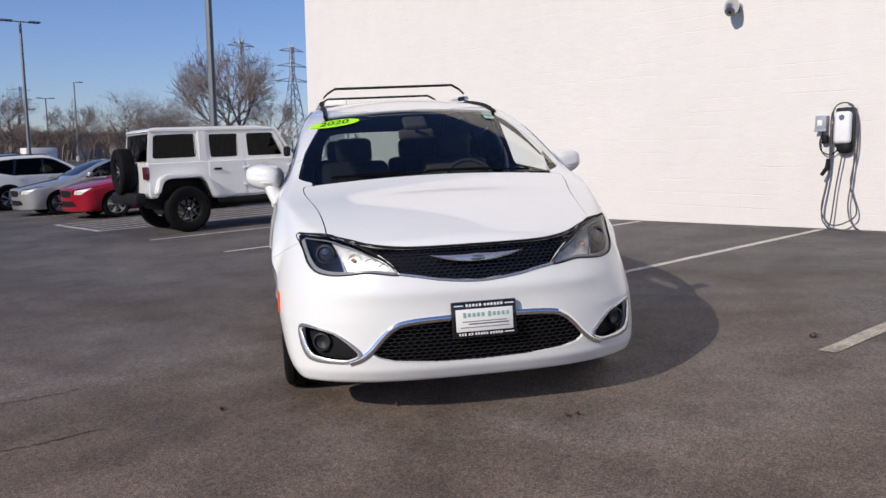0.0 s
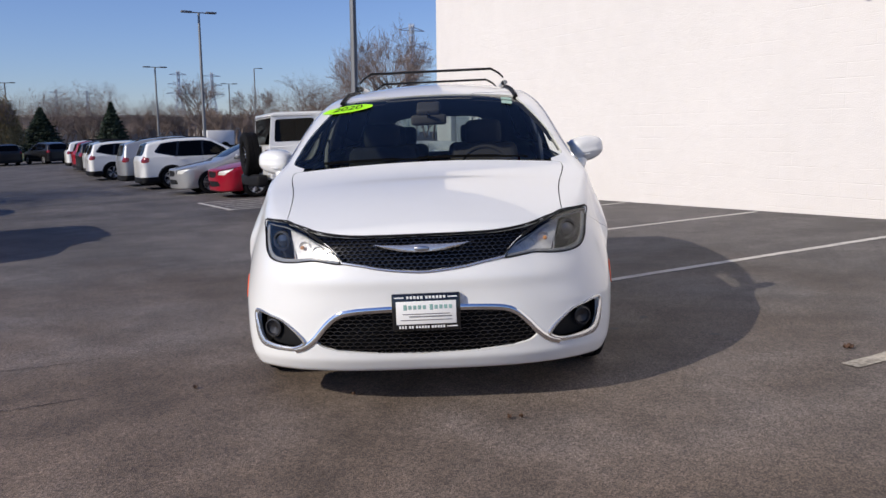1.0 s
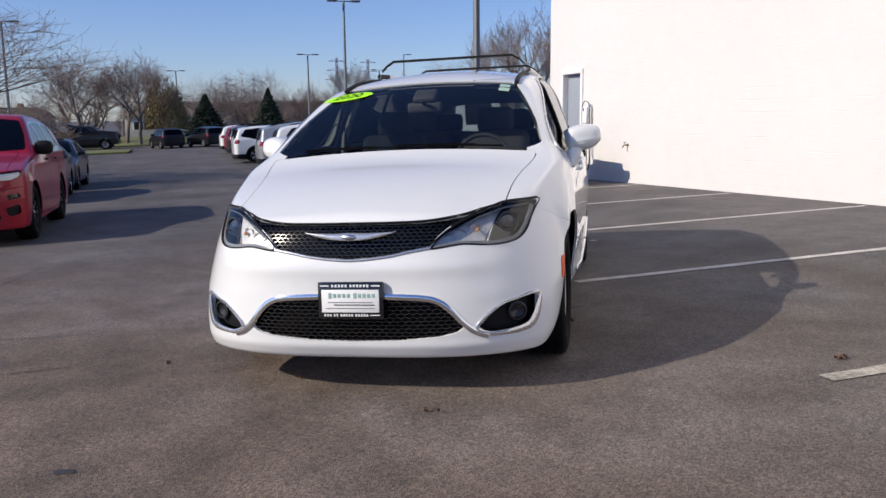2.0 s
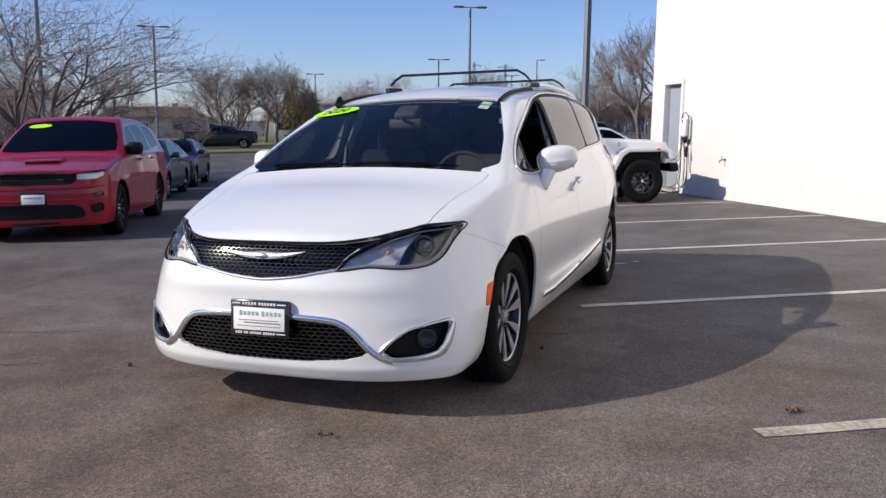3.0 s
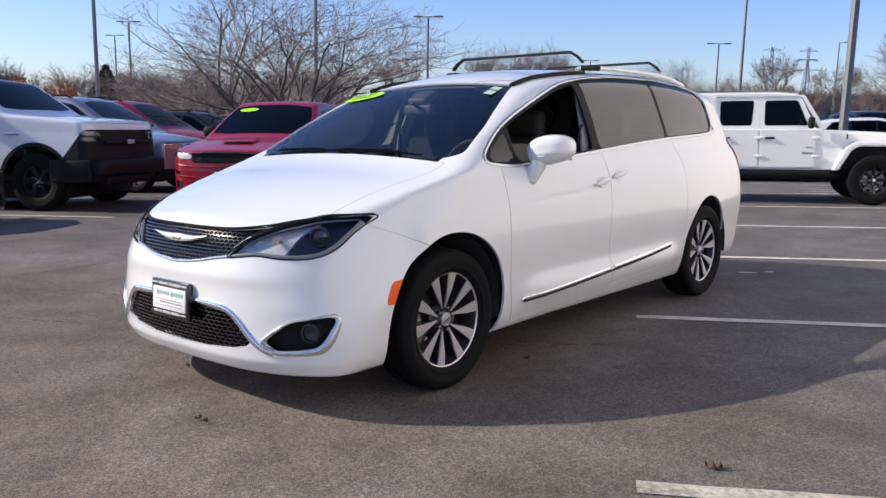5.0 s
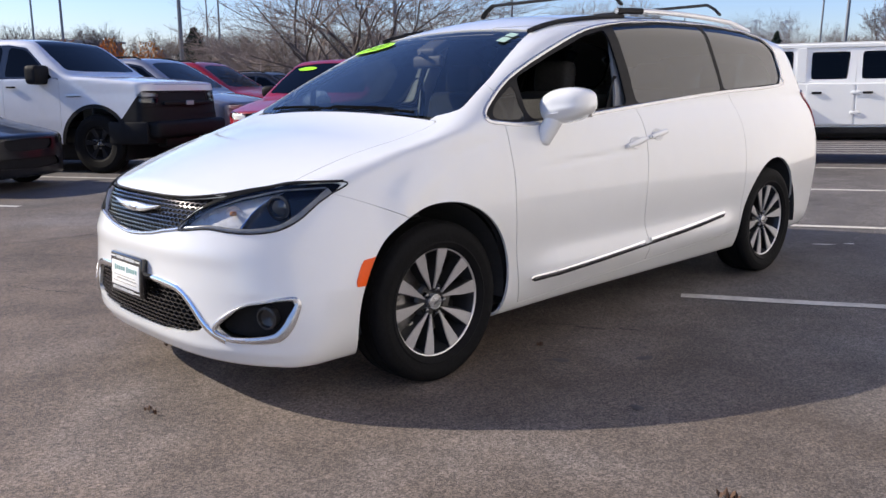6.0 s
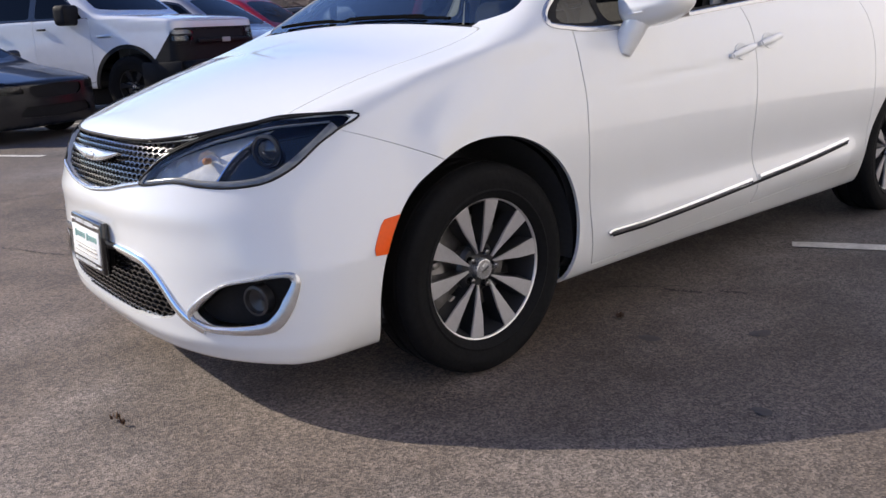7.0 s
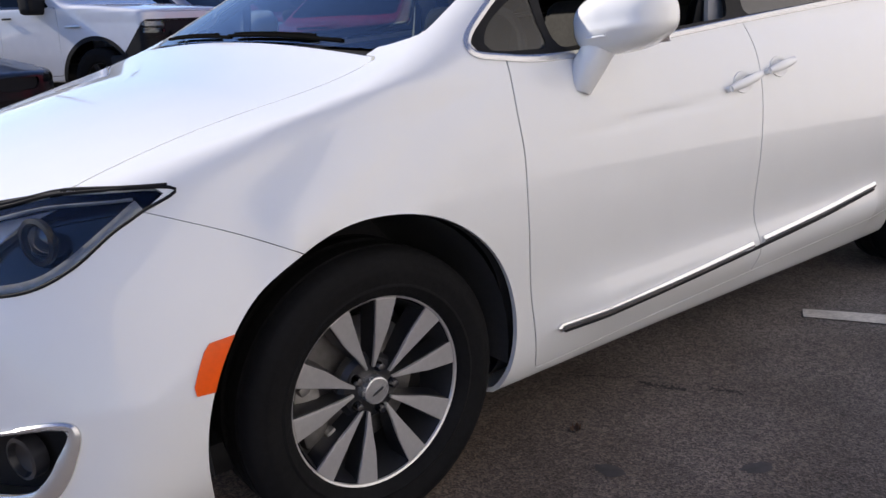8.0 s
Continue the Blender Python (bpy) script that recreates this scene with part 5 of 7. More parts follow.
def build_car(name, label, category, paint, m, shape, grid=(34, 70, 20, 64), arch_r=0.40, wheel=(0.35, 0.23, 0.22, 5), rim=(RIM_FACE, RIM_DARK), screen=None, panes=(), lamps=(), grilles=(), tails=(), rear_glass=None,
              doors=(), glass_m=None, group="", lamp_m=None, arch_trim=None, rails=False, glazing=None, cladding=None, wraps=(), fascia=None, mirror=1.0):
    glass_m = glass_m or CAR_GLASS
    field = car_shape(**shape)
    base, half, nose, tail_y = shape.get("base", 2.7), shape.get("half", 0.92), shape.get("nose", 0.9), shape.get("base", 2.7) + shape.get("tail", 0.95)

    def go(o, d):
        lo, hi = np.zeros(len(o)), np.full(len(o), 4.0)
        for _ in range(30):
            mid = 0.5 * (lo + hi)
            p = o + mid[:, None] * d
            ins = field(p[:, 0], p[:, 1], p[:, 2]) < 0
            lo, hi = np.where(ins, mid, lo), np.where(ins, hi, mid)
        return o + lo[:, None] * d

    def nrm(p, s=0.006):
        g = np.stack([field(*(p + s * np.eye(3)[k]).T) - field(*(p - s * np.eye(3)[k]).T) for k in range(3)], -1)
        return g / np.maximum(np.linalg.norm(g, axis=1, keepdims=True), 1e-9)
    car = thing(name, label, category, m, group)
    zc = 0.62

    def piece(n, patches, material, lab="", rim_d=0.012, off=0.0, both=True, parent=None):
        if not any(len(q[1]) for q in patches):
            return None
        return link_mesh(n, patch_mesh(n, patches, nrm, rim_d, off, both), material, parent or car, lab)
    rest = half_sheet(go, 0.0, base + 0.2, zc, *grid)
    ar = (arch_r, arch_r * 0.97)

    def arch_f(x, y, z):
        one = lambda c: (np.sqrt(((y - c) / ar[0]) ** 2 + ((z - wheel[0]) / ar[1]) ** 2) - 1) * ar[0]
        return np.maximum(np.minimum(one(0), one(base)), 0.45 - x)
    if arch_trim is not None:
        trim_p, rest = split_patch(rest, lambda x, y, z: arch_f(x, y, z) - 0.06)
        trim_p = split_patch(trim_p, arch_f)[1]
        for half_p in split_patch(trim_p, lambda x, y, z: y - base / 2):
            for s in (1, -1):
                piece("wheel_arch_trim", [half_p], arch_trim, "", 0.02, 0.006, s)
    else:
        rest = split_patch(rest, arch_f)[1]
    if screen:
        p, rest = split_patch(rest, top_of(screen, shape.get("hood1", 1.05) - 0.03))
        piece("windscreen", [p], glass_m, "", 0, -0.004)
    if rear_glass:
        poly = rounded(rear_glass, 0.03)
        p, rest = split_patch(rest, lambda x, y, z: np.maximum(inside_field(poly, x, z), (tail_y - 1.2) - y))
        piece("rear_window", [p], glass_m, "", 0, -0.004)
    for poly in panes:
        p, rest = split_patch(rest, side_of(poly))
        for s in (1, -1):
            piece("side_window", [p], glass_m, "", 0, -0.006, s)
    if glazing:
        p, rest = split_patch(rest, side_of(glazing))
        for s in (1, -1):
            piece("window_surround", [p], GLOSS_BLACK, "", 0.01, -0.003, s)
    for poly in wraps:
        p, rest = split_patch(rest, lambda x, y, z: np.maximum(side_of(poly)(x, y, z), half * 0.86 - x))
        for s in (1, -1):
            piece("tail_lamp", [p], LENS_RED, "", 0.0, 0.003, s)
    for poly, material in lamps:
        p, rest = split_patch(rest, front_of(poly))
        for s in (1, -1):
            bowl = piece("headlamp", [p], material or lamp_m or SATIN, "", 0, -0.03, s)
            if bowl:
                c = piece("lamp_cover", [p], CLEAR_GLASS, "", 0, -0.001, s, bowl)
                c.visible_shadow = False
    for poly, material in grilles:
        p, rest = split_patch(rest, front_of(poly, -nose + 0.7))
        piece("grille", [p], material, "", 0.0, -0.025)
    for poly in tails:
        pl = rounded(poly)
        p, rest = split_patch(rest, lambda x, y, z: np.maximum(inside_field(pl, x, z), (tail_y - 0.3) - y))
        for s in (1, -1):
            piece("tail_lamp", [p], LENS_RED, "", 0.0, 0.0, s)
    if fascia:
        p, rest = split_patch(rest, fascia)
        piece("front_fascia", [p], BLACK_PLASTIC, "black plastic front fascia", 0.012)
    if cladding:
        p, rest = split_patch(rest, lambda x, y, z: z - cladding)
        piece("lower_cladding", [p], BLACK_PLASTIC, "black lower body cladding", 0.012, 0.004)
    cut = list(doors)
    for y0, y1 in zip(cut, cut[1:]):
        z_low, z_top = shape.get("low", 0.22) + 0.09, shape.get("belt", 1.02) + 0.03
        p, rest = split_patch(rest, lambda x, y, z: np.maximum(np.maximum(np.maximum(y0 - y, y - y1), np.maximum(z_low - z, z - z_top)), 0.4 - x), 0.0035)
        for s in (1, -1):
            d = piece("door", [p], paint, "", 0.014, 0, s)
            if d:
                zb = shape.get("belt", 1.02) - 0.10
                bar = box_bm(0.03, 0.17, 0.028, ((half + 0.012) * s, y1 - 0.18, zb), 0.01)
                part("door_handle", bar, BLACK_PLASTIC if paint in (BLACK_PAINT, PALE_PAINT, RED_PAINT) else paint, d)
    hood_y = shape.get("cowl", 0.35) - 0.02
    p, rest = split_patch(rest, lambda x, y, z: np.maximum(np.maximum(x - half * 0.78, y - hood_y), shape.get("hood0", 0.85) - 0.035 - z), 0.003)
    piece("hood", [p], paint, "")
    piece("body", [rest], paint)
    part("underbody", box_bm(2 * half - 0.25, base + 0.9, 0.5, (0, base / 2, 0.44), 0.05), BLACK_PLASTIC, car, "dark underbody")
    part("cabin_floor", box_bm(2 * half - 0.35, 2.4, 0.05, (0, shape.get("cowl", 0.35) + 1.4, 0.72), 0.02), DARK_CLOTH, car)
    for x in (0.36, -0.36):
        st = part("seat_back", box_bm(0.46, 0.16, 0.62, (x, shape.get("cowl", 0.35) + 1.05, 1.0), 0.06, 3), DARK_CLOTH, car)
        part("headrest", box_bm(0.25, 0.1, 0.18, (x, shape.get("cowl", 0.35) + 1.1, 1.38), 0.05, 3), DARK_CLOTH, st)
    for s in (1, -1):
        zm, ym = shape.get("belt", 1.02) + 0.08, shape.get("cowl", 0.35) + 0.38
        mr = part("door_mirror", sphere_bm(0.10 * mirror, 0.075 * mirror, 0.075 * mirror ** 1.4, 3 if mirror < 1.5 else 6), paint if paint not in (PALE_PAINT, RED_PAINT) else BLACK_PLASTIC, car, "", pose((half + 0.07) * s, ym, zm))
        part("mirror_arm", box_bm(0.1, 0.05, 0.05, (-0.08 * s, 0, -0.05), 0.015), BLACK_PLASTIC, mr)
        if rails:
            ys = np.linspace(shape["roof_y0"] + 0.15, shape["roof_y1"] - 0.1, 12)
            P = go(np.stack([0 * ys + half * 0.62, ys, 0 * ys + 0.8], -1), np.tile([0, 0, 1.0], (12, 1)))
            part("roof_rail", tube([(p[0] * s, p[1], p[2] + (0.03 if 0 < i < 11 else 0)) for i, p in enumerate(P)], 0.014, 6), BLACK_PLASTIC, car)
    key = (wheel, id(rim[0]))
    if key not in WHEELS:
        WHEELS[key] = bake(alloy_wheel(wheel[0], wheel[1], wheel[2], wheel[3], rim[0], rim[1], 0.05 if wheel[3] < 8 else 0.034))
    xw = half - wheel[2] / 2 - 0.01
    wheels_on(car, WHEELS[key], [(xw, 0, wheel[0], 10), (xw, base, wheel[0], 40), (-xw, 0, wheel[0], 25), (-xw, base, wheel[0], 61)], "alloy wheel with black tyre")
    return car, go, nrm


WHEELS = {}

# --- red three-row SUV facing the aisle, dark glass and neon sticker
RED_SHAPE = dict(nose=0.93, base=3.04, tail=1.05, half=0.955, hood0=0.98, hood1=1.20, cowl=0.40, rake=0.62, roof=1.79, roof_y0=1.20, roof_y1=3.4, roof_end=1.70, tail_rake=0.42, belt=1.18, tumble=0.24, corner=0.42, square=0.35)
red_suv, dgo, dn = build_car("suv", "bright red SUV with black grille and dark glass", "car", RED_PAINT, lot_pose(-3.98, 8.15, 90), RED_SHAPE, (44, 90, 22, 84), 0.45, (0.385, 0.27, 0.26, 10), (RIM_DARK, BLACK_PLASTIC),
    screen=[(-.02, .36), (.5, .37), (.83, .43), (.78, .80), (.68, 1.15), (.3, 1.19), (-.02, 1.19)],
    glazing=[(.56, 1.17), (.92, 1.44), (1.28, 1.63), (1.60, 1.675), (2.55, 1.685), (3.2, 1.65), (3.52, 1.30), (3.40, 1.20)],
    panes=([(.62, 1.20), (.95, 1.42), (1.30, 1.60), (1.60, 1.64), (1.66, 1.21)], [(1.74, 1.21), (1.70, 1.65), (2.50, 1.66), (2.62, 1.23)], [(2.72, 1.24), (2.62, 1.655), (3.2, 1.62), (3.45, 1.30)]),
    lamps=(([(.56, .862), (.575, .945), (.905, .992), (.918, .905), (.80, .858)], LAMP_SILVER),),
    grilles=(([(-.02, .955), (.57, .945), (.57, .86), (.52, .805), (.40, .79), (-.02, .79)], BLACK_PLASTIC), ([(-.02, .52), (.50, .52), (.62, .47), (.66, .36), (.55, .32), (-.02, .32)], BLACK_PLASTIC), ([(.72, .66), (.88, .69), (.885, .61), (.76, .59)], GLOSS_BLACK), ([(.70, .50), (.87, .54), (.875, .42), (.74, .38)], BLACK_PLASTIC)),
    tails=([(.5, .98), (.93, .98), (.93, 1.12), (.5, 1.12)],), doors=(0.50, 1.68, 2.72), glass_m=BLACK_GLASS, mirror=1.25)
part("grille_surround", tube(curve_through([(-.56, -.80, .93), (-.3, -.955, .955), (0, -.965, .957), (.3, -.955, .955), (.56, -.80, .93)], 40), 0.014, 8), GLOSS_BLACK, red_suv, "gloss black grille bar")
part("grille_bar", tube(curve_through([(-.55, -.80, .86), (-.3, -.935, .865), (0, -.95, .865), (.3, -.935, .865), (.55, -.80, .86)], 40), 0.012, 8), GLOSS_BLACK, red_suv)
part("bumper_lip", tube(curve_through([(-.90, -.42, .30), (-.6, -.80, .275), (0, -.93, .27), (.6, -.80, .275), (.90, -.42, .30)], 50), 0.022, 8), BLACK_PLASTIC, red_suv, "black chin spoiler")
dp = part("front_plate", box_bm(0.34, 0.025, 0.19, (0, 0, 0), 0.01), GLOSS_BLACK, red_suv, "dealer plate", pose(0.0, -0.945, 0.60))
part("dealer_card", box_bm(0.30, 0.006, 0.13, (0, -0.013, 0), 0.004), WHITE_VINYL, dp)
part("writing_bar", box_bm(0.22, 0.003, 0.025, (0, -0.017, 0.02), 0.001), TEAL_INK, dp)
part("hood_scoop", box_bm(0.50, 0.24, 0.05, (0, -0.30, 1.115), 0.02, 3, turn=Matrix.Rotation(radians(9), 4, "X")), RED_PAINT, red_suv, "bonnet scoop")
part("scoop_mouth", box_bm(0.44, 0.03, 0.028, (0, -0.425, 1.098), 0.008), BLACK_PLASTIC, red_suv)


xs = np.concatenate([np.linspace(-0.93, -0.05, 16), np.linspace(0.05, 0.93, 16)])
for z, r in ((0.735, 0.016), (0.575, 0.013)):
    P = dgo(np.stack([np.abs(xs), 0 * xs - 0.1, 0 * xs + z + 0.05 * np.abs(xs) ** 3], -1), np.tile([0, -1.0, 0], (len(xs), 1)))
    P[:, 0] *= np.sign(xs)
    part("bumper_crease", tube([q for q in P], 0, 8, None, ([(0, -1, 0)] * len(P), r, 0.012)), RED_PAINT, red_suv)


def screen_sticker(car, go, nrm, x, y, a, b):
    ang = np.linspace(0, 2 * math.pi, 32, endpoint=False)
    px, py = np.r_[x, x + a * np.cos(ang)], np.r_[y, y + b * np.sin(ang)]
    P = go(np.stack([np.abs(px), py, 0 * px + 0.8], -1), np.tile([0, 0, 1.0], (33, 1)))
    P = P + nrm(P) * 0.006
    P[:, 0] *= np.sign(px)
    bm = bmesh.new()
    v = [bm.verts.new(p) for p in P]
    for k in range(32):
        bm.faces.new((v[0], v[1 + k], v[1 + (k + 1) % 32]))
    bmesh.ops.recalc_face_normals(bm, faces=bm.faces)
    part("year_sticker", bm, STICKER_GREEN, car, "neon green oval sticker")


screen_sticker(red_suv, dgo, dn, -0.42, 1.04, 0.17, 0.055)

# --- pearl white pickup with a black nose
PICK = dict(nose=0.98, base=3.75, tail=1.15, half=1.02, low=0.44, hood0=1.37, hood1=1.50, cowl=0.55, rake=0.74, roof=2.09, roof_y0=1.35, roof_y1=2.7, roof_end=2.06, tail_rake=0.02, belt=1.42, tumble=0.20, corner=0.25, square=0.8, edge=0.05, bed=2.75)
pickup, pgo, pn = build_car("pickup_truck", "pearl white pickup truck with black grille and bumper", "pickup truck", PALE_PAINT, lot_pose(-7.27, 8.40, 180) @ Matrix.Diagonal((1.04, 1.04, 1.05, 1)), PICK, (44, 100, 20, 84), 0.56, (0.45, 0.25, 0.29, 6), (RIM_DARK, BLACK_PLASTIC),
    screen=[(-.02, .52), (.5, .54), (.84, .60), (.78, .95), (.70, 1.30), (.3, 1.34), (-.02, 1.34)],
    panes=([(.78, 1.47), (1.02, 1.67), (1.30, 1.89), (1.62, 1.94), (1.66, 1.48)], [(1.78, 1.48), (1.74, 1.94), (2.45, 1.94), (2.60, 1.73), (2.62, 1.49)]),
    lamps=(([(.66, 1.15), (.66, 1.21), (1.0, 1.22), (1.0, 1.155)], LIGHT_GUIDE), ([(.70, 1.06), (.70, 1.13), (1.0, 1.135), (1.0, 1.065)], GLOSS_BLACK)),
    grilles=(([(-.02, 1.23), (.65, 1.22), (.66, 1.03), (.98, 1.02), (.98, .90), (-.02, .82)], BLACK_PLASTIC), ([(-.02, .78), (1.03, .78), (1.03, .46), (-.02, .46)], BLACK_PLASTIC)),
    tails=([(.85, .95), (1.02, .95), (1.02, 1.25), (.85, 1.25)],), doors=(0.62, 1.70, 2.68), arch_trim=BLACK_PLASTIC, mirror=1.6, glass_m=BLACK_GLASS,
    glazing=[(.72, 1.44), (1.0, 1.69), (1.28, 1.92), (1.62, 1.97), (2.48, 1.97), (2.64, 1.75), (2.66, 1.45)], fascia=lambda x, y, z: np.maximum(y + 0.42 + 0.85 * np.clip(z - 0.75, 0, 1), z - 1.24))
part("amber_lamp", box_bm(0.03, 0.07, 0.08, (-0.985, -0.70, 1.185), 0.012), LENS_AMBER, pickup)
part("grille_bar", box_bm(1.3, 0.05, 0.06, (0, -0.985, 1.05), 0.02), BLACK_PLASTIC, pickup)
part("front_bumper", box_bm(1.90, 0.34, 0.26, (0, -0.92, 0.66), 0.07, 3), BLACK_PLASTIC, pickup, "big black bumper")
part("skid_panel", box_bm(1.3, 0.20, 0.16, (0, -0.90, 0.46), 0.05, 3), BLACK_PLASTIC, pickup)
part("emblem", box_bm(0.20, 0.02, 0.07, (0, -1.02, 1.05), 0.02), GREY_PAINTED, pickup, "plain bow-shaped emblem")
for s in (1, -1):
    part("tow_hook", box_bm(0.07, 0.08, 0.10, (0.35 * s, -0.98, 0.55), 0.03), BLACK_PLASTIC, pickup, "black tow hook")
    part("door_badge", box_bm(0.012, 0.26, 0.035, (1.03 * s, 0.35, 1.18), 0.005), SATIN, pickup)
    part("lower_skirt", box_bm(0.06, 0.7, 0.34, (1.0 * s, -0.58, 0.62), 0.03), BLACK_PLASTIC, pickup, "black bumper corner")

# --- dark sedan nosing out beside the pickup, blue-grey SUV and red SUV beyond it
SEDAN = dict(nose=0.92, base=2.78, tail=1.05, half=0.93, low=0.18, hood0=0.74, hood1=0.97, cowl=0.42, rake=0.50, roof=1.46, roof_y0=1.45, roof_y1=2.5, roof_end=1.41, tail_rake=0.12, belt=0.96, tumble=0.27, corner=0.55, deck=1.00)
S_SCREEN = [(-.02, .42), (.5, .45), (.76, .55), (.68, .95), (.58, 1.36), (.3, 1.40), (-.02, 1.41)]
S_PANES = ([(.72, .98), (1.05, 1.19), (1.50, 1.36), (1.78, 1.375), (1.80, .99)], [(1.86, .99), (1.84, 1.375), (2.35, 1.34), (2.80, 1.14), (2.82, 1.02)])
S_LAMPS = (([(.48, .60), (.52, .70), (.88, .82), (.90, .72), (.76, .60)], None),)
S_GLAZING = [(.66, .96), (1.02, 1.21), (1.48, 1.385), (1.80, 1.40), (2.38, 1.365), (2.90, 1.13), (2.90, 1.0)]
S_GRILLES = (([(-.02, .70), (.42, .68), (.42, .60), (.34, .54), (-.02, .53)], BLACK_PLASTIC), ([(-.02, .44), (.50, .44), (.60, .32), (-.02, .29)], BLACK_PLASTIC))
S_TAILS = ([(.55, .80), (.90, .80), (.90, .93), (.55, .93)],)


def sedan(label, paint, m, **kw):
    shape = dict(SEDAN, **kw)
    return build_car("sedan", label, "car", paint, m, shape, (30, 64, 24, 56), 0.37, (0.33, 0.22, 0.21, 5), screen=S_SCREEN, panes=S_PANES, lamps=S_LAMPS, lamp_m=BLACK_PLASTIC if paint == BLACK_PAINT else LAMP_SILVER, grilles=S_GRILLES, tails=S_TAILS, glazing=S_GLAZING, glass_m=BLACK_GLASS if paint != SILVER_PAINT else CAR_GLASS, doors=(0.55, 1.82, 2.75))[0]


sedan("black sedan nosing out of its stall", BLACK_PAINT, lot_pose(-7.55, 5.25, 180))
sedan("dark blue sedan parked behind the red SUV", BLUE_PAINT, lot_pose(-4.55, 15.9, 90))
sedan("black sedan parked along the aisle", BLACK_PAINT, lot_pose(-4.6, 21.2, 90))
sedan("red sedan nosing out of its stall", RED_PAINT, lot_pose(3.85, 17.6, 0))
sedan("silver sedan nosing out of its stall", SILVER_PAINT, lot_pose(3.4, 20.55, 0))

SUV = dict(nose=0.88, base=2.69, tail=0.98, half=0.92, hood0=0.90, hood1=1.08, cowl=0.36, rake=0.58, roof=1.68, roof_y0=1.25, roof_y1=3.0, roof_end=1.60, tail_rake=0.45, belt=1.06, tumble=0.24, corner=0.48)
V_SCREEN = [(-.02, .36), (.5, .38), (.74, .46), (.68, .80), (.58, 1.17), (.3, 1.21), (-.02, 1.21)]
V_PANES = ([(.62, 1.08), (.95, 1.30), (1.30, 1.50), (1.56, 1.54), (1.60, 1.07)], [(1.66, 1.07), (1.62, 1.555), (2.34, 1.54), (2.46, 1.09)], [(2.52, 1.10), (2.42, 1.535), (2.90, 1.49), (3.12, 1.24)])
V_GLAZING = [(.56, 1.05), (.92, 1.32), (1.28, 1.53), (1.58, 1.58), (2.40, 1.57), (2.95, 1.52), (3.22, 1.22), (2.5, 1.06)]
V_REAR = [(-.02, 1.12), (.66, 1.13), (.70, 1.22), (.60, 1.52), (.3, 1.56), (-.02, 1.56)]


def suv(label, paint, m, rails=True, **kw):
    shape = dict(SUV, **kw)
    return build_car("suv", label, "car", paint, m, shape, (30, 64, 28, 56), 0.40, (0.36, 0.24, 0.22, 5), screen=V_SCREEN, panes=V_PANES,
                     lamps=(([(.55, .76), (.56, .82), (.86, .88), (.88, .80), (.76, .76)], None),), grilles=(([(-.02, .85), (.46, .84), (.46, .72), (.36, .66), (-.02, .65)], GLOSS_BLACK), ([(-.02, .52), (.55, .52), (.62, .36), (-.02, .33)], BLACK_PLASTIC)),
                     tails=([(.74, .92), (.93, .88), (.95, 1.08), (.78, 1.05)],), wraps=([(shape["base"] + .93, .90), (shape["base"] + .82, 1.0), (shape["base"] + .79, 1.10), (shape["base"] + 1.1, 1.13), (shape["base"] + 1.1, .92)],), rear_glass=V_REAR, glazing=V_GLAZING, glass_m=BLACK_GLASS, cladding=0.42, doors=(0.5, 1.64, 2.5), arch_trim=BLACK_PLASTIC, rails=rails)[0]


suv("blue-grey compact SUV between the pickup and the red SUV", GREY_PAINT, lot_pose(-7.8, 12.1, 180) @ Matrix.Diagonal((1.12, 1.1, 1.19, 1)))
suv("dark red SUV parked in the far stall", RED_PAINT, lot_pose(-9.0, 16.0, 180) @ Matrix.Diagonal((1.12, 1.12, 1.22, 1)))
suv("black SUV parked in the far stall", BLACK_PAINT, lot_pose(-9.2, 20.0, 180) @ Matrix.Diagonal((1.1, 1.1, 1.1, 1)))
suv("white crossover backed away from the aisle", WHITE_PAINT, lot_pose(5.9, 25.1, 180))
suv("silver-grey minivan parked nose to the verge", SILVER_PAINT, lot_pose(6.05, 28.3, 180), base=3.0, roof=1.76, roof_y1=3.5, tail_rake=0.3)
suv("small white crossover with black cladding", WHITE_PAINT, lot_pose(5.2, 34.9, 180), base=2.55)
suv("white SUV at the end of the row", WHITE_PAINT, lot_pose(5.6, 38.6, 180))
suv("dark grey SUV at the end of the row", BLACK_PAINT, lot_pose(5.6, 42.0, 180))
suv("red SUV at the end of the row", RED_PAINT, lot_pose(5.7, 45.4, 180))
suv("white SUV at the end of the row", WHITE_PAINT, lot_pose(5.6, 48.6, 180))
suv("white SUV parked beyond the off-roader", WHITE_PAINT, lot_pose(12.2, 25.6, 176) @ Matrix.Diagonal((1.0, 1.0, 0.96, 1)))
suv("dark blue SUV beyond the off-roader", BLUE_PAINT, lot_pose(12.9, 31.0, 100) @ Matrix.Diagonal((1.08, 1.08, 1.12, 1)), rails=False)
for k, (u, v) in enumerate(((-1.5, 63.2), (1.3, 62.8), (4.0, 63.2))):
    suv("black SUV parked across the far end of the lot", BLACK_PAINT, lot_pose(u, v, 292 if k % 2 else 286) @ Matrix.Diagonal((0.9, 0.9, 0.9, 1)), rails=False)
FAR_PICK = dict(PICK, half=0.98, low=0.38, roof=1.92)
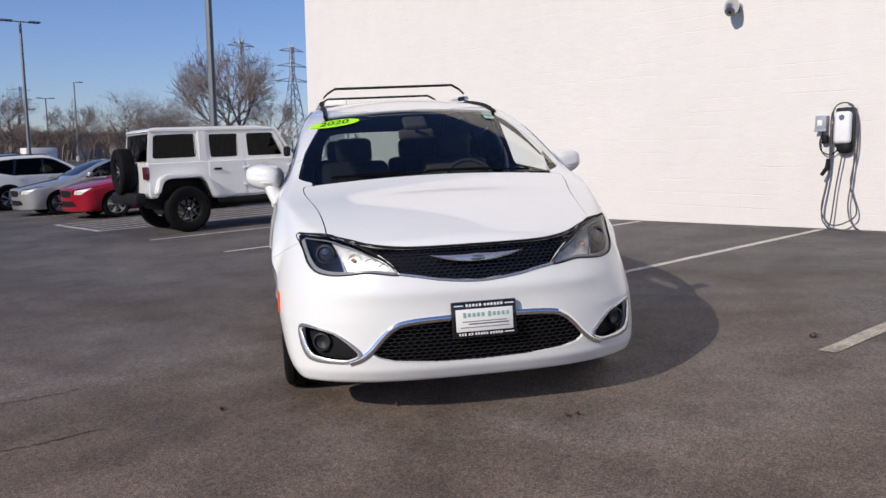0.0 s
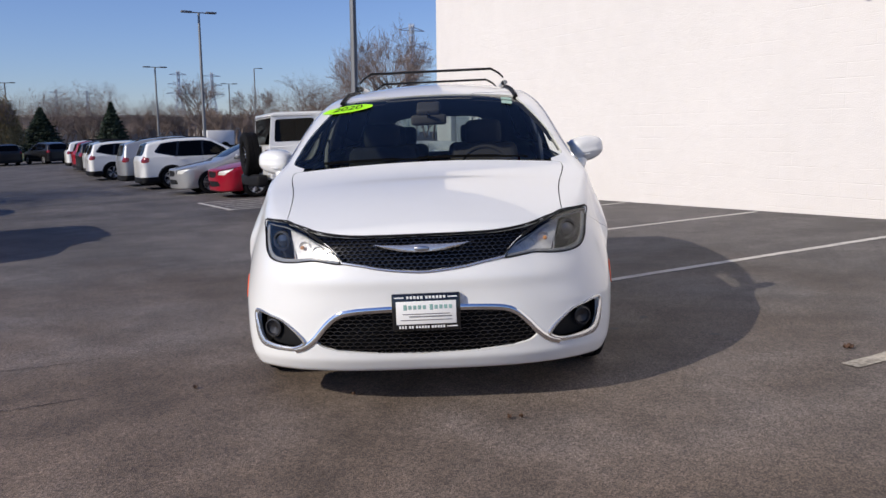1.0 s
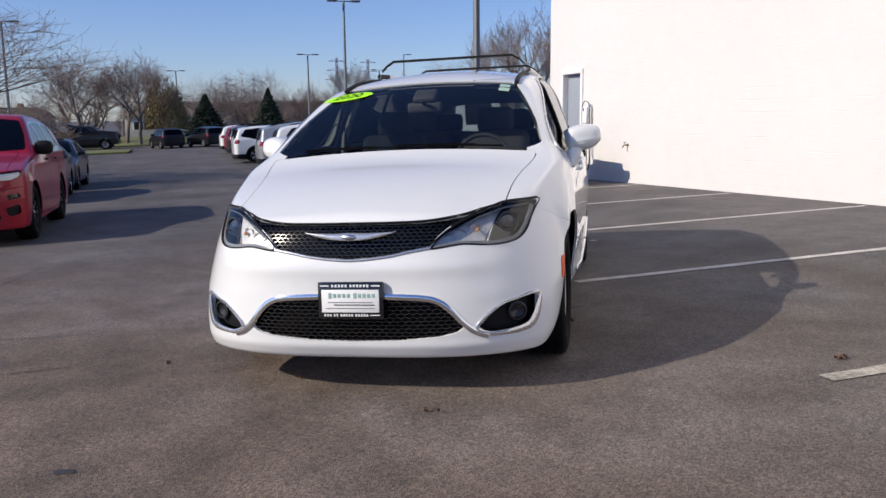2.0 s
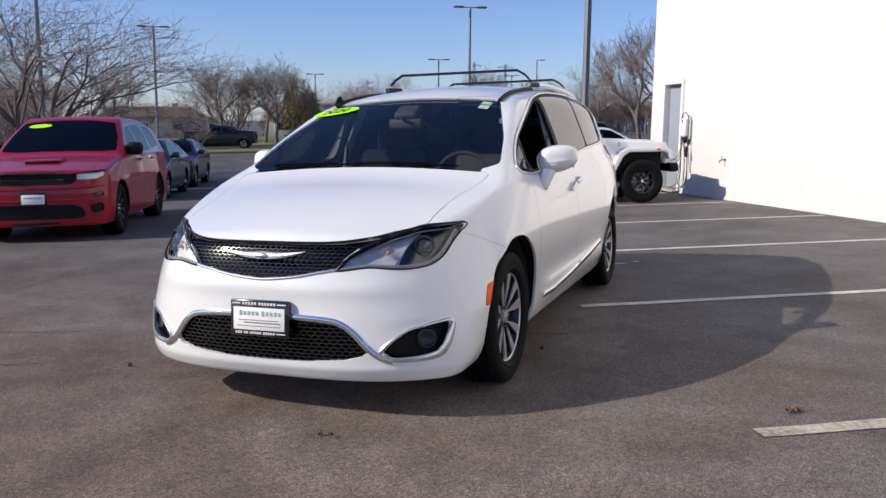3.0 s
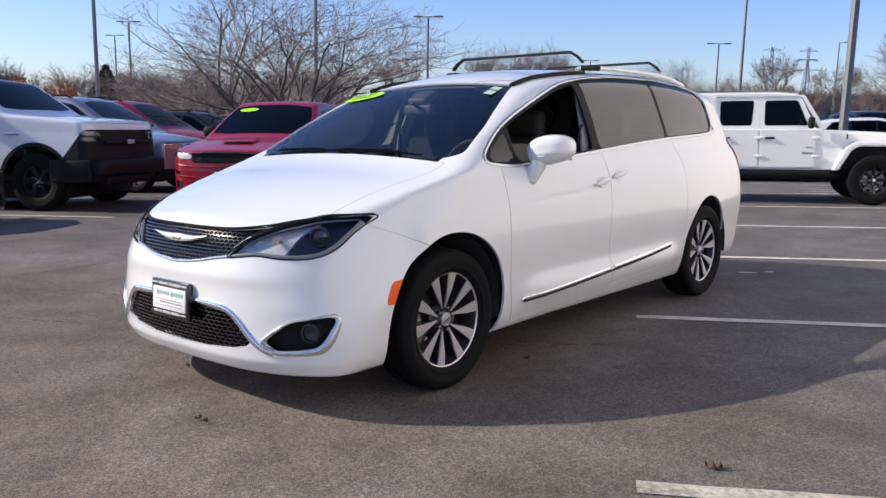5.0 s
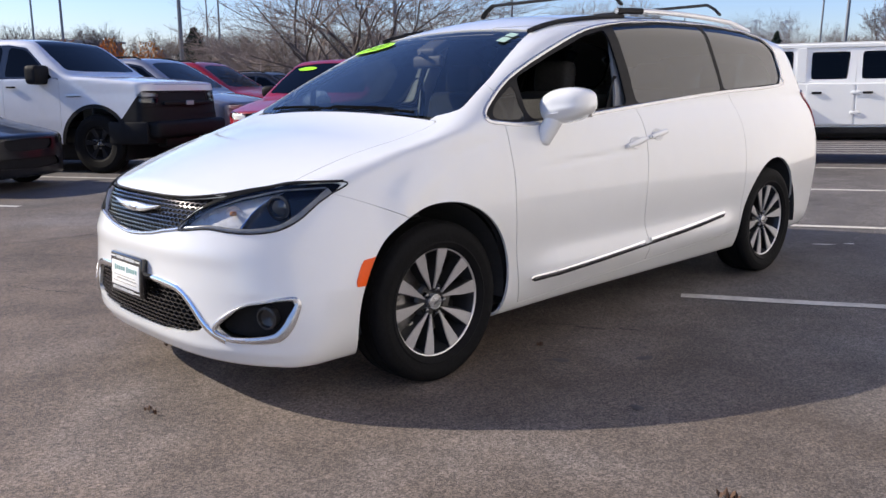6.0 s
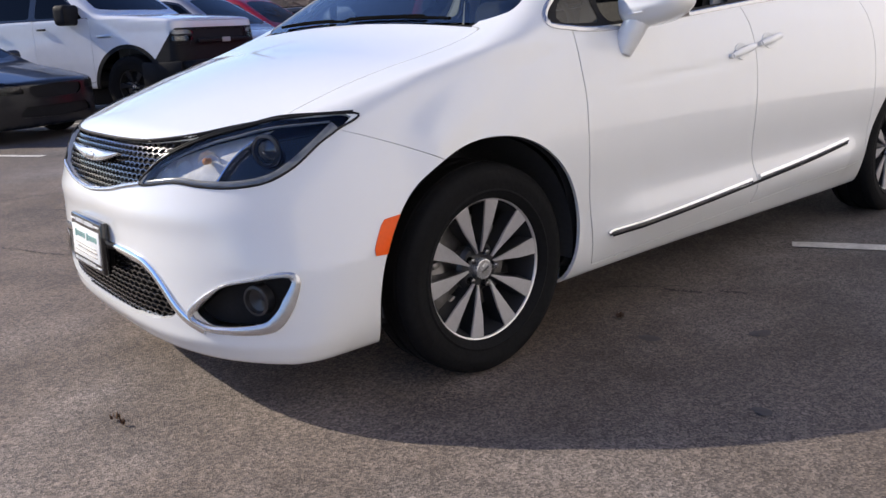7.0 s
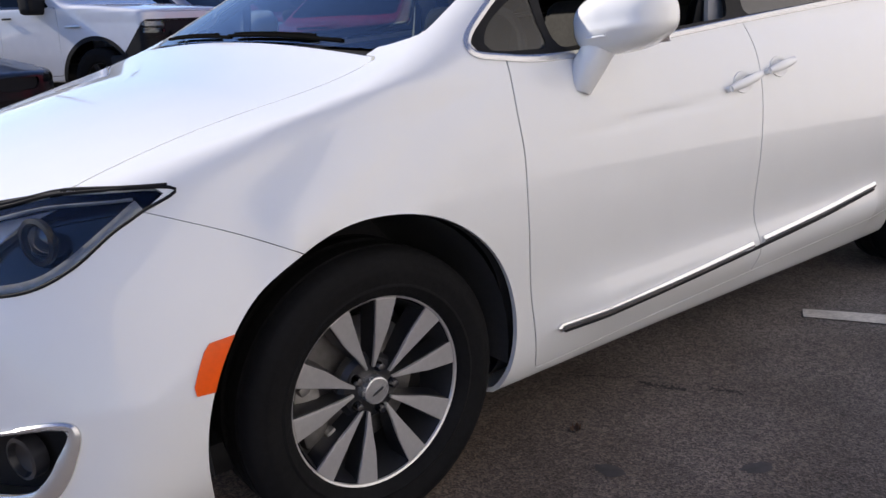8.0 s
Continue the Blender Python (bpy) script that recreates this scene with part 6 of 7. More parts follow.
build_car("pickup_truck", "black pickup parked by the verge", "pickup truck", BLACK_PAINT, lot_pose(-5.6, 66.0, 176), FAR_PICK, (26, 56, 16, 50), 0.48, (0.40, 0.25, 0.26, 6), (RIM_FACE, RIM_DARK), screen=[(-.02, .52), (.5, .54), (.80, .60), (.66, 1.30), (-.02, 1.34)],
          panes=([(.78, 1.36), (1.30, 1.70), (1.62, 1.74), (1.66, 1.37)], [(1.78, 1.37), (1.74, 1.74), (2.45, 1.72), (2.60, 1.38)]), grilles=(([(-.02, 1.1), (.65, 1.1), (.65, .8), (-.02, .8)], BLACK_PLASTIC),), doors=(0.62, 1.70, 2.68))


# --- white four-door off-roader nose to the wall
def build_off_roader():
    car = thing("off_roader", "white boxy four-door off-roader with black wheels", "car", lot_pose(6.22, 11.42, 175) @ Matrix.Diagonal((1.0, 1.01, 1.045, 1)))
    R, base = 0.405, 3.008

    def slab(name, pts, x0, x1, material, bevel=0.03, lab="", parent=None, segs=3):
        """A solid with a side outline in (y, z), from x0 to x1."""
        bm = bmesh.new()
        a = [bm.verts.new((x0, y, z)) for y, z in pts]
        b = [bm.verts.new((x1, y, z)) for y, z in pts]
        bm.faces.new(a)
        bm.faces.new(b[::-1])
        n = len(pts)
        for k in range(n):
            bm.faces.new((a[k], b[k], b[(k + 1) % n], a[(k + 1) % n]))
        bmesh.ops.recalc_face_normals(bm, faces=bm.faces)
        if bevel:
            bmesh.ops.bevel(bm, geom=bm.edges[:], offset=bevel, segments=segs, affect="EDGES")
        return part(name, bm, material, parent or car, lab)
    # tub with arches left open by the outline
    tub = [(0.80, 0.62), (0.80, 1.12), (0.80, 1.24), (3.66, 1.24), (3.66, 0.62), (3.50, 0.62), (3.42, 0.86), (3.26, 0.98), (2.76, 0.98), (2.60, 0.86), (2.50, 0.56), (0.80, 0.56)]
    slab("tub", tub, -0.78, 0.78, WHITE_PAINT, 0.025)
    slab("hood", [(-0.52, 0.82), (-0.52, 1.10), (-0.20, 1.17), (0.84, 1.22), (0.84, 0.80)], -0.68, 0.68, WHITE_PAINT, 0.05, "white flat bonnet")
    slab("grille_panel", [(-0.62, 0.72), (-0.58, 1.10), (-0.48, 1.12), (-0.48, 0.72)], -0.64, 0.64, WHITE_PAINT, 0.03)
    for k in range(7):
        part("grille_slot", box_bm(0.05, 0.03, 0.25, ((k - 3) * 0.10, -0.605, 0.93), 0.012), BLACK_PLASTIC, car)
    for s in (1, -1):
        part("headlamp", lathe([(-0.03, 0.0001), (-0.03, 0.08), (0.02, 0.09)], 24, "y", None, (0.47 * s, -0.60, 0.95), False), SATIN, car, "round headlamp")
        slab("cowl_side", [(0.60, 0.56), (0.44, 0.96), (0.44, 1.19), (0.94, 1.21), (0.94, 0.56)], 0.62 * s, 0.775 * s, WHITE_PAINT, 0.012, "white panel ahead of the door")
        # flat flared fenders
        front = [(-0.60, 0.80), (-0.58, 0.96), (-0.46, 1.03), (0.30, 1.03), (0.46, 0.95), (0.66, 0.56), (0.56, 0.56), (0.38, 0.88), (0.26, 0.95), (-0.42, 0.95), (-0.50, 0.90), (-0.52, 0.80)]
        slab("fender", front, 0.66 * s, 0.935 * s, WHITE_PAINT, 0.018, "white flared fender")
        rear = [(2.42, 0.58), (2.58, 0.93), (2.72, 1.03), (3.36, 1.03), (3.50, 0.96), (3.58, 0.70), (3.50, 0.70), (3.42, 0.90), (3.32, 0.95), (2.76, 0.95), (2.66, 0.88), (2.52, 0.58)]
        slab("fender", rear, 0.74 * s, 0.935 * s, WHITE_PAINT, 0.018, "white flared fender")
        slab("fender_liner", [(2.50, 0.50), (2.66, 0.93), (3.42, 0.93), (3.50, 0.50)], 0.40 * s, 0.62 * s, BLACK_PLASTIC, 0.0)
        slab("fender_liner", [(-0.40, 0.55), (-0.42, 0.94), (0.30, 0.94), (0.50, 0.56)], 0.5 * s, 0.70 * s, BLACK_PLASTIC, 0.0)
        slab("side_step", [(0.66, 0.46), (0.66, 0.55), (2.44, 0.55), (2.44, 0.46)], 0.66 * s, 0.86 * s, BLACK_PLASTIC, 0.02)
        # doors, panes and posts above the belt
        for y0, y1 in ((0.93, 1.81), (1.84, 2.54)):
            d = slab("door", [(y0, 0.60), (y0, 1.22), (y1, 1.22), (y1, 0.80 if y0 > 1 else 0.60), (y1 - (0.12 if y0 > 1 else 0), 0.60)], 0.775 * s, 0.80 * s, WHITE_PAINT, 0.008)
            part("door_handle", box_bm(0.04, 0.15, 0.035, (0.815 * s, y1 - 0.16, 1.08), 0.012), BLACK_PLASTIC, d)
            for z in (0.78, 1.08):
                part("hinge", box_bm(0.03, 0.14, 0.05, (0.81 * s, y0 - 0.02, z), 0.012), WHITE_PAINT, d, "white outside hinge")
            frame_pts = [(y0 - 0.01, 1.24), (y0 + (0.24 if y0 < 1 else -0.015), 1.74), (y1 + 0.015, 1.74), (y1 + 0.015, 1.24)]
            g = [(y0 + 0.12, 1.29), (y0 + (0.30 if y0 < 1 else 0.09), 1.69), (y1 - 0.07, 1.69), (y1 - 0.07, 1.29)]
            ring_door(car, frame_pts, g, s)
        slab("quarter_post", [(2.55, 1.24), (2.55, 1.76), (2.70, 1.76), (2.70, 1.24)], 0.70 * s, 0.765 * s, WHITE_PAINT, 0.01)
        ring_door(car, [(2.69, 1.24), (2.69, 1.76), (3.56, 1.74), (3.64, 1.24)], [(2.76, 1.31), (2.76, 1.71), (3.48, 1.70), (3.53, 1.31)], s, "quarter_pane")
        part("tail_lamp", box_bm(0.13, 0.10, 0.22, (0.72 * s, 3.665, 1.06), 0.02), mat("smoked_red_lens", (0.10, 0.008, 0.012), 0.15, coat=1.0, vary=0.1, scale=50) if s > 0 else bpy.data.materials["smoked_red_lens"], car, "smoked red tail lamp")
        part("door_mirror", box_bm(0.16, 0.10, 0.19, (0.92 * s, 1.02, 1.33), 0.04, 3), BLACK_PLASTIC, car)
        part("side_marker", box_bm(0.02, 0.08, 0.035, (0.935 * s, -0.30, 0.99), 0.008), LENS_AMBER, car)
        part("badge", box_bm(0.008, 0.17, 0.035, (0.802 * s, 1.04, 0.84), 0.003), SATIN, car, "plain grey badge bar")
        part("badge", box_bm(0.008, 0.11, 0.022, (0.802 * s, 1.02, 0.93), 0.003), SATIN, car, "plain grey badge bar")
        part("fender_vent", box_bm(0.02, 0.16, 0.08, (0.685 * s, 0.48, 1.10), 0.015), BLACK_PLASTIC, car)
    slab("roof", [(1.14, 1.73), (1.20, 1.80), (1.55, 1.835), (3.5, 1.835), (3.60, 1.80), (3.60, 1.74)], -0.73, 0.73, WHITE_PAINT, 0.03, "white hard top")
    slab("windscreen_frame", [(0.76, 1.22), (1.12, 1.78), (1.19, 1.78), (0.86, 1.22)], -0.72, -0.64, WHITE_PAINT, 0.01)
    slab("windscreen_frame", [(0.76, 1.22), (1.12, 1.78), (1.19, 1.78), (0.86, 1.22)], 0.64, 0.72, WHITE_PAINT, 0.01)
    slab("windscreen", [(0.80, 1.24), (1.13, 1.75), (1.145, 1.75), (0.815, 1.24)], -0.64, 0.64, CAR_GLASS, 0)
    slab("tailgate", [(3.62, 0.70), (3.62, 1.24), (3.70, 1.24), (3.70, 0.70)], -0.70, 0.70, WHITE_PAINT, 0.015)
    slab("rear_window", [(3.60, 1.26), (3.56, 1.72), (3.58, 1.72), (3.62, 1.26)], -0.62, 0.62, CAR_GLASS, 0)
    part("front_bumper", box_bm(1.34, 0.20, 0.17, (0, -0.70, 0.64), 0.05, 3), BLACK_PLASTIC, car, "black plastic bumper")
    part("rear_bumper", box_bm(1.60, 0.22, 0.22, (0, 3.82, 0.62), 0.06, 3), BLACK_PLASTIC, car, "black plastic bumper")
    part("underbody", box_bm(1.2, 3.6, 0.22, (0, 1.6, 0.50), 0.04), BLACK_PLASTIC, car, "dark underbody")
    for x in (0.36, -0.36):
        st = part("seat_back", box_bm(0.46, 0.14, 0.6, (x, 1.70, 1.15), 0.06, 3), DARK_CLOTH, car)
        part("headrest", box_bm(0.26, 0.1, 0.18, (x, 1.73, 1.53), 0.05, 3), DARK_CLOTH, st)
    wheel = bake(alloy_wheel(R, 0.225, 0.26, 8, GLOSS_BLACK, BLACK_PLASTIC, 0.03))
    wheels_on(car, wheel, [(0.80, 0, R, 12), (0.80, base, R, 30), (-0.80, 0, R, 3), (-0.80, base, R, 55)], "black alloy wheel with off-road tyre")
    spare = None
    for name, mesh, material, lab in wheel:
        if name == "tyre":
            spare = link_shared("spare_wheel", mesh, car, "spare wheel on the tailgate", pose(0.02, 3.86, 1.10, 0, 0, 90))
        else:
            link_shared(name, mesh, spare, lab)
    return car


def ring_door(car, outer, inner, s, name="door_frame"):
    """A window frame between two outlines in (y, z), with its pane."""
    bm = bmesh.new()
    x0, x1 = 0.715 * s, 0.755 * s
    n = len(outer)
    lean = lambda z: -0.045 * s * (z - 1.24) / 0.5
    vo = [[bm.verts.new((x + lean(z), y, z)) for y, z in outer] for x in (x0, x1)]
    vi = [[bm.verts.new((x + lean(z), y, z)) for y, z in inner] for x in (x0, x1)]
    for k in range(n):
        j = (k + 1) % n
        for q in (0, 1):
            bm.faces.new((vo[q][k], vo[q][j], vi[q][j], vi[q][k]))
        bm.faces.new((vo[0][k], vo[1][k], vo[1][j], vo[0][j]))
        bm.faces.new((vi[0][k], vi[0][j], vi[1][j], vi[1][k]))
    bmesh.ops.recalc_face_normals(bm, faces=bm.faces)
    f = part(name, bm, WHITE_PAINT, car, "")
    bm = bmesh.new()
    face = bm.faces.new([bm.verts.new(((x0 + x1) / 2 + lean(z), y, z)) for y, z in inner])
    face.normal_update()
    if face.normal.x * s < 0:
        face.normal_flip()
    part("pane", bm, BLACK_GLASS, f)
    bm = bmesh.new()
    xs = x1 + 0.002 * s
    c = Vector((sum(y for y, z in inner) / n, sum(z for y, z in inner) / n))
    ring = rounded(inner, 0.05)
    grown = [c + (Vector(q) - c) * 1.03 for q in ring]
    a = [bm.verts.new((xs + lean(z), y, z)) for y, z in ring]
    b = [bm.verts.new((xs + lean(z), y, z)) for y, z in grown]
    for k in range(len(a)):
        j = (k + 1) % len(a)
        bm.faces.new((a[k], a[j], b[j], b[k]))
    part("window_seal", bm, BLACK_PLASTIC, f)


build_off_roader()
# ---------------------------------------------------------------- poles, trees, far things, wall fittings
def light_pole(u, v, height, arms=2, radius=0.085, label="tall grey parking lot light pole with twin heads", turn=0.0, head=True):
    p = at_uv(u, v)
    pole = thing("light_pole", label, "light pole", Matrix.Translation(p) @ Matrix.Rotation(radians(LOT + turn), 4, "Z"), "light poles")
    part("base", lathe([(-0.1, 0.28), (0.55, 0.28), (0.62, 0.24)], 18, "z"), CONCRETE, pole, "round concrete base")
    part("shaft", tube([(0, 0, 0.5), (0, 0, height)], radius, 8, None, None, False, [1.25, 0.8]), GALVANISED, pole)
    if head:
        part("cross_arm", box_bm(1.15 if arms == 2 else 0.6, 0.07, 0.06, (0 if arms == 2 else 0.3, 0, height), 0.02), GALVANISED, pole)
        for s in ((1, -1) if arms == 2 else (1,)):
            part("lamp_head", box_bm(0.62, 0.36, 0.10, (0.72 * s, 0, height + 0.02), 0.03), GALVANISED, pole, "flat lamp head")
    return pole


CONCRETE = mat("pale_concrete", (0.38, 0.36, 0.33), 0.85, bump=0.3, vary=0.15, scale=14)


def bare_tree(seed, height, spread=0.8, levels=5, trunk_r=0.14, twigs=2, fork=0.28, stems=1, tilt=0.0, wiggle=0.13, lift=1.0):
    """Meshes of a leafless tree: tapered trunk with limbs, and a crown of fine twigs."""
    rng = random.Random(seed)
    tv, tf, cv, cf = [], [], [], []

    def limb(V_, F_, a, b, r0, r1, sides):
        t = (b - a).normalized()
        s = t.orthogonal().normalized()
        w = t.cross(s)
        k0 = len(V_)
        for p, r in ((a, r0), (b, r1)):
            for k in range(sides):
                q = 2 * math.pi * k / sides
                V_.append(p + s * (r * math.cos(q)) + w * (r * math.sin(q)))
        for k in range(sides):
            F_.append((k0 + k, k0 + (k + 1) % sides, k0 + sides + (k + 1) % sides, k0 + sides + k))

    def grow(p, d, length, r, level):
        pts, q, n = [p], p.copy(), 3 if level < 3 else 2
        dd = d.copy()
        for _ in range(n):
            dd = (dd + Vector((rng.gauss(0, wiggle), rng.gauss(0, wiggle), rng.gauss(0.06 * lift, .10)))).normalized()
            q = q + dd * (length / n)
            pts.append(q.copy())
        for k in range(n):
            a, b = r * (1 - 0.45 * k / n), r * (1 - 0.45 * (k + 1) / n)
            if level < 3:
                limb(tv, tf, pts[k], pts[k + 1], a, b, 6 if level < 2 else 4)
            else:
                limb(cv, cf, pts[k], pts[k + 1], a, b, 3)
        if level >= levels:
            return
        kids = rng.randint(4, 6) if level < 2 else rng.randint(3, 5) if level < 4 else twigs + rng.randint(0, 1)
        for k in range(kids):
            t = 0.35 + 0.65 * (k + rng.random()) / kids if level else 0.55 + 0.45 * (k + 1) / kids
            i = min(int(t * n), n - 1)
            base = pts[i].lerp(pts[i + 1], t * n - i)
            ang = 2 * math.pi * (k / kids + rng.random() * 0.6)
            side = Vector((math.cos(ang), math.sin(ang), 0))
            side = (side - dd * side.dot(dd)).normalized()
            grow(base, (dd * (0.62 + 0.3 * rng.random()) + side * spread * (0.6 + 0.5 * rng.random()) + Vector((0, 0, 0.12 * lift))).normalized(), length * rng.uniform(0.58, 0.80), max(r * rng.uniform(0.38, 0.56), 0.0055), level + 1)
    if stems == 1:
        grow(Vector((0, 0, -0.1)), Vector((0, 0, 1)), height * fork, trunk_r, 0)
    for k in range(stems if stems > 1 else 0):
        a, lean = 2 * math.pi * (k + 0.5 * rng.random()) / stems, tilt * rng.uniform(0.35, 1.1)
        out_d = Vector((math.cos(a), math.sin(a), 0))
        grow(out_d * 0.12 - Vector((0, 0, 0.1)), (out_d * math.sin(lean) + Vector((0, 0, math.cos(lean)))).normalized(), height * fork, trunk_r * rng.uniform(0.6, 1.0), 1)
    out = []
    for name, v, f in (("trunk", tv, tf), ("crown", cv, cf)):
        mesh = bpy.data.meshes.new(name)
        mesh.from_pydata([tuple(p) for p in v], [], f)
        mesh.shade_smooth()
        mesh.materials.append(BARK if name == "trunk" else TWIG)
        out.append(mesh)
    top = max(p.z for p in cv)
    return out, height / top


TREES = [bare_tree(3, 8, 0.80, 6, 0.125, 2, 0.42, 8, 0.88, 0.17, 0.55), bare_tree(11, 8, 0.56, 6, 0.11, 2, 0.24, wiggle=0.10, lift=0.8), bare_tree(21, 8, 0.50, 6, 0.075, 2, 0.38, 7, 0.70, 0.10)]


def plant_tree(kind, u, v, height, turn=0.0, label="leafless deciduous tree with fine twigs", group="", wide=1.0):
    (trunk, crown), k = TREES[kind]
    k *= height / 8.0
    t = thing("tree", label, "tree", Matrix.Translation(at_uv(u, v)) @ Matrix.Rotation(radians(turn), 4, "Z") @ Matrix.Diagonal((k * wide, k * wide, k, 1)), group)
    link_shared("trunk", trunk, t)
    link_shared("crown", crown, t, "bare brown twigs")
    return t


def leaf_cloud(seed, n, size, fill, material, name="foliage"):
    """Many small leaf clumps in a shape given by fill(rng)."""
    rng = random.Random(seed)
    v, f = [], []
    for _ in range(n):
        c = fill(rng)
        a = Vector((rng.gauss(0, 1), rng.gauss(0, 1), rng.gauss(0, 1))).normalized()
        b = a.orthogonal().normalized()
        w = a.cross(b)
        s = size * rng.uniform(0.6, 1.4)
        k = len(v)
        v += [c + b * s, c + w * s * 0.5, c - b * s, c - w * s * 0.5]
        f.append((k, k + 1, k + 2, k + 3))
    mesh = bpy.data.meshes.new(name)
    mesh.from_pydata([tuple(p) for p in v], [], f)
    mesh.materials.append(material)
    return mesh


PINE = mat("dark_evergreen_needles", (0.022, 0.042, 0.024), 0.8, vary=0.4, scale=3)
OCHRE = mat("ochre_autumn_leaves", (0.27, 0.205, 0.095), 0.8, vary=0.4, scale=3)
ORANGE = mat("orange_autumn_leaves", (0.45, 0.16, 0.035), 0.8, vary=0.4, scale=4)
BRUSH = mat("brown_winter_brush", (0.180, 0.138, 0.115), 0.9, vary=0.4, scale=2)


def pine_fill(rng):
    h = rng.random() ** 1.2
    r = (1 - h) * 0.32 * (0.80 + 0.20 * math.sin(h * 40) ** 2) * rng.random() ** 0.4
    a = rng.random() * 6.283
    return Vector((r * math.cos(a), r * math.sin(a), 0.06 + 0.94 * h))


PINE_MESH = leaf_cloud(5, 5200, 0.022, pine_fill, PINE)


def pine(u, v, height, wide=1.0):
    t = thing("conifer", "dark green conifer with drooping branches", "tree", Matrix.Translation(at_uv(u, v)) @ Matrix.Diagonal((height * wide, height * wide, height, 1)), "conifers")
    link_shared("foliage", PINE_MESH, t)
    part("trunk", tube([(0, 0, -0.02), (0, 0, 0.8)], 0.018, 8, None, None, False, [1, 0.3]), BARK, t)


def bush_fill(rng):
    while True:
        p = Vector((rng.uniform(-1, 1), rng.uniform(-1, 1), rng.uniform(0, 1)))
        if p.x ** 2 + p.y ** 2 + p.z ** 2 < 1 and p.length > 0.35 + 0.4 * rng.random():
            return Vector((p.x * (0.85 + 0.2 * math.sin(5 * p.y)), p.y, p.z * (0.8 + 0.25 * math.sin(7 * p.x))))


BUSHES = {m.name: leaf_cloud(9, 7000, 0.034, bush_fill, m) for m in (OCHRE, ORANGE, BRUSH, PINE)}


def bush(u, v, material, r, h, label):
    ob = new("bush", BUSHES[material.name])
    ob.matrix_basis = Matrix.Translation(at_uv(u, v, -0.03)) @ Matrix.Rotation(u * 3, 4, "Z") @ Matrix.Diagonal((r, r, h, 1))
    return tagged(ob, label, "bush", "bushes")


# near trees and poles
plant_tree(0, -9.8, 24.5, 7.8, 40, "wide leafless ornamental tree behind the parked cars", wide=1.1)
plant_tree(0, -15.5, 28.5, 5.0, 200, "wide leafless ornamental tree behind the parked cars", wide=1.1)
plant_tree(1, 23.5, 48.5, 9.5, 70, "leafless tree beside the far end of the building")
plant_tree(1, 17.0, 37.0, 7.0, 10, "leafless tree beside the far end of the building")
plant_tree(1, -7.6, 70.0, 8.2, 0)
plant_tree(1, -3.2, 71.0, 8.6, 120)
plant_tree(1, -4.6, 78.0, 8.4, 220)
plant_tree(1, -18.0, 75.0, 8.4, 300)
plant_tree(2, -22.5, 68.0, 8.0, 35)
plant_tree(0, -8.5, 84.0, 9.5, 80)
for u, v, h in ((6.0, 120, 9), (12, 126, 10), (19, 118, 8), (27, 124, 11), (33, 118, 9), (40, 110, 10), (46, 116, 9), (54, 100, 9), (60, 92, 8), (-46, 96, 6), (-30, 90, 6)):
    plant_tree((int(u) + int(v)) % 3, u, v, h, u * 17, "leafless tree in the distance", "far trees")


def leafy_tree(u, v, height, r, turn):
    """A tree that has kept part of its ochre leaves."""
    t = plant_tree(1, u, v, height, turn, "tree with thin ochre autumn leaves on the verge")
    k = t.matrix_basis.to_scale()
    leaves = link_shared("foliage", BUSHES[OCHRE.name], t, "thin ochre leaves")
    leaves.matrix_basis = Matrix.Translation((0, 0, height * 0.22 / k.z)) @ Matrix.Diagonal((r / k.x, r / k.y, height * 0.74 / k.z, 1))


leafy_tree(-1.0, 72.5, 6.2, 2.1, 150)
bush(-16.5, 70.0, OCHRE, 2.2, 2.6, "ochre-leaved shrub on the verge")
for u, v, r, h in ((-26.6, 32.2, 2.0, 3.8), (-28.6, 31.6, 2.0, 3.7), (-25.0, 33.0, 1.9, 3.6)):
    bush(u, v, ORANGE, r, h, "orange-leaved autumn shrub behind the cars")
for u, v, r, h in ((-11.5, 31, 2.4, 1.5), (-14.5, 30, 2.6, 1.6), (-18, 30, 2.6, 1.5), (-21, 31, 2.4, 1.4), (-15.0, 62, 3.0, 2.6), (-19, 60, 3.4, 2.6)):
    bush(u, v, BRUSH, r, h, "brown leafless winter shrub behind the cars")
pine(9.3, 85, 5.0, 1.5)
pine(2.9, 85.5, 4.6, 2.0)
pine(-30.8, 46.6, 4.9, 1.9)
plant_tree(1, -27.0, 45.5, 5.2, 50)
light_pole(8.3, 20.6, 10.6, 2, 0.10)
light_pole(9.6, 46.9, 8.9)
light_pole(11.9, 74.6, 7.7)
light_pole(25.8, 102.3, 7.6)
light_pole(-10.5, 54.2, 8.5)
light_pole(-11.55, 33.3, 10.5)
light_pole(-20.4, 29.5, 10.0)
light_pole(-24.5, 21.3, 10.0)
light_pole(-36.9, 59.9, 9.0)
light_pole(-51.0, 80.6, 9.6)
light_pole(-48.9, 52.0, 9.0)
light_pole(-37.5, 42.0, 9.5)
light_pole(0.4, 98.0, 7.7)
light_pole(29.4, 103.2, 9.6, 1, 0.09, "thin street light with a single head")
light_pole(-21.9, 102.9, 10.2, 1, 0.06, "thin street light with a single head")


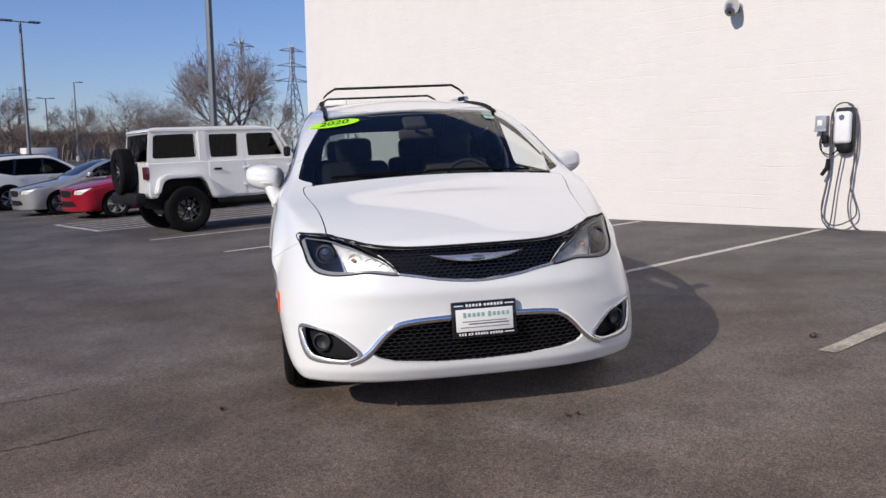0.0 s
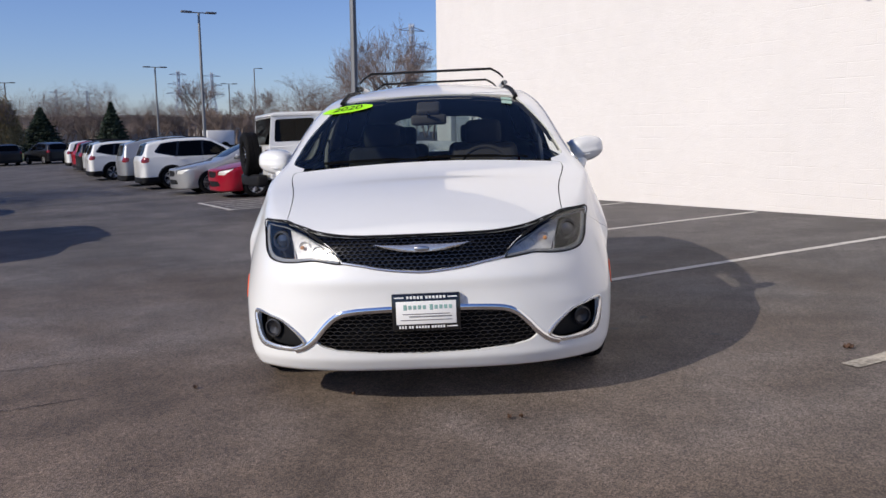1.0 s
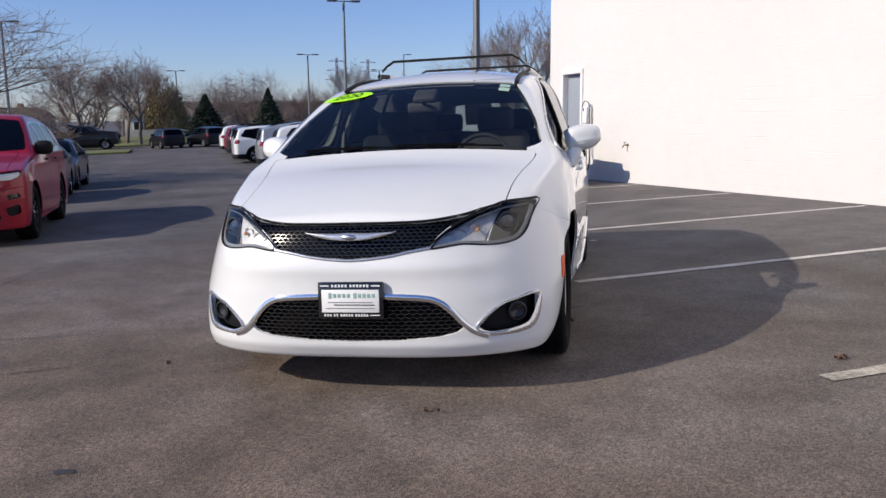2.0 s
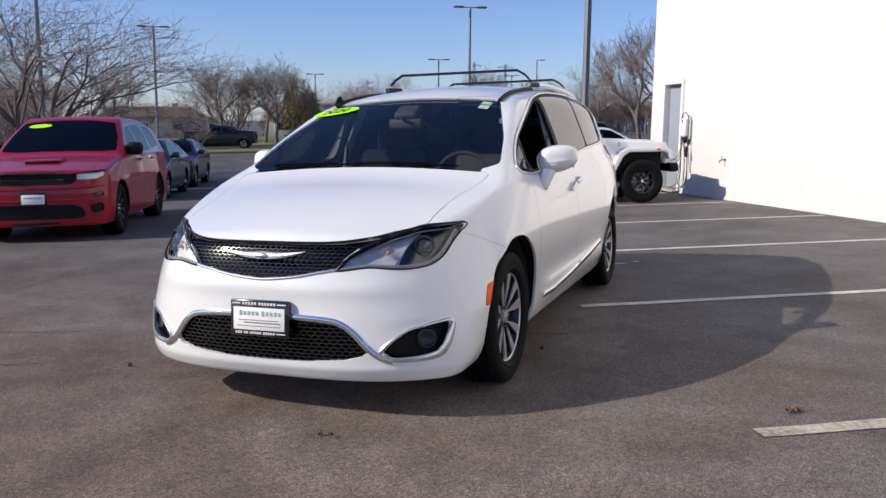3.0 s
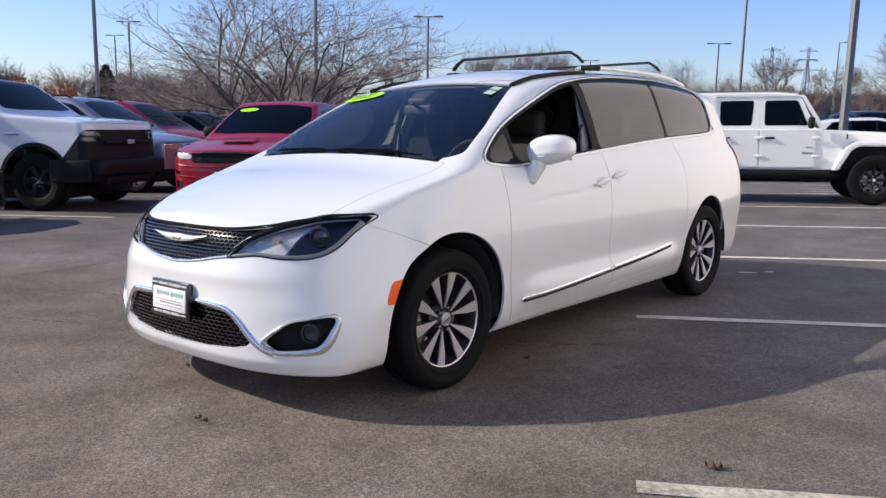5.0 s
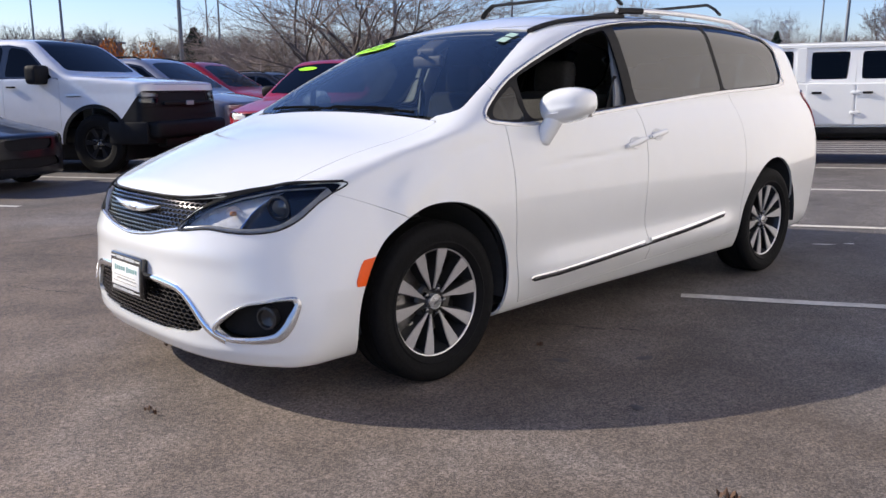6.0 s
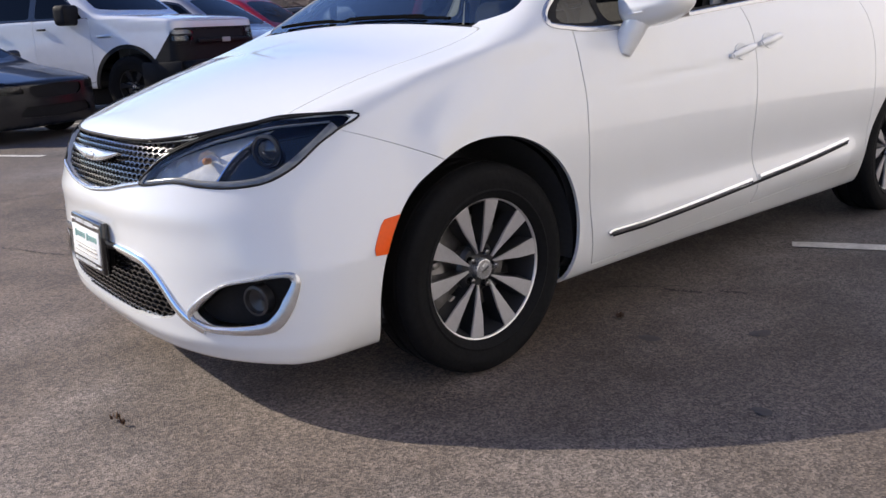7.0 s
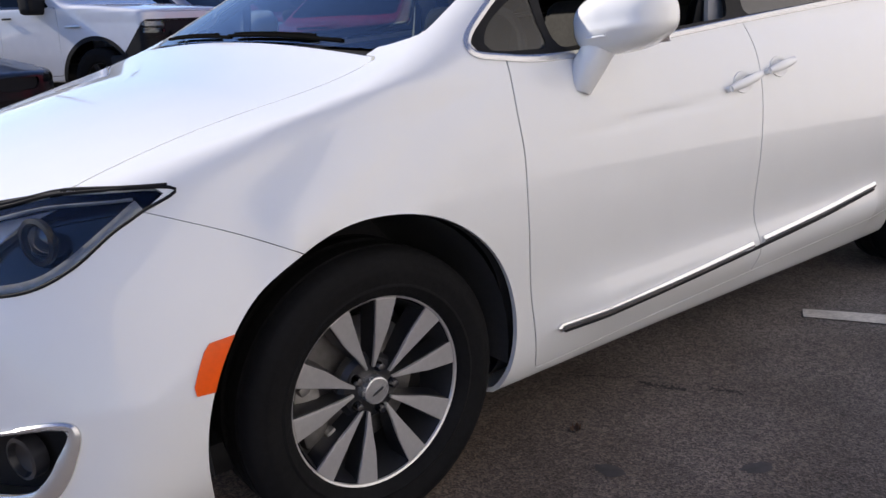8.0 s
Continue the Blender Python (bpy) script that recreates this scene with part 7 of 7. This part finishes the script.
def pylon(u, v, height):
    """A lattice tower with three cross arms."""
    bm = bmesh.new()
    w0, w1 = height * 0.11, height * 0.016

    def at(k, i):
        w = w0 + (w1 - w0) * min(1, k * 1.35)
        c = ((1, 1), (-1, 1), (-1, -1), (1, -1))[i % 4]
        return (c[0] * w, c[1] * w, k * height)
    r = height * 0.0035
    for i in range(4):
        tube([at(k, i) for k in (0, 0.3, 0.6, 0.74, 1)], r * 1.4, 4, bm)
        ks = [0, 0.18, 0.33, 0.46, 0.56, 0.65, 0.74, 0.82, 0.90, 1.0]
        for a, b in zip(ks, ks[1:]):
            tube([at(a, i), at(b, i + 1)], r, 3, bm)
            tube([at(a, i + 1), at(b, i)], r, 3, bm)
    for k, arm in ((0.66, 0.19), (0.80, 0.16), (0.94, 0.13)):
        for s in (1, -1):
            tube([(0, 0, k * height), (s * arm * height, 0, k * height)], r * 1.5, 4, bm)
            tube([(0, 0, (k + 0.035) * height), (s * arm * height, 0, k * height)], r * 1.2, 4, bm)
    p = at_uv(u, v)
    ob = part("pylon", bm, HAZED_PYLON, None, "", Matrix.Translation(p) @ Matrix.Rotation(radians(LOT), 4, "Z"), 0)
    tagged(ob, "grey steel lattice power pylon with painted-in haze, far behind the lot", "pylon", "pylons")


for u, v, h in ((48, 240.9, 18.8), (57, 239, 18.4), (95.3, 187.4, 28), (111.2, 190.1, 28), (20.5, 300, 16.5), (31, 310, 16.5), (-2, 260, 15)):
    pylon(u, v, h)

# far structures: long brown shed, white trailer, brush belt, verge
SHED = mat("weathered_grey_cladding", (0.20, 0.19, 0.185), 0.8, vary=0.15, scale=0.8)
SHED_PALE = mat("pale_stucco", (0.5, 0.46, 0.40), 0.8, vary=0.08, scale=0.8)


def far_block(name, label, cat, u, v, su, sv, h, material, z=0.0):
    ob = part(name, box_bm(su, sv, h, (0, 0, h / 2), 0.08), material, None, "", Matrix.Translation(at_uv(u, v, z - 0.05)) @ Matrix.Rotation(radians(LOT), 4, "Z"), 0)
    return tagged(ob, label, cat)


def shed(u, v, su, sv, h):
    hall = thing("storage_hall", "long low grey-brown storage hall beyond the lot", "building", Matrix.Translation(at_uv(u, v, -0.05)) @ Matrix.Rotation(radians(LOT), 4, "Z"))
    part("wall", box_bm(su, sv, h, (0, 0, h / 2), 0.05), SHED, hall)
    part("roof", box_bm(su + 0.8, sv + 0.8, 0.35, (0, 0, h + 0.17), 0.05), SHED_PALE, hall, "pale flat roof edge")
    n = int(su / 5)
    for k in range(n):
        x = -su / 2 + (k + 0.5) * su / n
        part("bay_door", box_bm(3.2, 0.12, h * 0.62, (x, -sv / 2 - 0.03, h * 0.33), 0.03), SHED_PALE if k % 3 == 0 else GREY_PAINTED, hall)




def house(u, v, su, sv, h):
    home = thing("house", "low beige house with a brown hipped roof behind the lot", "house", Matrix.Translation(at_uv(u, v, -0.05)) @ Matrix.Rotation(radians(LOT), 4, "Z"))
    part("wall", box_bm(su, sv, h, (0, 0, h / 2), 0.03), SHED_PALE, home, "beige stucco wall")
    bm = bmesh.new()
    low = [bm.verts.new((x * (su / 2 + 0.5), y * (sv / 2 + 0.5), h)) for x, y in ((-1, -1), (1, -1), (1, 1), (-1, 1))]
    ridge = [bm.verts.new((x * (su / 2 - 1.6), 0, h + 1.5)) for x in (-1, 1)]
    for f in ((low[0], low[1], ridge[1], ridge[0]), (low[1], low[2], ridge[1]), (low[2], low[3], ridge[0], ridge[1]), (low[3], low[0], ridge[0]), (low[3], low[2], low[1], low[0])):
        bm.faces.new(f)
    part("roof", bm, ROOF_BROWN, home, "brown shingled roof", None, 0)
    for x in (-0.32, -0.05, 0.3):
        w = part("window", box_bm(1.3, 0.10, 1.2, (x * su, -sv / 2 - 0.02, h * 0.55), 0.02), WHITE_TRIM, home)
        part("pane", box_bm(1.1, 0.04, 1.0, (x * su, -sv / 2 - 0.075, h * 0.55), 0.01), GLOSS_BLACK, w)
    part("chimney", box_bm(0.7, 0.7, 1.6, (su * 0.22, 0.5, h + 1.2), 0.03), BRICK_TAN, home, "tan brick chimney")


ROOF_BROWN = mat("brown_shingles", (0.13, 0.095, 0.075), 0.9, vary=0.2, scale=2)
BRICK_TAN = mat("tan_brick", (0.34, 0.21, 0.14), 0.85, vary=0.2, scale=6)
house(-1.5, 113.5, 9.0, 7.0, 2.7)
house(-22.0, 118.0, 13.0, 8.0, 3.0)
shed(26, 135, 60, 12, 4.0)
shed(-116, 102, 64, 14, 5.4)


def trailer(u, v):
    t = thing("box_trailer", "white box trailer parked beyond the row of cars", "trailer", Matrix.Translation(at_uv(u, v)) @ Matrix.Rotation(radians(LOT), 4, "Z"))
    part("box", box_bm(2.4, 1.8, 1.30, (0, 0, 1.25), 0.05), WHITE_TRIM, t)
    for x in (-0.35, 0.35):
        for s in (1, -1):
            part("wheel", lathe([(-0.12, 0.2), (-0.12, 0.45), (0.12, 0.45), (0.12, 0.2)], 20, "y", None, (x, 0.8 * s, 0.45)), RUBBER, t)
    part("chassis", box_bm(3.0, 0.9, 0.25, (0, 0, 0.55), 0.03), BLACK_PLASTIC, t)


trailer(16.4, 71.0)
GRASS = mat("dry_green_grass", (0.14, 0.15, 0.05), 0.95, vary=0.35, bump=0.4, scale=4)


def verge(name, u0, v0, u1, v1, h=0.12):
    """A kerbed strip of grass that follows the ground."""
    bm, nu, nv = bmesh.new(), max(2, int((u1 - u0) / 6)), max(2, int((v1 - v0) / 4))
    g = [[bm.verts.new(at_uv(u0 + (u1 - u0) * i / nu, v0 + (v1 - v0) * j / nv, h)) for i in range(nu + 1)] for j in range(nv + 1)]
    for j in range(nv):
        for i in range(nu):
            bm.faces.new((g[j][i], g[j][i + 1], g[j + 1][i + 1], g[j + 1][i]))
    edge = [e for e in bm.edges if e.is_boundary]
    ex = bmesh.ops.extrude_edge_only(bm, edges=edge)
    bmesh.ops.translate(bm, vec=(0, 0, -h - 0.05), verts=[q for q in ex["geom"] if isinstance(q, bmesh.types.BMVert)])
    bmesh.ops.recalc_face_normals(bm, faces=bm.faces)
    tagged(part(name, bm, GRASS, smooth=0), "dry green grass verge with a low kerb", "grass", kind="structure")


verge("verge_near", -24, 54.0, -3.6, 60.0)
verge("verge_far", -60, 69.5, 2.5, 112)
verge("verge_north", -30, 24.5, -8.5, 36)


def woods(name, pts, depth, height, n, seed, label):
    """A far belt of leafless trees as one stuff object."""
    rng = np.random.default_rng(seed)
    kinds = []
    for k in range(3):
        (trunk, crown), _ = bare_tree(40 + k, 8, 0.62, 4, 0.10, 3, 0.22)
        v, f, base = [], [], 0
        for mesh in (trunk, crown):
            co = np.empty(len(mesh.vertices) * 3)
            mesh.vertices.foreach_get("co", co)
            v.append(co.reshape(-1, 3))
            f += [tuple(base + i for i in p.vertices) for p in mesh.polygons]
            base += len(co) // 3
            bpy.data.meshes.remove(mesh)
        v = np.concatenate(v)
        kinds.append((v / v[:, 2].max(), np.array(f)))
    V_, F_, base = [], [], 0
    for _ in range(n):
        t = rng.random() * (len(pts) - 1)
        i = int(t)
        c = np.array(pts[i]) * (1 - t + i) + np.array(pts[i + 1]) * (t - i) + rng.normal(0, depth, 2)
        p = at_uv(*c)
        v, f = kinds[int(rng.integers(3))]
        a, h = rng.random() * 6.28, height * (0.55 + 0.6 * rng.random())
        w = h * rng.uniform(0.8, 1.3)
        V_.append(np.stack([w * (v[:, 0] * np.cos(a) - v[:, 1] * np.sin(a)) + p.x, w * (v[:, 0] * np.sin(a) + v[:, 1] * np.cos(a)) + p.y, h * v[:, 2] + p.z], -1))
        F_.append(f + base)
        base += len(v)
    if len({f.shape[1] for f in F_}) == 1:
        faces = np.concatenate(F_).tolist()
    mesh = bpy.data.meshes.new(name)
    mesh.from_pydata(np.concatenate(V_).tolist(), [], faces)
    mesh.materials.append(BRUSH)
    tagged(new(name, mesh), label, "woods", kind="stuff")


woods("far_woods", [(-40, 118), (-10, 122), (20, 122), (50, 112), (80, 95), (120, 70)], 5.0, 5.2, 210, 4, "belt of leafless brown woods along the horizon")
woods("west_woods", [(-150, 60), (-120, 80), (-90, 100), (-60, 110), (-40, 118)], 5.0, 7.6, 190, 6, "belt of leafless brown woods along the horizon")
woods("north_woods", [(20, 96), (30, 93), (42, 88)], 3.0, 4.6, 40, 12, "belt of leafless brown woods along the horizon")
woods("hedge_woods", [(-48, 46), (-36, 44), (-26, 44), (-18, 44), (-8, 48)], 2.0, 3.2, 80, 8, "low belt of leafless brush behind the parked cars")


# wall fittings: bulkhead lamp, two wall chargers, meter box, door
def wall_lamp():
    m = lot_frame(WALL_U, 2.72, 3.25) @ Matrix.Diagonal((1.15, 1.15, 1.15, 1))
    lamp = thing("wall_lamp", "grey round flood lamp on the white wall", "lamp", m)
    part("base", lathe([(-0.03, 0.05), (0.0, 0.06)], 20, "y"), GREY_PAINTED, lamp)
    part("arm", tube([(0, 0, 0), (0, -0.07, -0.01), (0, -0.12, -0.04)], 0.018, 8), GREY_PAINTED, lamp)
    part("head", lathe([(-0.11, 0.02), (-0.10, 0.06), (-0.04, 0.085), (0.06, 0.09), (0.09, 0.08), (0.095, 0.0001)], 24, "y", None, (0, 0, 0), False), SATIN, lamp, "silver lamp head", pose(0, -0.17, -0.02, 35, 0, 20))


CABLE = mat("grey_cable_rubber", (0.07, 0.07, 0.072), 0.6, vary=0.1, scale=40)


def charger(v, z, with_box):
    m = lot_frame(WALL_U, v, z)
    c = thing("wall_charger", "white electric car charger with coiled black cable on the wall", "charger", m, "wall chargers")
    part("back_plate", box_bm(0.26, 0.06, 0.52, (0, -0.03, 0.02), 0.08, 4), RIM_DARK if with_box else CHARGER_WHITE, c)
    part("case", box_bm(0.215, 0.11, 0.42, (0, -0.105, 0.02), 0.055, 5), CHARGER_WHITE, c, "white rounded case")
    part("logo_disc", lathe([(-0.003, 0.0001), (-0.003, 0.036), (0.0, 0.036)], 20, "y", None, (0, -0.161, 0.15)), PALE_BADGE, c)
    part("cable_bail", sphere_bm(0.10, 0.07, 0.075, 2.6), BLACK_PLASTIC, c, "", pose(0.02, -0.07, -0.24))
    k = 1 if with_box else -1
    runs = [[(-.15, -.07, .10), (-.135, -.09, .25), (-.07, -.10, .325), (.04, -.10, .335), (.13, -.10, .27), (.165, -.09, .08), (.155, -.09, -.28), (.14, -.09, -.62), (.105, -.10, -.97), (.17, -.14, -1.19), (.34, -.22, -1.30), (.60, -.26, -1.305)],
            [(.06, -.11, .32), (.145, -.11, .24), (.18, -.10, .05), (.18, -.09, -.28), (.125, -.10, -.70), (.22, -.11, -1.02), (.19, -.13, -1.15), (.0, -.15, -1.25), (-.14, -.13, -1.22), (-.235, -.11, -1.06), (-.195, -.10, -.76), (-.165, -.09, -.48), (-.165, -.09, .12), (-.12, -.10, .27)],
            [(-.145, -.09, .08), (-.155, -.09, -.52), (-.225, -.12, -1.08), (-.13, -.17, -1.27), (.0, -.20, -1.295), (.26, -.24, -1.31), (.60, -.28, -1.305)],
            [(.01, -.10, -.28), (-.06, -.10, -.75), (-.10, -.12, -1.20), (-.13, -.15, -1.28)]]
    for pts in runs:
        part("cable", tube(curve_through([(x * k, y, z) for x, y, z in pts], 90), 0.0095, 7), CABLE, c, "black charging cable")
    if not with_box:
        for q in (0.0, 0.06):
            pts = [(0.0, -0.12, -0.24), (0.12 + q, -0.30, -0.62 - q), (0.34, -0.62, -0.66 - q), (0.52, -0.90, -0.42), (0.56, -0.98, -0.38)]
            part("cable", tube(curve_through(pts, 60), 0.009, 7), CABLE, c)
    part("plug", tube([(-0.17 * k, -0.12, -0.38), (-0.175 * k, -0.13, -0.50), (-0.235 * k, -0.15, -0.60)], 0.03, 10, None, None, False, [0.7, 1.0, 0.8]), BLACK_PLASTIC, c, "black charging plug")
    if with_box:
        b = thing("meter_box", "grey steel switch box on the wall", "switch box", lot_frame(WALL_U, v + 0.30, z + 0.09))
        part("box", box_bm(0.15, 0.10, 0.19, (0, -0.05, 0), 0.008), GREY_PAINTED, b)
        part("lid", box_bm(0.165, 0.02, 0.03, (0, -0.10, -0.10), 0.006), GREY_PAINTED, b)
        part("rating_label", box_bm(0.065, 0.003, 0.075, (-0.01, -0.1015, 0.0), 0.001), WHITE_VINYL, b)
        part("lead", tube(curve_through([(0.02, -0.04, -0.10), (-0.02, -0.05, -0.25), (0.02, -0.06, -0.38), (0.16, -0.07, -0.41), (0.28, -0.07, -0.28)], 40), 0.009, 7), BLACK_PLASTIC, b)
        part("socket", box_bm(0.09, 0.09, 0.12, (0.05, -0.05, -0.22), 0.03, 3), BLACK_PLASTIC, b, "black holster")


wall_lamp()
charger(1.13, 1.50, True)
charger(12.35, 1.36, False)


def wall_door():
    m = lot_frame(WALL_U, 13.18, -0.03)
    d = tagged(part("door_1", box_bm(0.84, 0.05, 2.30, (0, 0.12, 1.165), 0.004), GREY_PAINTED, None, "", m), "grey painted steel door in the white wall", "door", kind="structure")
    part("door_frame", box_bm(1.06, 0.06, 0.10, (0, -0.02, 2.42), 0.008), WHITE_TRIM, d)
    for s in (1, -1):
        part("door_frame", box_bm(0.09, 0.06, 2.37, (0.485 * s, -0.02, 1.185), 0.008), WHITE_TRIM, d)
    part("door_handle", lathe([(-0.05, 0.028), (0.0, 0.028)], 16, "y", None, (0.36, 0.07, 1.03)), SATIN, d, "round steel knob")
    part("threshold", box_bm(1.0, 0.25, 0.04, (0, -0.05, -0.01), 0.01), CONCRETE, d)


wall_door()


def wall_tap(v, z):
    """A garden tap on a short pipe, its hose end turned down."""
    tap = thing("wall_tap", "small weathered brass tap on the white wall", "tap", lot_frame(WALL_U, v, z))
    part("flange", lathe([(-0.012, 0.0001), (-0.012, 0.03), (0.0, 0.034)], 16, "y"), TAP_BRASS, tap)
    part("spout", tube([(0, 0, 0), (0, -0.07, 0), (0, -0.11, -0.01), (0, -0.125, -0.06)], 0.014, 10), TAP_BRASS, tap)
    part("tap_wheel", lathe([(0.055, 0.0001), (0.055, 0.032), (0.066, 0.030), (0.066, 0.0001)], 12, "z", None, (0, -0.075, 0)), STEEL, tap, "round grey tap wheel")
    part("spindle", tube([(0, -0.075, 0), (0, -0.075, 0.06)], 0.007, 8), STEEL, tap)


TAP_BRASS = mat("weathered_brass", (0.30, 0.22, 0.13), 0.45, metal=0.7, vary=0.2, scale=60)
wall_tap(10.67, 0.755)


# cracks, leaves and small marks on the asphalt
TAR = mat("dark_crack_filler", (0.035, 0.031, 0.028), 0.85, vary=0.3, scale=30)


def crack(points, width, seed):
    rng = random.Random(seed)
    bm, rows = bmesh.new(), []
    c = curve_through(points, 40)
    for k, (x, y) in enumerate(c):
        w = 0.5 * width * rng.uniform(0.3, 1.3)
        jx, jy = rng.gauss(0, 0.006), rng.gauss(0, 0.006)
        t = c[min(k + 1, len(c) - 1)] - c[max(k - 1, 0)]
        n = np.array([-t[1], t[0]]) / max(np.linalg.norm(t), 1e-6) * w
        rows.append([bm.verts.new((x + jx + s * n[0], y + jy + s * n[1], ground_z(x, y) + 0.003)) for s in (1, -1)])
    for p, q in zip(rows, rows[1:]):
        bm.faces.new((p[0], p[1], q[1], q[0]))
    tagged(part("crack", bm, TAR, smooth=0), "narrow dark crack in the asphalt", "crack", "cracks", "structure")


for k, (pts, w) in enumerate((([(-3.5, -0.3), (-3.04, -0.05), (-2.56, 0.12), (-2.35, 0.20), (-2.15, 0.31)], .010), ([(-2.61, -0.89), (-2.32, -0.74), (-2.15, -0.68), (-1.87, -0.525)], .010), ([(-4.2, -0.5), (-4.15, 0.15), (-4.21, 0.94), (-4.28, 1.5), (-4.7, 2.82)], .014),
                               ([(-9.1, 9.3), (-7.4, 9.2), (-5.76, 9.14)], .02), ([(0.65, 0.956), (0.76, 1.05), (0.82, 1.10)], .006), ([(0.86, 1.095), (0.93, 1.12), (1.0, 1.16)], .020), ([(1.05, 1.22), (1.09, 1.24), (1.14, 1.265)], .012), ([(2.6, 5.2), (4.2, 6.1), (5.0, 6.6)], .010))):
    crack(pts, w, k)


def fallen_leaf(x, y, size, turn, material):
    bm = bmesh.new()
    n = 9
    mid = [bm.verts.new((size * (k / (n - 1) - 0.5), 0, 0.012 + 0.010 * math.sin(k))) for k in range(n)]
    for s in (1, -1):
        rim = [bm.verts.new((size * (k / (n - 1) - 0.5), s * size * 0.34 * math.sin(math.pi * (0.04 + 0.92 * k / (n - 1))) * (1 if k % 2 else 0.75), 0.016 + 0.014 * math.cos(2.2 * k))) for k in range(n)]
        for k in range(n - 1):
            bm.faces.new((mid[k], mid[k + 1], rim[k + 1], rim[k]) if s > 0 else (mid[k + 1], mid[k], rim[k], rim[k + 1]))
    tagged(part("fallen_leaf", bm, material, None, "", pose(x, y, ground_z(x, y), 4, -3, turn)), "curled dry brown leaf on the asphalt", "leaf", "fallen leaves")


LEAF = mat("dry_leaf", (0.11, 0.058, 0.034), 0.8, vary=0.3, scale=60)
for x, y, s, a in ((2.38, -0.085, .075, 20), (0.38, -1.085, .032, 80), (0.435, -1.08, .022, 10), (-1.30, -0.43, .035, 150), (-0.40, -0.65, .022, 40), (0.945, 0.69, .035, 70)):
    fallen_leaf(x, y, s, a, LEAF)


def blot(x, y, long, wide, turn, seed, material, name, label, category):
    """A thin flat mark with a ragged outline on the asphalt."""
    rng = random.Random(seed)
    bm = bmesh.new()
    mid = bm.verts.new((0, 0, 0.0045))
    ring = [bm.verts.new((long * math.cos(a) * rng.uniform(0.75, 1.1), wide * math.sin(a) * rng.uniform(0.75, 1.1), 0.003)) for a in np.linspace(0, 2 * math.pi, 18, endpoint=False)]
    for k in range(18):
        bm.faces.new((mid, ring[k], ring[(k + 1) % 18]))
    e = 0.2
    m = pose(x, y, ground_z(x, y), math.degrees(math.atan2(ground_z(x, y + e) - ground_z(x, y - e), 2 * e)), -math.degrees(math.atan2(ground_z(x + e, y) - ground_z(x - e, y), 2 * e)), turn)
    tagged(part(name, bm, material, None, "", m, 0), label, category, name + "s", "structure")


OIL = mat("oil_spot", (0.045, 0.040, 0.038), 0.6, vary=0.3, scale=40)
for k, (x, y, a, b, turn) in enumerate(((1.16, 0.595, 0.045, 0.03, 20), (1.42, 0.90, 0.05, 0.03, 60), (-0.9, -1.9, 0.05, 0.03, 10), (1.75, 0.35, 0.035, 0.025, 0))):
    blot(x, y, a, b, turn, k, OIL, "oil_spot", "small dark oil spot on the asphalt", "stain")
for k, (x, y, a) in enumerate(((0.823, 4.335, 0.09), (0.964, 4.503, 0.045), (1.35, -2.35, 0.05))):
    blot(x, y, a, 0.02, LOT, 20 + k, LINE_PAINT, "paint_chip", "stray fleck of white line paint", "paint fleck")
